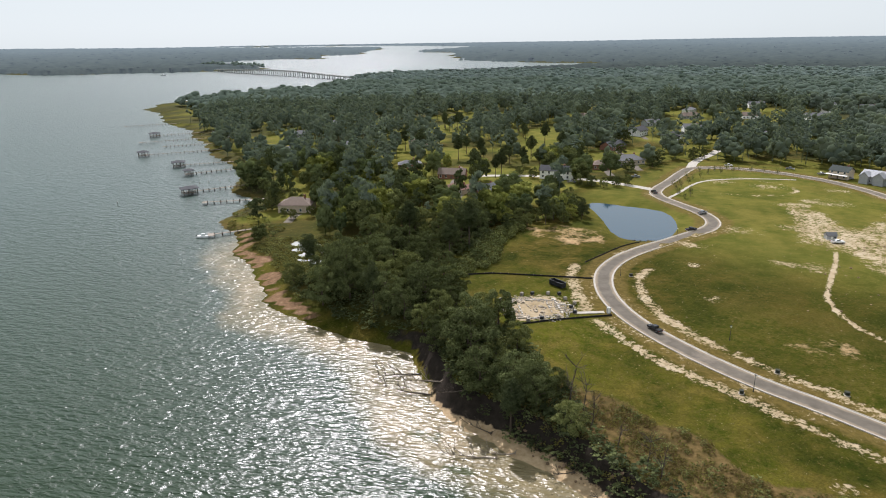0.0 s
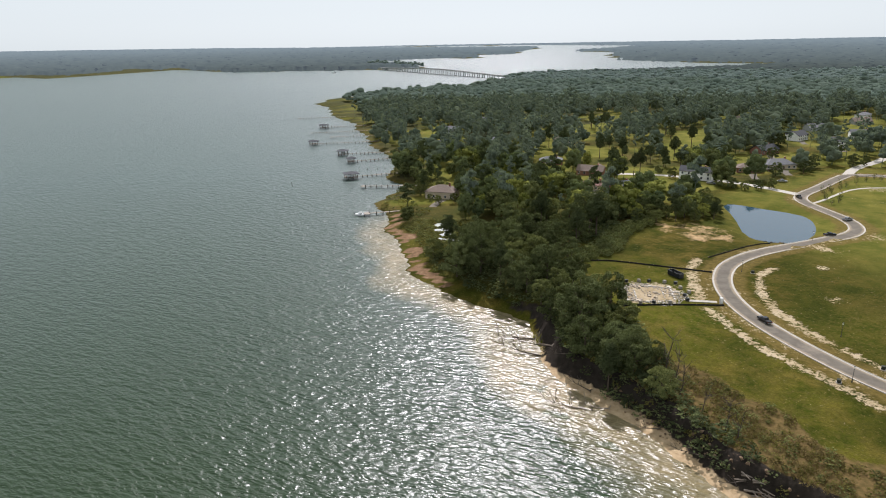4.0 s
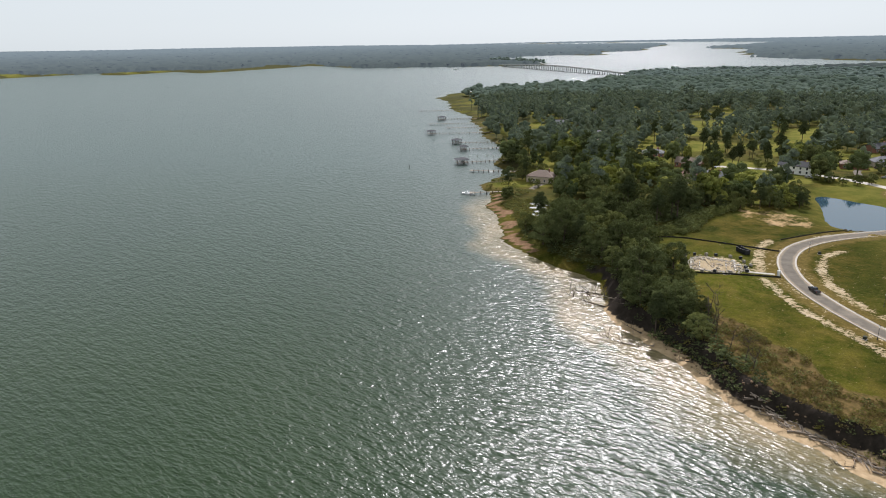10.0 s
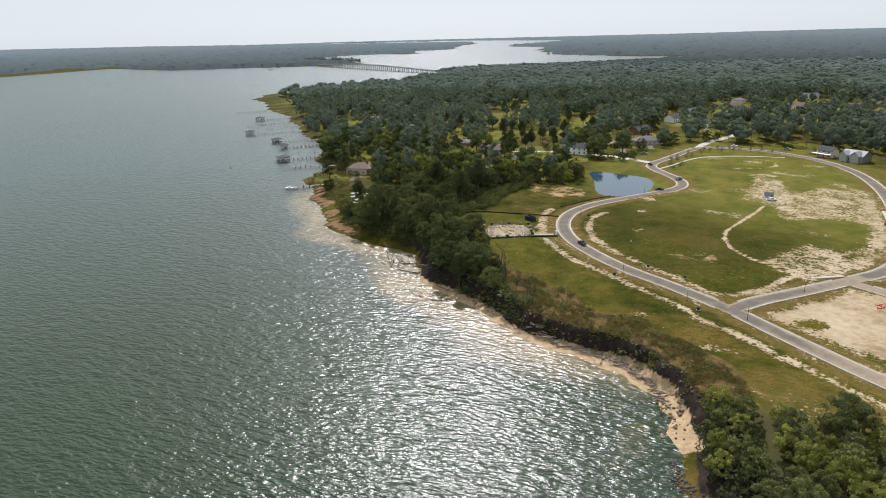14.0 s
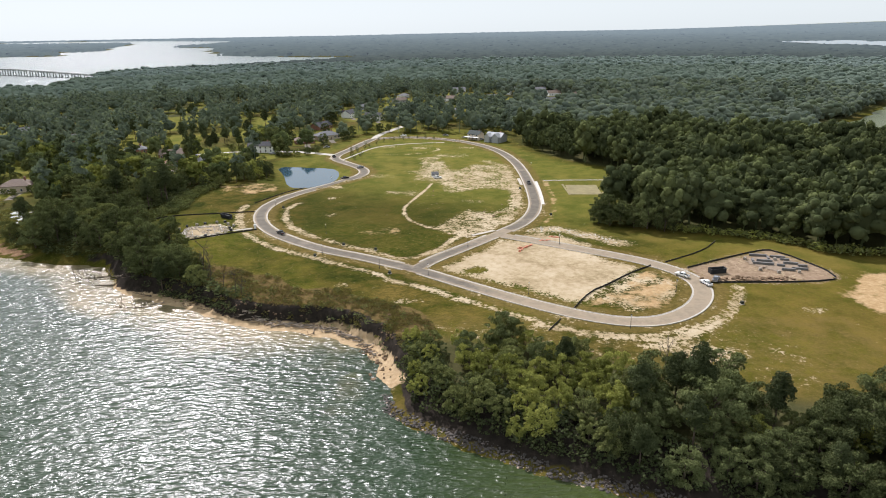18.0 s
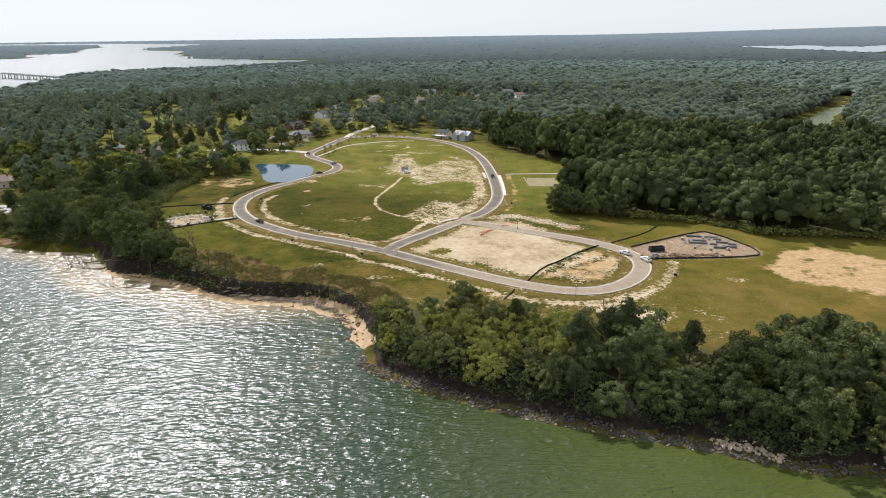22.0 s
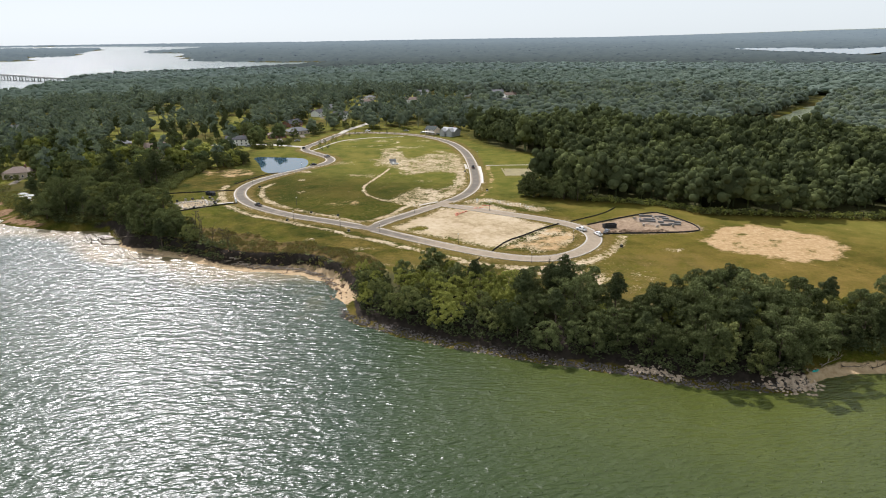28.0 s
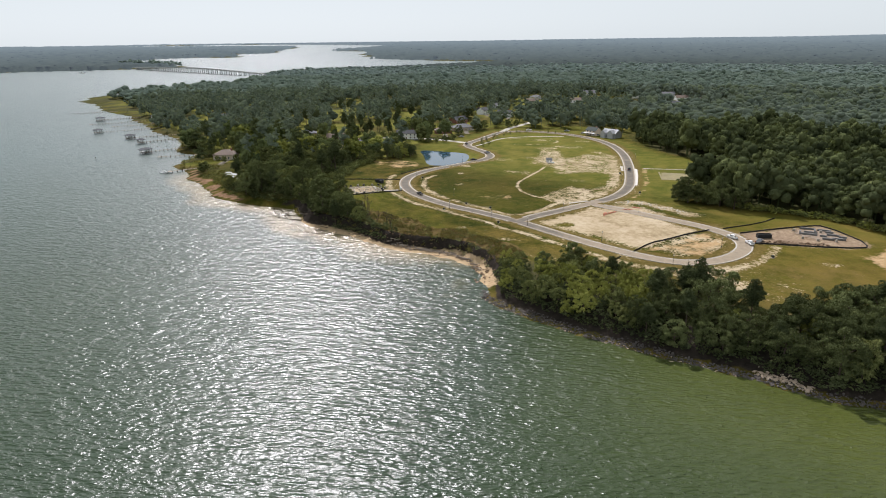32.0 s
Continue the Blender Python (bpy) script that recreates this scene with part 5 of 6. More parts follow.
# ---- houses ----
def hip_roof(w, d, z, rise, over):
    bm = bmesh.new()
    a, b = w / 2 + over, d / 2 + over
    r = max(a - b, 0.3)
    lo = [bm.verts.new(v) for v in ((-a, -b, z), (a, -b, z), (a, b, z), (-a, b, z))]
    lip = [bm.verts.new(v.co + Vector((0, 0, 0.22))) for v in lo]
    top = [bm.verts.new((-r, 0, z + rise)), bm.verts.new((r, 0, z + rise))]
    bm.faces.new(lo[::-1])
    for i in range(4):
        bm.faces.new((lo[i], lo[(i + 1) % 4], lip[(i + 1) % 4], lip[i]))
    bm.faces.new((lip[0], lip[1], top[1], top[0]))
    bm.faces.new((lip[2], lip[3], top[0], top[1]))
    bm.faces.new((lip[1], lip[2], top[1]))
    bm.faces.new((lip[3], lip[0], top[0]))
    return bm


def gable_roof(w, d, z, rise, over):
    b, t = d / 2 + over, 0.25
    k = rise / (d / 2)
    pts = [(-b, z - over * k), (0, z + rise), (b, z - over * k), (b, z - over * k + t), (0, z + rise + t), (-b, z - over * k + t)]
    bm = prism(pts, -w / 2 - over, w / 2 + over)
    bmesh.ops.rotate(bm, verts=bm.verts[:], cent=(0, 0, 0), matrix=Matrix.Rotation(radians(-90), 3, 'Z'))
    return bm


def wall_block(w, d, h, rise, gable):
    pts = [(-d / 2, -1.0), (d / 2, -1.0), (d / 2, h)] + ([(0, h + rise)] if gable else []) + [(-d / 2, h)]
    bm = prism(pts, -w / 2, w / 2)
    bmesh.ops.rotate(bm, verts=bm.verts[:], cent=(0, 0, 0), matrix=Matrix.Rotation(radians(-90), 3, 'Z'))
    return bm


def house(x, y, turn, w, d, h, roof, wall, cover_kind, label, name="house", fine=True):
    t = thing(name, label, "house", at(x, y, turn))
    rise = d * (0.30 if roof == "gable" else 0.27)
    body = part("wall", wall_block(w, d, h, rise, roof == "gable"), M["wall_" + wall], t)
    part("roof", (gable_roof if roof == "gable" else hip_roof)(w, d, h, rise, 0.5), M["roof_" + cover_kind], t)
    n = max(3, int(w / 3.6))
    floors = (1.0, 3.7) if h > 5 else (1.0,)
    for side in (-1, 1):
        for z in floors:
            for i in range(n):
                wx = -w / 2 + w * (i + 0.5) / n
                yy = side * d / 2
                if side < 0 and z == 1.0 and i == n // 2:
                    part("door", boxes((wx - 0.5, wx + 0.5, yy - 0.06, yy + 0.02, 0.1, 2.2)), M["roof_brown"], t, "brown front door")
                    continue
                win = part("window", boxes((wx - 0.6, wx + 0.6, yy - 0.07, yy + 0.07, z, z + 1.5)), M["glass"], t)
                if fine:
                    part("frame", boxes((wx - 0.72, wx + 0.72, yy - 0.09, yy + 0.09, z - 0.12, z), (wx - 0.72, wx + 0.72, yy - 0.09, yy + 0.09, z + 1.5, z + 1.62),
                                        (wx - 0.72, wx - 0.6, yy - 0.09, yy + 0.09, z, z + 1.5), (wx + 0.6, wx + 0.72, yy - 0.09, yy + 0.09, z, z + 1.5)), M["trim"], win)
    part("chimney", boxes((w * 0.22, w * 0.22 + 1.1, 0.4, 1.3, h, h + rise + 1.0), bevel=0.04), M["wall_brick"], t)
    return t


WORDS = {"white": "white-sided", "grey": "grey-sided", "brick": "red-brick", "tan": "tan-sided"}
for n, (x, y, turn, w_, d_, h_, rf, wl, rc) in enumerate(HOUSES):
    house(x, y, turn, w_, d_, h_, rf, wl, rc, "%s %s house with %s %s roof among trees" % ("two-storey" if h_ > 5 else "low", WORDS[wl], rc, rf), fine=y < 700)
    if 5 < n < 20 or n in (2, 3):
        wing = house(x + 8 * math.cos(radians(turn + 60)), y + 8 * math.sin(radians(turn + 60)), turn + 90, w_ * 0.5, d_ * 0.75, h_ * 0.9, rf, wl, rc,
                     "%s side wing with %s roof beside its house" % (WORDS[wl], rc), "garage", fine=False)
for n, (x, y, turn, w_, *_) in enumerate(HOUSES):
    if y < 830 and n not in (0, 10):
        pts = smooth_line([(x + w_ * 0.3, y - 7), (x + w_ * 0.32, y - 14), (x + w_ * 0.4 + 3, y - 26)], 3.0)
        drive = part_np("driveway", *ribbon(pts, [(-2.4, 0.04), (0, 0.09), (2.4, 0.04)]), M["asphalt"])
        tagged(drive, "worn grey driveway in front of a house", "driveway", kind="structure")
# new houses by the loop road
barn = house(8, 604, -35, 12, 9, 5.2, "gable", "tan", "green", "unfinished dark house with green gable roof beside the street")
part("porch_roof", boxes((-7, 7, -8.2, -5, 2.9, 3.05)), M["trim"], barn, "white porch roof")
new_house = house(26, 592, -35, 16, 11, 4.6, "gable", "grey", "pale", "new grey house with pale shingled gable roof")
for gx_, gw in ((-4.5, 5.5), (4.0, 6.5)):
    bm = gable_roof(6.0, gw, 5.0, gw * 0.45, 0.3)
    bmesh.ops.rotate(bm, verts=bm.verts[:], cent=(0, 0, 0), matrix=Matrix.Rotation(radians(90), 3, 'Z'))
    bmesh.ops.translate(bm, verts=bm.verts[:], vec=(gx_, -5.6, 0))
    dorm = part("front_gable", bm, M["roof_pale"], new_house, "pale shingled roof over a front gable")
    bm = wall_block(5.0, gw - 0.4, 5.0, gw * 0.43, True)
    bmesh.ops.rotate(bm, verts=bm.verts[:], cent=(0, 0, 0), matrix=Matrix.Rotation(radians(90), 3, 'Z'))
    bmesh.ops.translate(bm, verts=bm.verts[:], vec=(gx_, -5.9, 0))
    part("gable_wall", bm, M["wall_grey"], dorm)


# ---- vehicles ----
def wheel(parent, x, y):
    bm = bmesh.new()
    tube(bm, (x, y - 0.13, 0.38), (x, y + 0.13, 0.38), 0.38, 0.38, 14)
    ty = part("wheel", bm, M["tyre"], parent)
    bm = bmesh.new()
    tube(bm, (x, y - 0.14, 0.38), (x, y + 0.14, 0.38), 0.22, 0.22, 10)
    part("rim", bm, M["steel"], ty, "steel wheel rim")


def pickup(paint, label, m):
    t = thing("pickup_truck", label, "pickup truck", m)
    bm = prism([(-2.85, 0.45), (2.75, 0.45), (2.9, 0.75), (2.85, 1.05), (2.6, 1.12), (1.2, 1.18), (-2.85, 1.18)], -0.95, 0.95)
    bmesh.ops.bevel(bm, geom=bm.edges[:], offset=0.05, segments=1, affect='EDGES')
    body = part("body", bm, paint, t)
    bm = prism([(1.25, 1.15), (0.55, 1.82), (-0.85, 1.86), (-1.05, 1.15)], -0.82, 0.82)
    bmesh.ops.bevel(bm, geom=bm.edges[:], offset=0.06, segments=1, affect='EDGES')
    part("cab", bm, paint, t)
    part("windshield", prism([(1.22, 1.22), (0.62, 1.76), (0.66, 1.78), (1.26, 1.24)], -0.72, 0.72), M["glass"], t)
    for s in (-1, 1):
        part("side_window", prism([(0.95, 1.25), (0.5, 1.72), (-0.75, 1.75), (-0.85, 1.25)], s * 0.80, s * 0.84), M["glass"], t)
        part("headlight", boxes((2.82, 2.92, s * 0.75 - 0.15, s * 0.75 + 0.15, 0.78, 0.98)), M["lamp_clear"], t)
        part("tail_light", boxes((-2.89, -2.83, s * 0.85 - 0.08, s * 0.85 + 0.08, 0.75, 1.08)), M["lamp_red"], t)
        part("mirror", boxes((0.85, 1.0, s * 1.0 - 0.08, s * 1.0 + 0.08, 1.2, 1.38)), paint, t)
        for x in (1.85, -1.75):
            wheel(t, x, s * 0.88)
    part("bed", boxes((-2.75, -1.15, -0.78, 0.78, 1.14, 1.185)), M["tyre"], t, "black load bed liner")
    part("bumper", boxes((2.86, 2.98, -0.9, 0.9, 0.45, 0.65), (-2.98, -2.86, -0.9, 0.9, 0.45, 0.65)), M["steel"], t)
    return t


def road_at(x, y, turn, side=0.0):
    a = radians(turn)
    return pose(x - math.sin(a) * side, y + math.cos(a) * side, zat(x, y) + 0.15, 0, 0, turn)


black = pickup(M["black_paint"], "black pickup truck parked on the asphalt street", road_at(-90.5, 317.5, 135))
for x, y, a in ((-82, 443.5, 40), (-105, 521, 120), (40.5, 424, 92)):
    copy_thing(black, road_at(x, y, a))
white = pickup(M["white_paint"], "white pickup truck parked by the building site", road_at(87, 258.5, 128))
copy_thing(white, road_at(93.5, 250, 108))
grey = pickup(M["grey_paint"], "grey pickup truck parked beside the silt fence", road_at(98.5, 254, 60))
copy_thing(grey, road_at(-77, 478, 55))
for x, y, a in ((-2, 612, 30), (12, 600, 20), (-60, 626, 5), (-20, 625, -10), (-133, 600, 70), (-120, 565, 20), (-158, 535, 5), (-225, 538, 5)):
    copy_thing(random.choice((white, grey, black)), road_at(x, y, a))


copy_thing(white, at(-19, 442, 20))


# ---- bins, boxes, poles, toilet ----
def dumpster(m, label):
    t = thing("dumpster", label, "dumpster", m)
    part("bin", boxes((-3.3, 3.3, -1.2, 1.2, 0.15, 0.3), (-3.3, 3.3, -1.2, -1.1, 0.3, 2.0), (-3.3, 3.3, 1.1, 1.2, 0.3, 2.0), (-3.3, -3.2, -1.1, 1.1, 0.3, 2.0), (3.2, 3.3, -1.1, 1.1, 0.3, 2.0)), M["bin"], t)
    for i in range(8):
        x = -3.0 + i * 6.0 / 7
        for s in (-1, 1):
            part("rib", boxes((x - 0.06, x + 0.06, s * 1.26 - 0.06, s * 1.26 + 0.06, 0.2, 1.95)), M["bin"], t)
    part("rim", boxes((-3.4, 3.4, -1.32, -1.1, 2.0, 2.12), (-3.4, 3.4, 1.1, 1.32, 2.0, 2.12), (-3.4, -3.2, -1.1, 1.1, 2.0, 2.12), (3.2, 3.4, -1.1, 1.1, 2.0, 2.12)), M["bin"], t)
    for s in (-1, 1):
        part("skid", boxes((-3.2, 3.2, s * 0.6 - 0.08, s * 0.6 + 0.08, 0, 0.15)), M["steel"], t)
    return t


bin_a = dumpster(at(-128.5, 347, -32), "black open roll-off dumpster on mown grass")
copy_thing(bin_a, at(102, 262.5, 12))


def street_lamp(m):
    t = thing("street_lamp", "black street lamp post on the grass verge", "street lamp", m, "street lamps")
    bm = bmesh.new()
    tube(bm, (0, 0, -0.3), (0, 0, 0.7), 0.17, 0.13, 8)
    part("base", bm, M["pole"], t)
    bm = bmesh.new()
    tube(bm, (0, 0, 0.7), (0, 0, 4.4), 0.08, 0.055, 8)
    part("pole", bm, M["pole"], t)
    bm = bmesh.new()
    tube(bm, (0, 0, 4.4), (0, 0, 4.95), 0.12, 0.22, 6)
    part("lantern", bm, M["lamp_clear"], t, "clear lantern glass")
    bm = bmesh.new()
    tube(bm, (0, 0, 4.95), (0, 0, 5.2), 0.28, 0.04, 6)
    part("cap", bm, M["pole"], t)
    return t


lamp = street_lamp(at(-63, 286.5))
for x, y in ((-14, 261), (56, 212), (80, 243), (25, 241), (2, 297), (-107, 366), (-88, 430), (-68, 318), (35, 385), (46, 470), (-35, 269), (44, 300)):
    copy_thing(lamp, at(x, y))


def utility_box(m):
    t = thing("utility_box", "dark green utility box on the grass verge", "utility box", m, "utility boxes")
    part("pad", boxes((-0.7, 0.7, -0.7, 0.7, -0.3, 0.12), bevel=0.03), M["concrete"], t)
    part("cabinet", boxes((-0.55, 0.55, -0.5, 0.5, 0.12, 1.0), bevel=0.05), M["dark_green"], t)
    part("lid", boxes((-0.6, 0.6, -0.56, 0.56, 1.0, 1.1), bevel=0.03), M["dark_green"], t)
    return t


ub = utility_box(at(-56, 300))
for x, y in ((-66, 284.5), (-103, 367), (-30, 263), (100, 232), (-40, 293), (34, 410), (46, 350)):
    copy_thing(ub, at(x, y, random.uniform(0, 90)))

toilet = thing("portable_toilet", "pale grey portable toilet at the silt fence corner", "toilet", at(-106.5, 327, 20))
part("cabin", boxes((-0.6, 0.6, -0.6, 0.6, 0, 2.1), bevel=0.06), M["wall_grey"], toilet)
part("door", boxes((-0.45, 0.45, -0.66, -0.6, 0.1, 1.95)), M["trim"], toilet)
bm = bmesh.new()
tube(bm, (0, 0, 2.05), (0, 0, 2.35), 0.8, 0.3, 4)
part("roof", bm, M["trim"], toilet, "white moulded roof")
part("vent", boxes((0.4, 0.5, 0.4, 0.5, 2.0, 2.6)), M["pole"], toilet)
# small shed on the open field
shed = thing("site_shed", "small grey gabled shed standing on bare dirt", "shed", at(-21, 449, 15) @ Matrix.Diagonal((0.72, 0.72, 0.72, 1)))
part("wall", wall_block(6.0, 4.6, 2.6, 1.7, True), M["wall_grey"], shed)
part("roof", gable_roof(6.0, 4.6, 2.6, 1.7, 0.4), M["roof_slate"], shed)
part("door", boxes((-0.6, 0.6, -2.38, -2.3, 0.1, 2.1)), M["trim"], shed)
part("window", boxes((1.4, 2.4, -2.36, -2.3, 1.0, 1.9)), M["glass"], shed)
part("skid", boxes((-3.6, 3.6, -3.4, -2.3, -0.1, 0.5), bevel=0.05), M["footing"], shed, "pale timber deck")


# ---- silt fences ----
def silt_fence(line, high, label, gap=3.2):
    high = high * 0.62
    pts = smooth_line(line, gap, 1)
    t = thing("silt_fence", label, "fence", pose(0, 0, 0))
    zs = ground_z(pts[:, 0], pts[:, 1])
    for (x, y), z in zip(pts, zs):
        part("post", boxes((x - 0.05, x + 0.05, y - 0.05, y + 0.05, z - 0.4, z + high + 0.12)), M["timber"], t)
    for i in range(len(pts) - 1):
        bm = bmesh.new()
        (ax, ay), (bx, by) = pts[i], pts[i + 1]
        l = math.hypot(bx - ax, by - ay)
        nx, ny = -(by - ay) / l * 0.07, (bx - ax) / l * 0.07
        rows = []
        for k in range(4):
            f = k / 3
            sag, bow = -0.12 * math.sin(math.pi * f) * random.random(), 0.3 * math.sin(math.pi * f) * random.uniform(-1, 1)
            px, py, pz = ax + (bx - ax) * f + nx * bow * 5, ay + (by - ay) * f + ny * bow * 5, zs[i] + (zs[i + 1] - zs[i]) * f
            rows.append([bm.verts.new((px + s * nx, py + s * ny, zz)) for s, zz in ((-1, pz - 0.15), (-0.5, pz + high + sag), (0.5, pz + high + sag), (1, pz - 0.15))])
        for a_, b_ in zip(rows, rows[1:]):
            for k in range(3):
                bm.faces.new((a_[k], a_[k + 1], b_[k + 1], b_[k]))
        part("fabric_panel", bm, M["fabric"], t)
    return t


silt_fence([(-172, 340), (-161, 351), (-140, 355), (-117, 359)], 1.0, "black silt fence across the mown grass")
silt_fence([(-138, 304), (-121, 316), (-105, 325)], 1.0, "black silt fence beside the foundation plot")
silt_fence([(96, 252), (105, 252), (135, 252), (149, 256), (136, 291), (127, 288), (107, 277), (92, 268)], 1.1, "black silt fence round a muddy building site")
silt_fence([(85, 275), (105, 289), (115, 302)], 0.9, "black silt fence running to the wood")
silt_fence([(40, 228), (48, 243), (57, 251), (67, 262), (78, 271)], 1.1, "black silt fence across the sandy lot")
silt_fence([(29, 210), (34, 219)], 0.9, "short black silt fence by the street")
silt_fence([(-123, 378), (-117, 392), (-112, 404), (-104, 416)], 0.8, "mud-caked silt fence along the street bend")


# ---- building plots ----
plot = thing("house_foundation", "pale concrete footings of a house on bare sand", "foundation", at(-131, 322.5, 25))
for k, (x0, x1, y0, y1) in enumerate(((-9.5, 8.5, -8.2, -7.6), (-9.5, 8.5, 7.4, 8.0), (-9.5, -8.9, -7.6, 7.4), (7.9, 8.5, -7.6, 7.4), (-6.0, -5.5, -7.0, 5.0), (4.5, 5.0, -6.5, 5.5), (8.5, 13.0, 2.0, 2.6), (8.5, 13.0, -4.6, -4.0), (13.0, 13.6, -4.6, 2.6))):
    along = x1 - x0 > y1 - y0
    n = int(max(x1 - x0, y1 - y0) / 1.3)
    for i in range(n):
        if random.random() < 0.22:
            continue
        f0, f1, hi = i / n, (i + random.uniform(0.75, 0.97)) / n, random.choice((0.1, 0.25, 0.45))
        s = (x0 + (x1 - x0) * f0, x0 + (x1 - x0) * f1, y0, y1) if along else (x0, x1, y0 + (y1 - y0) * f0, y0 + (y1 - y0) * f1)
        part("footing", boxes((*s, -0.2, hi), bevel=0.04), M["footing"] if random.random() < 0.6 else M["block"], plot)


def block_pallet(m, mat, label):
    t = thing("block_pallet", label, "pallet", m, "block pallets")
    part("pallet", boxes((-0.6, 0.6, -0.5, -0.4, 0, 0.12), (-0.6, 0.6, 0.4, 0.5, 0, 0.12), (-0.6, 0.6, -0.05, 0.05, 0, 0.12), (-0.6, 0.6, -0.5, 0.5, 0.12, 0.15)), M["timber"], t)
    for i in range(3):
        for j in range(2):
            for k in range(2):
                part("block", boxes((-0.58 + i * 0.4, -0.2 + i * 0.4, -0.48 + j * 0.5, -0.02 + j * 0.5, 0.16 + k * 0.5, 0.64 + k * 0.5), bevel=0.02), mat, t)
    return t


pal = [block_pallet(at(-143.5, 319, 10), M["block"], "pallet of grey concrete blocks by the footings"), block_pallet(at(-135.5, 308, 30), M["bin"], "pallet of dark wrapped blocks by the footings")]
for i, (x, y) in enumerate(((-131, 311), (-127, 314), (-122, 317), (-119.5, 327), (-119, 331), (-143, 330), (-139, 333), (-135.5, 335), (-130, 337), (-126, 338), (-145, 325), (-117.5, 323), (-123, 334), (-139, 312))):
    copy_thing(pal[i % 2], at(x, y, random.uniform(0, 90)))


def rock_mesh(seed):
    bm = bmesh.new()
    bmesh.ops.create_icosphere(bm, subdivisions=1, radius=1)
    r = np.random.default_rng(seed)
    co = np.array([v.co[:] for v in bm.verts]) * r.uniform(0.65, 1.2, (len(bm.verts), 1)) * (1, r.uniform(0.6, 1), r.uniform(0.45, 0.75))
    fa = np.array([[v.index for v in f.verts] for f in bm.faces])
    bm.free()
    return co, fa


def litter(name, spots, lo, hi, mat, label, category, seed, sink=0.3, stretch=1.0):
    """Many joined stones or lumps at given spots."""
    r = np.random.default_rng(seed)
    zs = ground_z(spots[:, 0], spots[:, 1])
    cos, fs, base = [], [], 0
    for i, ((x, y), z) in enumerate(zip(spots, zs)):
        co, fa = ROCKS[i % len(ROCKS)]
        s = lo + (hi - lo) * r.random() ** 2
        a = r.uniform(0, 6.28)
        c, n = math.cos(a), math.sin(a)
        q = co * (s * stretch, s / stretch, s)
        cos.append(np.stack([q[:, 0] * c - q[:, 1] * n + x, q[:, 0] * n + q[:, 1] * c + y, q[:, 2] + z + s * (0.5 - sink)], -1))
        fs.append(fa + base)
        base += len(co)
    return tagged(part_np(name, np.concatenate(cos), np.concatenate(fs), mat), label, category, kind="stuff")


ROCKS = [rock_mesh(s) for s in range(6)]
r5 = np.random.default_rng(5)
a5 = r5.uniform(0, 6.28, 760)
d5 = r5.choice([8.6, 9.6, 7.4], 760) + r5.normal(scale=1.2, size=760)
sp = np.stack([-131 + np.clip(d5 * 1.25 * np.cos(a5), -10.5, 12), 322.5 + np.clip(d5 * np.sin(a5) * 1.1, -8.8, 8.8)], -1)
litter("rubble", sp, 0.15, 0.5, M["block"], "grey and white rubble scattered round the footings", "rubble", 6)
litter("earth_mound", np.stack([r5.normal(114, 7, 120), r5.normal(255.5, 1.2, 120)], -1), 0.4, 1.3, M["earth"], "low ridge of dark dug earth", "earth", 7)
litter("brush_heap", np.stack([r5.normal(-104, 2.5, 40), r5.normal(424, 2.0, 40)], -1), 0.3, 0.9, M["deadwood"], "dark heap of brush beside the pond", "brush", 8)
rl = smooth_line(RUBBLE, 0.3)[:150]
litter("rubble_pale", rl + r5.normal(scale=1.8, size=rl.shape), 0.15, 0.6, M["footing"], "pale broken concrete beside the street", "rubble", 9)

heaps = np.concatenate([np.stack([r5.normal(-27, 6, 34), r5.uniform(345, 432, 34)], -1), np.stack([r5.normal(4, 13, 30), r5.normal(436, 5, 30)], -1), np.stack([r5.normal(16, 8, 26), r5.normal(352, 7, 26)], -1)])
litter("spoil_heaps", heaps, 0.25, 0.95, M["earth"], "small scattered heaps of dug earth on the grass", "earth", 25, 0.45)
site = thing("block_foundation", "grey concrete-block foundation walls on a gravel pad", "foundation", at(128, 271, -14))
pad_r = np.random.default_rng(3)
pad_a = np.linspace(0, 6.28, 48, endpoint=False)
pad = np.stack([0.5 + np.cos(pad_a) * 10.5 * pad_r.uniform(0.8, 1.1, 48), 2 + np.sin(pad_a) * 9.0 * pad_r.uniform(0.8, 1.1, 48)], -1)
part_np("gravel_pad", *fan(pad, 0.12), M["gravel"], site, "grey crushed gravel pad")
for x0, x1, y0, y1 in ((-8, -1, 10.0, 10.8), (0, 6, 9.6, 10.4), (3.5, 7, 6.8, 7.6), (-8, -7.2, 1.5, 4.5), (-8, 0, -0.5, 0.3), (1, 4, -1.2, -0.4), (-6, 0, 3.2, 4.0), (6, 12, -3.8, -3.0), (2, 7, -5.8, -5.0), (4, 9.5, 2.4, 3.2), (9, 12.5, 0.2, 1.0), (-1.4, -0.6, 6.0, 9.6)):
    part("block_wall", boxes((x0, x1, y0, y1, 0.1, 1.0), bevel=0.03), M["site_block"], site)
for x, y in ((120, 265), (126, 262), (119, 278), (134, 262), (131, 277)):
    copy_thing(pal[0], at(x, y, random.uniform(0, 90)))


def barrier(m):
    t = thing("safety_fence", "collapsed orange safety netting on the verge", "safety fence", m, "orange fences")
    for i in range(5):
        part("netting", boxes((i * 1.1 - 2.7, i * 1.1 - 1.6, -0.4 + 0.3 * math.sin(i * 2), 0.5 + 0.3 * math.sin(i * 2), 0.05, 0.2 + 0.25 * (i % 2))), M["orange"], t)
    part("stake", boxes((-0.05, 0.05, -0.05, 0.05, 0, 1.1)), M["timber"], t)
    return t


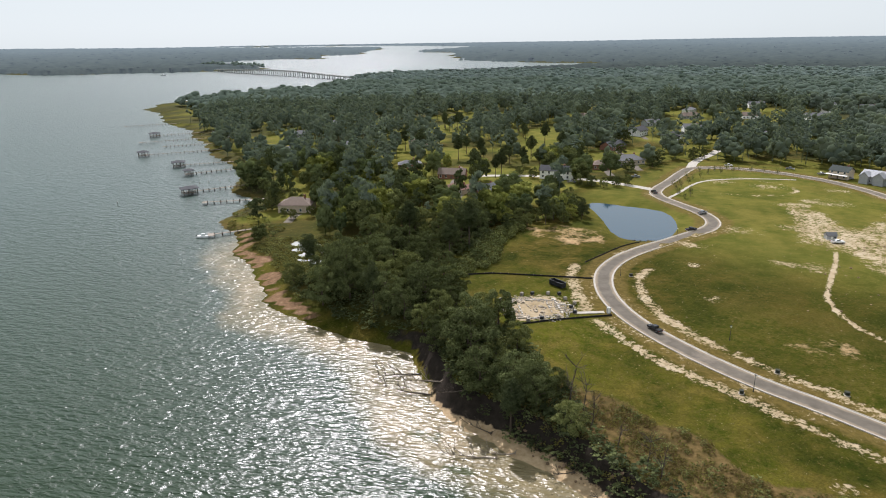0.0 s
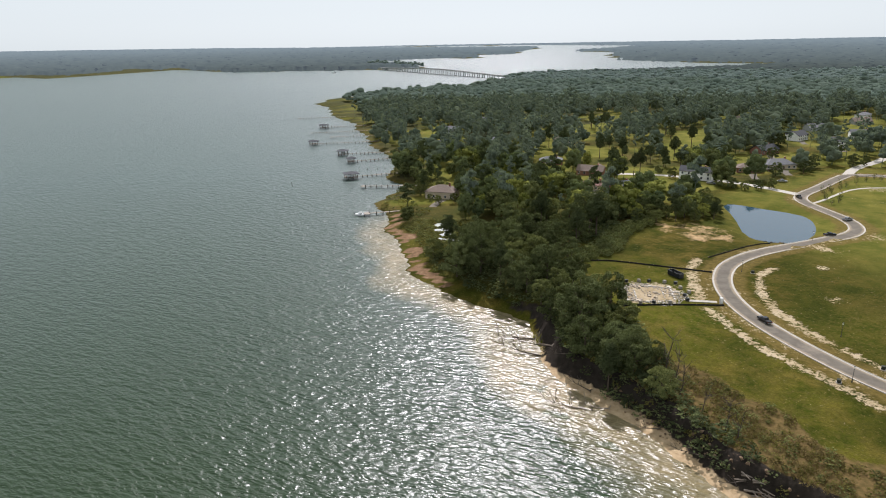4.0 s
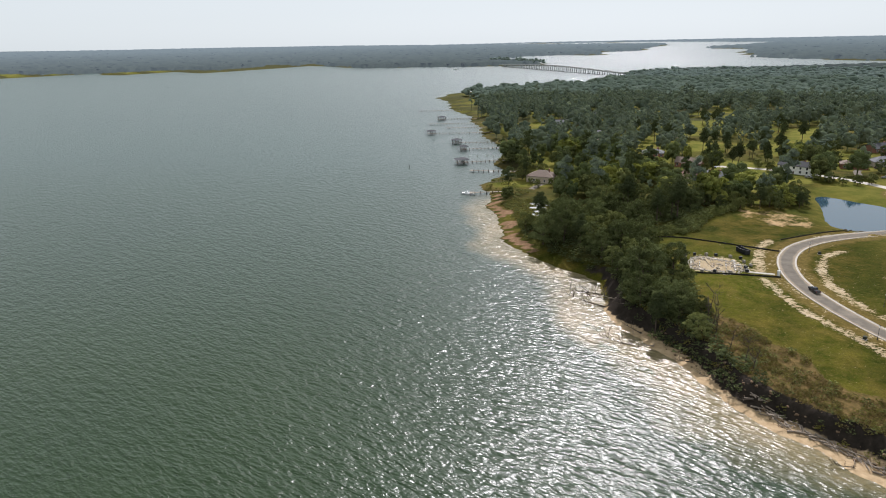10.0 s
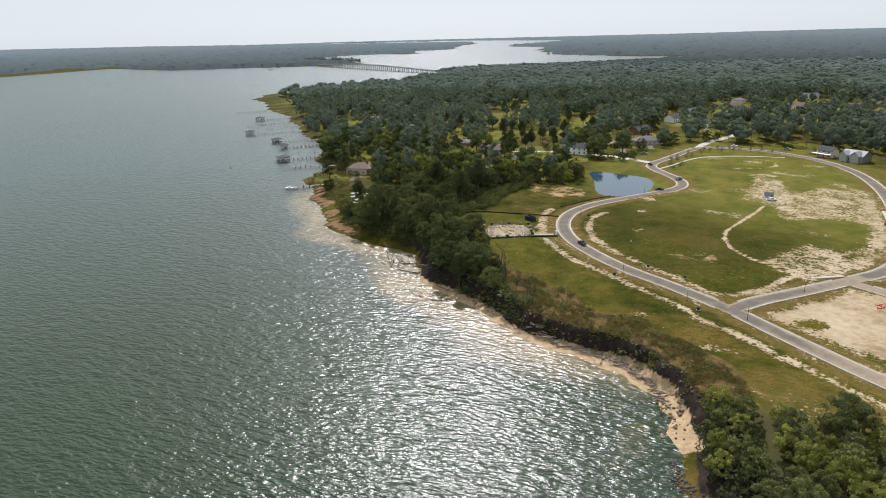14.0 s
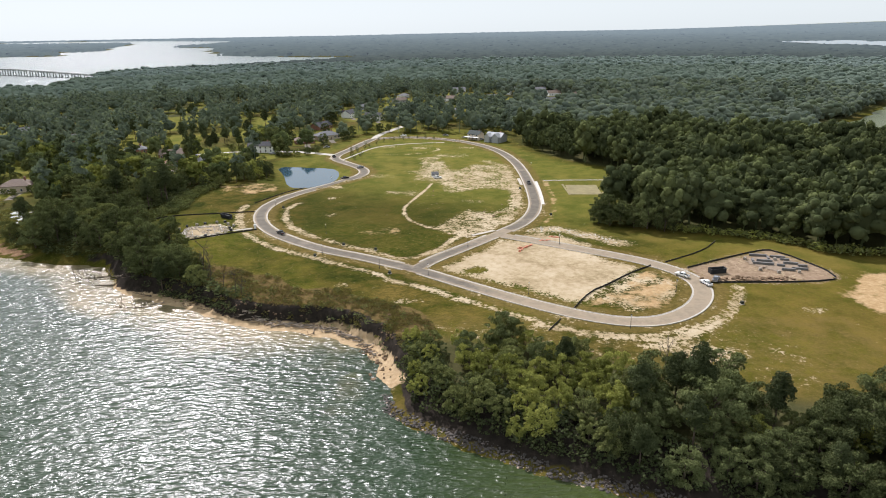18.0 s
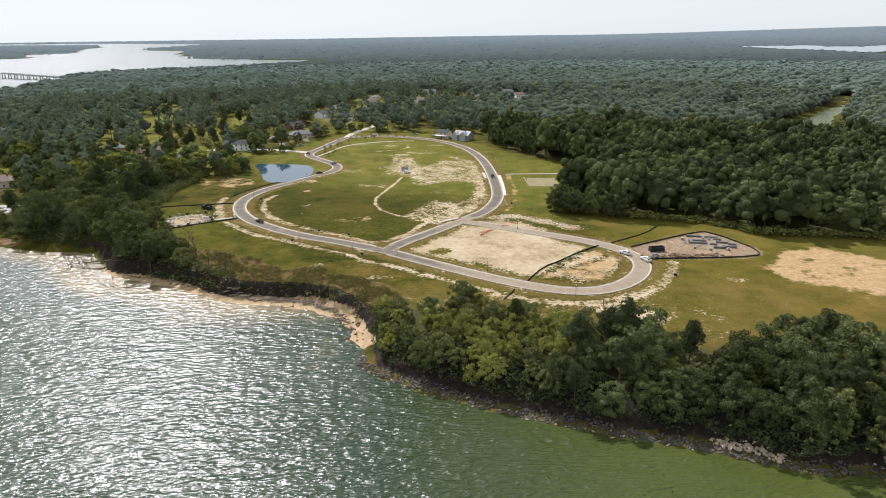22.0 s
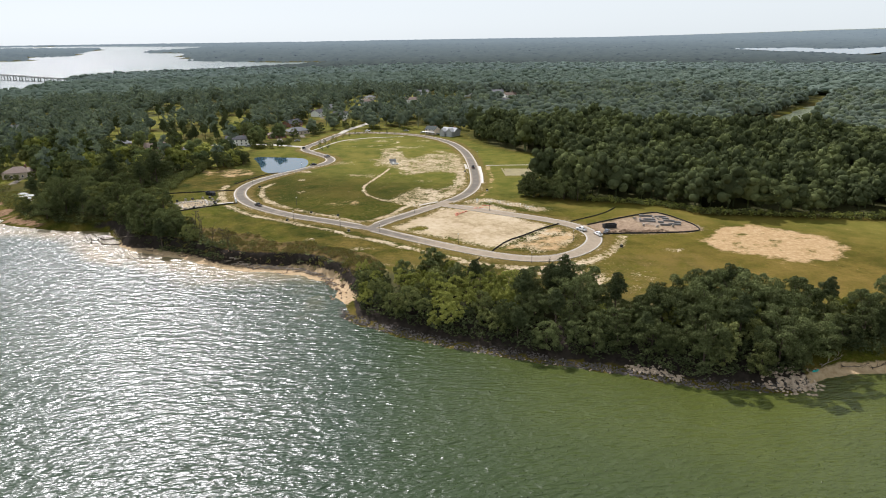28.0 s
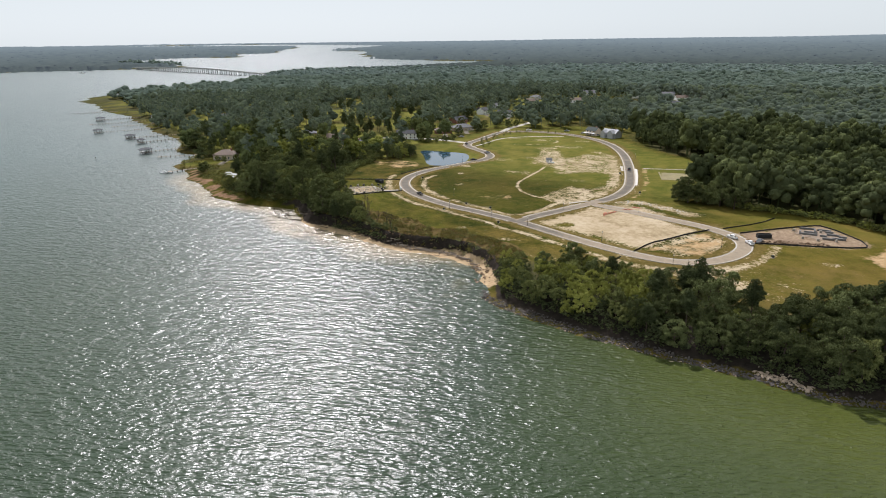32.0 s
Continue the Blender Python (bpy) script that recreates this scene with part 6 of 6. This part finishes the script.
ob_ = barrier(at(27, 295.5, 20))
for x, y, a in ((30, 298, 50), (43, 311, -20), (38, 306, 10), (26, 292.5, 70)):
    copy_thing(ob_, at(x, y, a))
walk_ = part_np("sidewalk", *ribbon(smooth_line([(45.6, 430), (45.6, 410), (45.2, 390), (44.2, 372)]), [(-0.9, -0.1), (-0.9, 0.16), (0.9, 0.16), (0.9, -0.1)]), M["footing"])
tagged(walk_, "fresh pale concrete pavement strip beside the street", "pavement", kind="structure")
tagged(part_np("sediment_basin", *ribbon(smooth_line([(72, 394), (73, 419)], 2.0, 0), [(-10, -0.1), (-9.4, 0.07), (9.4, 0.07), (10, -0.1)]), M["basin"]), "dry tan bed of a shallow sediment basin in the grass", "basin", kind="structure")
for ln in ([(61.6, 421), (62.4, 393)], [(82.6, 398), (82.0, 386)]):
    tagged(part_np("basin_edge", *ribbon(smooth_line(ln, 2.0, 0), [(-0.6, -0.2), (-0.5, 0.3), (0.5, 0.3), (0.6, -0.2)]), M["basin"]), "pale earth edge of a dry basin", "kerb", kind="structure")
for ln in ([(35, 440), (35.8, 421)], [(4, 314.5), (15, 322.5)], [(-117, 323.2), (-108, 327.2)]):
    tagged(part_np("pavement_slab", *ribbon(smooth_line(ln, 2.0, 0), [(-0.9, -0.1), (-0.9, 0.16), (0.9, 0.16), (0.9, -0.1)]), M["concrete"]), "pale concrete slab beside the street", "pavement", kind="structure")
for nm, ln, wd in (("footway_entrance", [(-96, 510), (-90, 528), (-86, 545), (-80, 562), (-70, 574), (-45, 585), (-20, 588)], 0.9), ("footway_east", [(51, 433), (70, 433), (107, 432)], 0.7)):
    tagged(part_np(nm, *ribbon(smooth_line(ln), [(-wd, -0.1), (-wd, 0.12), (wd, 0.12), (wd, -0.1)]), M["concrete"]), "narrow pale concrete path over grass", "path", kind="structure")
for pl in POOLS:
    o = part_np("marsh_pool", np.c_[pl, np.full(len(pl), zat(pl[0, 0], pl[0, 1]) + 0.25)], np.array([[0, i, i + 1] for i in range(1, len(pl) - 1)]), M["pool"])
    tagged(o, "still marsh pool painted pale for mirrored sky", "water", kind="structure")


# ---- bridge over the river mouth ----
def from_true(x, y):
    """A far place, drawn in on the rising ground."""
    dx, dy = x - C0[0], y - C0[1]
    far = math.hypot(dx, dy)
    lo, hi = 0.0, far
    for _ in range(60):
        m_ = (lo + hi) / 2
        lo, hi = (m_, hi) if true_radius(m_) < far else (lo, m_)
    k = lo / far
    return C0[0] + dx * k, C0[1] + dy * k, k


edge_far = [from_true(x, y)[:2] for x, y in smooth_line(np.vstack([RIVER_FAR, RIVER_FAR[:1]]), 60.0)[:-1]]
co, fa = fan(np.array(edge_far), 0.0)
co[:, 2] = lift(co[:, 0], co[:, 1]) + 9
tagged(part_np("river_water", co, fa, M["pond"]), "pale far reach of river between woods", "water", kind="structure")
r9 = np.random.default_rng(44)
spit = np.array([from_true(-1620 - 420 * f + r9.normal(0, 12), 2215 + 190 * f + r9.normal(0, 22))[:2] for f in r9.random(60) ** 0.8])
forest("spit_trees", spit, 19, 5, 0.2, [M["leaf_f"]], "trees on the low spit at the bridge's end", 83, (6.0, 10.0), oaks=True)
bridge = thing("bridge", "long pale concrete road bridge on paired piers", "bridge", pose(0, 0, 0))
ends = ((-880, 1600), (-1690, 2030))
NB = 34
deck_pts = []
for i in range(NB + 1):
    f = i / NB
    x, y, k = from_true(ends[0][0] + (ends[1][0] - ends[0][0]) * f, ends[0][1] + (ends[1][1] - ends[0][1]) * f)
    top = (8.5 + 7.5 * math.sin(math.pi * min(max((f - 0.02) * 1.05, 0), 1)) ** 1.5) * k
    deck_pts.append((x, y, float(lift(np.array(x), np.array(y))), top, k))
for a_, b_ in zip(deck_pts, deck_pts[1:]):
    bm = bmesh.new()
    d_ = Vector((b_[0] - a_[0], b_[1] - a_[1], 0)).normalized()
    n_ = Vector((-d_.y, d_.x, 0)) * 6
    vs = []
    for p_ in (a_, b_):
        c_ = Vector((p_[0], p_[1], p_[2] + p_[3]))
        vs.append([bm.verts.new(c_ + n_ * s + Vector((0, 0, h_))) for s, h_ in ((-1, 1.1), (-0.94, 1.1), (-0.94, 0), (0.94, 0), (0.94, 1.1), (1, 1.1), (1, -1.6), (-1, -1.6))])
    for k_ in range(8):
        bm.faces.new((vs[0][k_], vs[0][(k_ + 1) % 8], vs[1][(k_ + 1) % 8], vs[1][k_]))
    part("deck", bm, M["bridge"], bridge)
for p_ in deck_pts[1:-1]:
    bm = bmesh.new()
    for s in (-1, 1):
        c_ = Vector((p_[0], p_[1], 0)) + n_ * 0.6 * s
        tube(bm, c_ + Vector((0, 0, p_[2] - 2)), c_ + Vector((0, 0, p_[2] + p_[3] - 2.4)), 1.3, 1.3, 8)
    box(bm, p_[0] - 4.5, p_[0] + 4.5, p_[1] - 1.2, p_[1] + 1.2, p_[2] + p_[3] - 2.8, p_[2] + p_[3] - 1.55)
    box(bm, p_[0] - 5, p_[0] + 5, p_[1] - 1.8, p_[1] + 1.8, p_[2] - 1, p_[2] + 1.2)
    part("pier", bm, M["bridge"], bridge)


# ---- private piers and boathouses ----
def pier(outer, inner, label, wide=0.8):
    o, i = Vector((*outer, 0)), Vector((*inner, 0))
    l = (i - o).length
    t = thing("pier", label, "pier", Matrix.Translation(o) @ Matrix.Rotation(math.atan2(i.y - o.y, i.x - o.x), 4, 'Z'), "private piers")
    n = max(3, int(l / 3.6))
    for k in range(n):
        part("deck_board", boxes((l * k / n, l * (k + 1) / n - 0.06, -wide, wide, 1.45, 1.6)), M["timber"], t)
    for k in range(n + 1):
        for s in (-1, 1):
            bm = bmesh.new()
            tube(bm, (l * k / n, s * wide, -2), (l * k / n, s * wide, 2.3), 0.16, 0.14, 6)
            part("piling", bm, M["deadwood"], t)
    part("platform", boxes((-3.2, 0, -2.6, 2.6, 1.42, 1.58)), M["timber"], t, "wide timber platform")
    return t


def boathouse(x, y, turn, w, d, label):
    t = thing("boathouse", label, "boathouse", pose(x, y, 0, 0, 0, turn), "boathouses")
    part("floor", boxes((-w / 2, w / 2, -d / 2, -d / 2 + 1.4, 1.3, 1.5), (-w / 2, w / 2, d / 2 - 1.4, d / 2, 1.3, 1.5), (-w / 2, -w / 2 + 1.3, -d / 2 + 1.4, d / 2 - 1.4, 1.3, 1.5)), M["timber"], t)
    part("roof", hip_roof(w, d, 4.2, 1.6, 1.1), M["roof_charcoal"], t)
    for s in (-1, 1):
        for k in range(4):
            xx = -w / 2 + 0.3 + (w - 0.6) * k / 3
            bm = bmesh.new()
            tube(bm, (xx, s * (d / 2 - 0.3), -2), (xx, s * (d / 2 - 0.3), 4.5), 0.2, 0.17, 6)
            part("post", bm, M["deadwood"], t)
        part("rail", boxes((-w / 2, w / 2, s * (d / 2 - 0.3) - 0.05, s * (d / 2 - 0.3) + 0.05, 2.4, 2.52)), M["timber"], t)
    part("beam", boxes((-w / 2, w / 2, -d / 2 + 0.2, -d / 2 + 0.4, 4.15, 4.4), (-w / 2, w / 2, d / 2 - 0.4, d / 2 - 0.2, 4.15, 4.4)), M["timber"], t)
    return t


def boat(m, label, paint):
    t = thing("motor_boat", label, "boat", m)
    bm = bmesh.new()
    rows = []
    for x, hw, z0 in ((-3.2, 1.1, 0.0), (-1, 1.25, -0.1), (1.2, 1.1, 0.0), (2.6, 0.6, 0.3), (3.4, 0.05, 0.7)):
        rows.append([bm.verts.new(v) for v in ((x, -hw, 0.95), (x, -hw * 0.7, z0 - 0.2), (x, 0, z0 - 0.4), (x, hw * 0.7, z0 - 0.2), (x, hw, 0.95))])
    for a_, b_ in zip(rows, rows[1:]):
        for k in range(4):
            bm.faces.new((a_[k], b_[k], b_[k + 1], a_[k + 1]))
        bm.faces.new((a_[4], b_[4], b_[0], a_[0]))
    bm.faces.new(rows[0])
    part("hull", bm, paint, t)
    part("cabin", boxes((-0.9, 1.0, -0.7, 0.7, 0.95, 2.1), bevel=0.12), paint, t)
    part("windscreen", prism([(1.0, 1.3), (0.8, 2.0), (0.84, 2.02), (1.06, 1.3)], -0.6, 0.6), M["glass"], t)
    part("outboard", boxes((-3.7, -3.2, -0.25, 0.25, 0.2, 1.3), bevel=0.08), M["pole"], t)
    return t


PIERS = [((-400, 452), (-372, 492)), ((-369, 431), (-336, 452)), ((-446, 503), (-410, 552)), ((-480, 529), (-436, 568)), ((-549, 560), (-496, 612)), ((-568, 606), (-528, 644)),
         ((-636, 663), (-594, 712)), ((-612, 619), (-550, 684)), ((-736, 718), (-688, 768)), ((-316, 374), (-300, 392))]
for o, i in PIERS:
    pier(o, i, "weathered timber pier running out from the lawns")
for n, w_, d_ in ((0, 9.5, 7.5), (2, 6, 5), (3, 9, 7), (4, 8.5, 6.5), (6, 10, 7.5)):
    (ox, oy), (ix, iy) = PIERS[n]
    l = math.hypot(ix - ox, iy - oy)
    bx_, by_ = ox - (ix - ox) / l * 1.5, oy - (iy - oy) / l * 1.5
    boathouse(bx_, by_, math.degrees(math.atan2(iy - oy, ix - ox)), w_, d_, "open timber boathouse with dark hipped roof at a pier's end")
    if n in (0, 3):
        boat(pose(bx_, by_, 0.9, 0, 0, math.degrees(math.atan2(iy - oy, ix - ox))), "white motor boat on a lift in the boathouse", M["white_paint"])
boat(pose(-321, 371, 0.1, 0, 0, 20), "white motor boat moored at a small dock", M["white_paint"])
fx, fy, fk = from_true(-1688, 1776)
far_boat = boat(pose(fx, fy, float(lift(np.array(fx), np.array(fy))), 0, 0, 200), "white cabin boat out on the bay", M["white_paint"])
far_boat.scale = (2.6, 2.6, 2.6)


def stake(x, y, high, label, cat="post"):
    t = thing("marker_post", label, cat, pose(x, y, 0))
    bm = bmesh.new()
    tube(bm, (0, 0, -2), (0, 0, high), 0.17, 0.14, 8)
    part("post", bm, M["deadwood"], t)
    part("board", boxes((-0.45, 0.45, -0.2, -0.15, high - 0.9, high)), M["trim"], t, "pale marker board")
    return t


stake(-418.6, 407, 3.6, "dark channel marker post standing in the bay")
for x, y in ((-418, 480), (-413, 484), (-407, 489), (-402, 493)):
    stake(x, y, 1.6, "short old piling standing in the bay")


# ---- driftwood and dead trees ----
def snag(m, length, label, seed, mat, name="driftwood", upright=False, twigs=9):
    r = random.Random(seed)
    t = thing(name, label, "dead tree" if upright else "driftwood", m)
    axis = Vector((0.08, 0.05, 1)) if upright else Vector((1, 0.06, 0.07))
    bm = bmesh.new()
    p_ = Vector((0, 0, -0.6 if upright else 0.15))
    rad, pts = length * 0.018 + 0.05, [p_.copy()]
    for k in range(5):
        q = p_ + (axis + Vector((r.uniform(-.12, .12), r.uniform(-.12, .12), r.uniform(-.06, .06)))) * length / 5
        tube(bm, p_, q, rad * (1 - k * 0.17), rad * (1 - (k + 1) * 0.17), 7)
        p_ = q
        pts.append(p_.copy())
    part("trunk", bm, mat, t)
    for k in range(twigs):
        s = pts[r.randint(2, 5)]
        d = Vector((r.uniform(-1, 1), r.uniform(-1, 1), r.uniform(0.2, 1.3))).normalized()
        if not upright:
            d = (d + axis * 0.8).normalized()
        e = s + d * length * r.uniform(0.18, 0.42)
        bm = bmesh.new()
        tube(bm, s, e, rad * 0.42, rad * 0.12, 5)
        for _ in range(3):
            f = e + (d + Vector((r.uniform(-.9, .9), r.uniform(-.9, .9), r.uniform(-.4, .7)))).normalized() * length * r.uniform(0.08, 0.2)
            tube(bm, s.lerp(e, r.uniform(0.5, 1)), f, rad * 0.18, rad * 0.04, 4)
        part("branch", bm, mat, t)
    if not upright:
        for k in range(7):
            a_ = k * 0.9
            bm = bmesh.new()
            tube(bm, (0, 0, 0.3), (-r.uniform(0.3, 0.9), math.cos(a_) * r.uniform(0.7, 1.3), 0.3 + math.sin(a_) * r.uniform(0.5, 1.1)), rad * 0.6, rad * 0.1, 5)
            part("root", bm, mat, t)
    return t


for k, (x, y, turn, l) in enumerate(((-118, 246, 200, 8), (-103, 243, 215, 6), (-136, 262, 215, 9), (-146, 268, 190, 10), (-150, 271, 200, 8), (-52, 219, 215, 4.5), (-41, 217, 10, 9), (-66, 225, 190, 5),
                                     (-80, 230, 225, 6), (-28, 203, 240, 5), (-126, 252, 170, 7), (-90, 235, 190, 6), (-122, 243, 195, 12), (-148, 265, 185, 13), (-156, 275, 205, 12), (134, 126, 20, 7), (141, 127, -15, 6), (150, 126.5, 10, 5))):
    snag(at(x, y, turn, 0.1), l, "bare fallen tree lying on the beach", 40 + k, M["deadwood"] if k % 3 else M["driftwood"], "driftwood")
for k, (x, y, h_) in enumerate(((-104, 258, 10), (-101, 253, 9), (-108, 264, 11), (-87, 242, 8), (-84, 240, 7.5), (-94, 248, 7), (58, 180, 10))):
    snag(at(x, y), h_, "bare dead tree standing on the bluff", 70 + k, M["deadwood"], "dead_tree", True, 12)
logs = []
r6 = random.Random(6)
for k in range(120):
    f = k / 119
    x, y = -80 + 52 * f + r6.uniform(-1.5, 1.5), 0
    y = float(np.interp(x, [-82, -69, -56, -43, -34, -28], [230.7, 226.7, 224.5, 219.7, 212.2, 204])) + r6.uniform(-1.5, 1.2)
    t = thing("log", "grey driftwood log heaped at the foot of the bluff", "log", at(x, y, r6.uniform(-75, 40), 0.1 + 0.7 * r6.random() ** 2), "driftwood logs")
    bm = bmesh.new()
    l = r6.uniform(1.5, 4.5)
    tube(bm, (-l / 2, 0, 0.1), (l / 2, r6.uniform(-.3, .3), r6.uniform(0, 0.5)), r6.uniform(0.14, 0.30), 0.09, 6)
    part("trunk", bm, M["driftwood"], t)

# ---- riprap along the wooded shore ----
line = smooth_line([(-23, 180), (-21, 171), (-12, 164), (4, 154), (19, 146), (34, 140), (49, 134), (62, 130), (74, 126), (84, 121), (95, 117), (107, 116), (118, 114), (127, 117)], 0.42, 1)
r7 = np.random.default_rng(17)
side = np.stack([-np.gradient(line[:, 1]), np.gradient(line[:, 0])], -1)
side /= np.linalg.norm(side, axis=1)[:, None]
rocks_at = np.concatenate([line + side * (3.4 * r7.random((len(line), 1)) ** 1.2 - 0.5) + r7.normal(scale=0.25, size=line.shape) for _ in range(7)])
litter("riprap", rocks_at, 0.12, 0.62, M["rock"], "broken brown and grey stones along the waterline", "rocks", 18)
tip = np.stack([r7.normal(121, 4.5, 260), r7.normal(117.5, 2.2, 260)], -1)
plot = np.stack([r7.uniform(-140, -121, 520), r7.uniform(313, 333, 520)], -1)
plot = plot[(signed(SAND[9], *plot.T) > 0.6) & (wobble(*plot.T, 0.5, 2.0) + r7.normal(scale=0.5, size=520) > 0.25)]
litter("rubble", plot, 0.15, 0.95, M["rubble_stone"], "loose pale rubble spread over a bare plot", "rubble", 29)
heap = np.linspace((75.5, 129.6), (90, 121.4), 210) + r7.normal(scale=0.75, size=(210, 2))
litter("stone_heap", heap, 0.22, 0.8, M["pale_rock"], "sunlit heap of tan stones on the wooded shore", "rocks", 27)
pale_at = line[r7.random(len(line)) < 0.55] + r7.normal(scale=0.35, size=(1, 2))
pale_at = pale_at + 0.9 * r7.normal(size=pale_at.shape)
litter("pale_stones", pale_at[pale_at[:, 0] < 70], 0.14, 0.50, M["pale_rock"], "scattered pale stones along the waterline", "rocks", 28)
litter("stone_point", tip, 0.3, 1.0, M["pale_rock"], "heap of tan boulders at the shore's point", "rocks", 19)
foot = smooth_line([(-120, 252), (-100, 242), (-82, 232), (-69, 228), (-56, 226), (-43, 221.5), (-36, 215), (-31, 206), (-25, 197)], 0.4)
litter("bluff_clods", foot + r7.normal(scale=1.1, size=foot.shape), 0.12, 0.75, M["earth"], "fallen clods of dark earth along the foot of the bluff", "earth", 24)
litter("slump_earth", np.stack([r7.normal(-25, 2.6, 90), r7.normal(203, 9, 90)], -1), 0.25, 0.95, M["earth"], "slumped root balls and earth under the bluff", "earth", 20)
kayak = thing("kayak", "teal plastic kayak pulled up on the shore", "kayak", at(131, 124, 25))
bm = bmesh.new()
for s0, s1, r0_, r1_ in ((-1.7, -0.7, 0.05, 0.36), (-0.7, 0.7, 0.36, 0.36), (0.7, 1.7, 0.36, 0.05)):
    tube(bm, (s0, 0, 0.3), (s1, 0, 0.3), r0_, r1_, 8)
part("hull", bm, M["teal"], kayak)
part("seat", boxes((-0.4, 0.3, -0.22, 0.22, 0.55, 0.7), bevel=0.04), M["pole"], kayak)

# ---- shrubs, reeds, saplings ----
def shrubs(name, spots, tall, leaves, size, mats, label, seed):
    forest(name, spots, tall, leaves, size, mats, label, seed, (0.8, 1.6), oaks=True, solid=False)


def band(x0, x1, y0, y1, gap, seed, test):
    r = np.random.default_rng(seed)
    X, Y = np.meshgrid(np.arange(x0, x1, gap), np.arange(y0, y1, gap))
    X, Y = (X + r.uniform(-0.5, 0.5, X.shape) * gap).ravel(), (Y + r.uniform(-0.5, 0.5, X.shape) * gap).ravel()
    d = land_distance(X, Y)
    ok = test(X, Y, d, r)
    return np.stack([X[ok], Y[ok]], -1)


top_scrub = band(-126, -8, 186, 276, 1.05, 51, lambda X, Y, d, r: (d > 8.6) & (signed(SCRUB_BAND, X, Y) + 1.5 * wobble(X, Y, 0.25, 3.0) > 0) & (wobble(X, Y, 0.3, 3.0) + r.normal(scale=0.6, size=X.shape) > -0.25))
forest("bluff_scrub", top_scrub, 0.95, 46, 0.11, [M["shrub"], M["heath"], M["shrub"], M["leaf_d"], M["heath"]], "brown and olive scrub along the bluff's edge", 52, (0.45, 1.15), oaks=True, solid=False)
face = band(-128, -22, 185, 275, 1.5, 63, lambda X, Y, d, r: (d > 5.2) & (d < 9.5) & (wobble(X, Y, 0.2, 7.0) + r.normal(scale=0.7, size=X.shape) > 0.15))
forest("face_bushes", face, 1.7, 40, 0.12, [M["leaf_a"], M["shrub"]], "dark brush hanging on the bluff's face", 64, (0.7, 1.3), oaks=True, solid=False)
bank = band(-25, 260, 108, 212, 2.3, 53, lambda X, Y, d, r: (d > 4.0) & (d < 17) & (X > -24) & ((X < 127) | (d > 5.5)) & inside(WOOD_SOUTH, X, Y) & (r.uniform(size=X.shape) < 0.85))
forest("bank_bushes", bank, 3.6, 90, 0.085, [M["leaf_b"], M["leaf_b"], M["leaf_a"], M["leaf_b"]], "tangled bushes on the wooded bank", 54, (1.3, 2.2), oaks=True, solid=False)
under = band(-260, -80, 232, 430, 3.2, 55, lambda X, Y, d, r: (d > np.where(X < -205, 8.5, 4.5)) & inside(WOOD_BLUFF, X, Y) & (signed(MARSH, X, Y) < 0) | (d > 4.0) & (d < 11) & (X < -78) & (X > -190) & (Y < 300) & (signed(MARSH, X, Y) < -3))
forest("bluff_bushes", under, 2.6, 80, 0.09, [M["leaf_b"], M["leaf_a"], M["leaf_b"]], "bushes under the bluff's trees, darkened for shade", 56, (1.6, 2.6), oaks=True, solid=False)
edge = band(-420, -250, 300, 560, 4.5, 57, lambda X, Y, d, r: (d > np.where(X > -305, 8.5, 3)) & (d < 22) & (r.uniform(size=X.shape) < 0.45) & (signed(FIELD, X, Y) < -5) & (signed(MARSH, X, Y) < -4))
forest("shore_bushes", edge, 3.0, 44, 0.13, [M["shrub"], M["leaf_d"]], "low green bushes along the lawns' shore", 58, (1.4, 2.4), oaks=True, solid=False)
reeds = band(-285, -212, 315, 388, 1.7, 59, lambda X, Y, d, r: (signed(MARSH, X, Y) > -2) & (d > 8) & np.all([signed(p, X, Y) < -1.0 for p in POOLS], 0))
shrubs("marsh_reeds", reeds, 1.5, 30, 0.12, [M["leaf_d"], M["shrub"]], "green marsh reeds round bright pools", 60)
HEDGE = np.array([(-181, 397), (-166, 426), (-160, 418), (-163, 392), (-158, 366), (-168, 338), (-177, 345), (-172, 372)], float)
hedge = band(-185, -155, 335, 430, 1.9, 65, lambda X, Y, d, r: inside(HEDGE, X, Y))
forest("hedge_scrub", hedge, 2.6, 70, 0.10, [M["leaf_d"], M["leaf_a"], M["leaf_d"]], "bright green scrub between wood and mown grass", 66, (1.0, 1.8), oaks=True, solid=False)
verge = band(100, 330, 270, 330, 2.6, 61, lambda X, Y, d, r: (signed(FIELD, X, Y) < 3) & (signed(FIELD, X, Y) > -5))
forest("wood_edge", verge, 3.0, 40, 0.14, [M["leaf_d"], M["leaf_c"]], "bright bushes along the wood's edge", 62, (1.2, 2.0), oaks=True, solid=False)

sap = make_tree("oak", 4.2, 1.2, 160, 0.24, M["leaf_d"], 91, "young staked street tree beside the path", "sapling")
sap.name = "sapling"
tagged(sap, group="street saplings")
part("tree_stake", boxes((0.35, 0.43, -0.04, 0.04, -0.3, 1.6)), M["timber"], sap)
spots = [(-93, 536), (-90, 545), (-86, 556), (-84, 568), (-79, 580), (-74, 592), (-70, 604), (-62, 611), (-54, 612), (-46, 611), (-38, 608), (-91, 521), (-87, 512), (-84, 520), (-92, 552), (-95, 545), (-88, 575), (-80, 600), (-58, 603), (-30, 604), (-66, 598), (-84, 530)]
sap.matrix_basis = at(*spots[0])
for x, y in spots[1:]:
    copy_thing(sap, at(x, y, random.uniform(0, 360)))
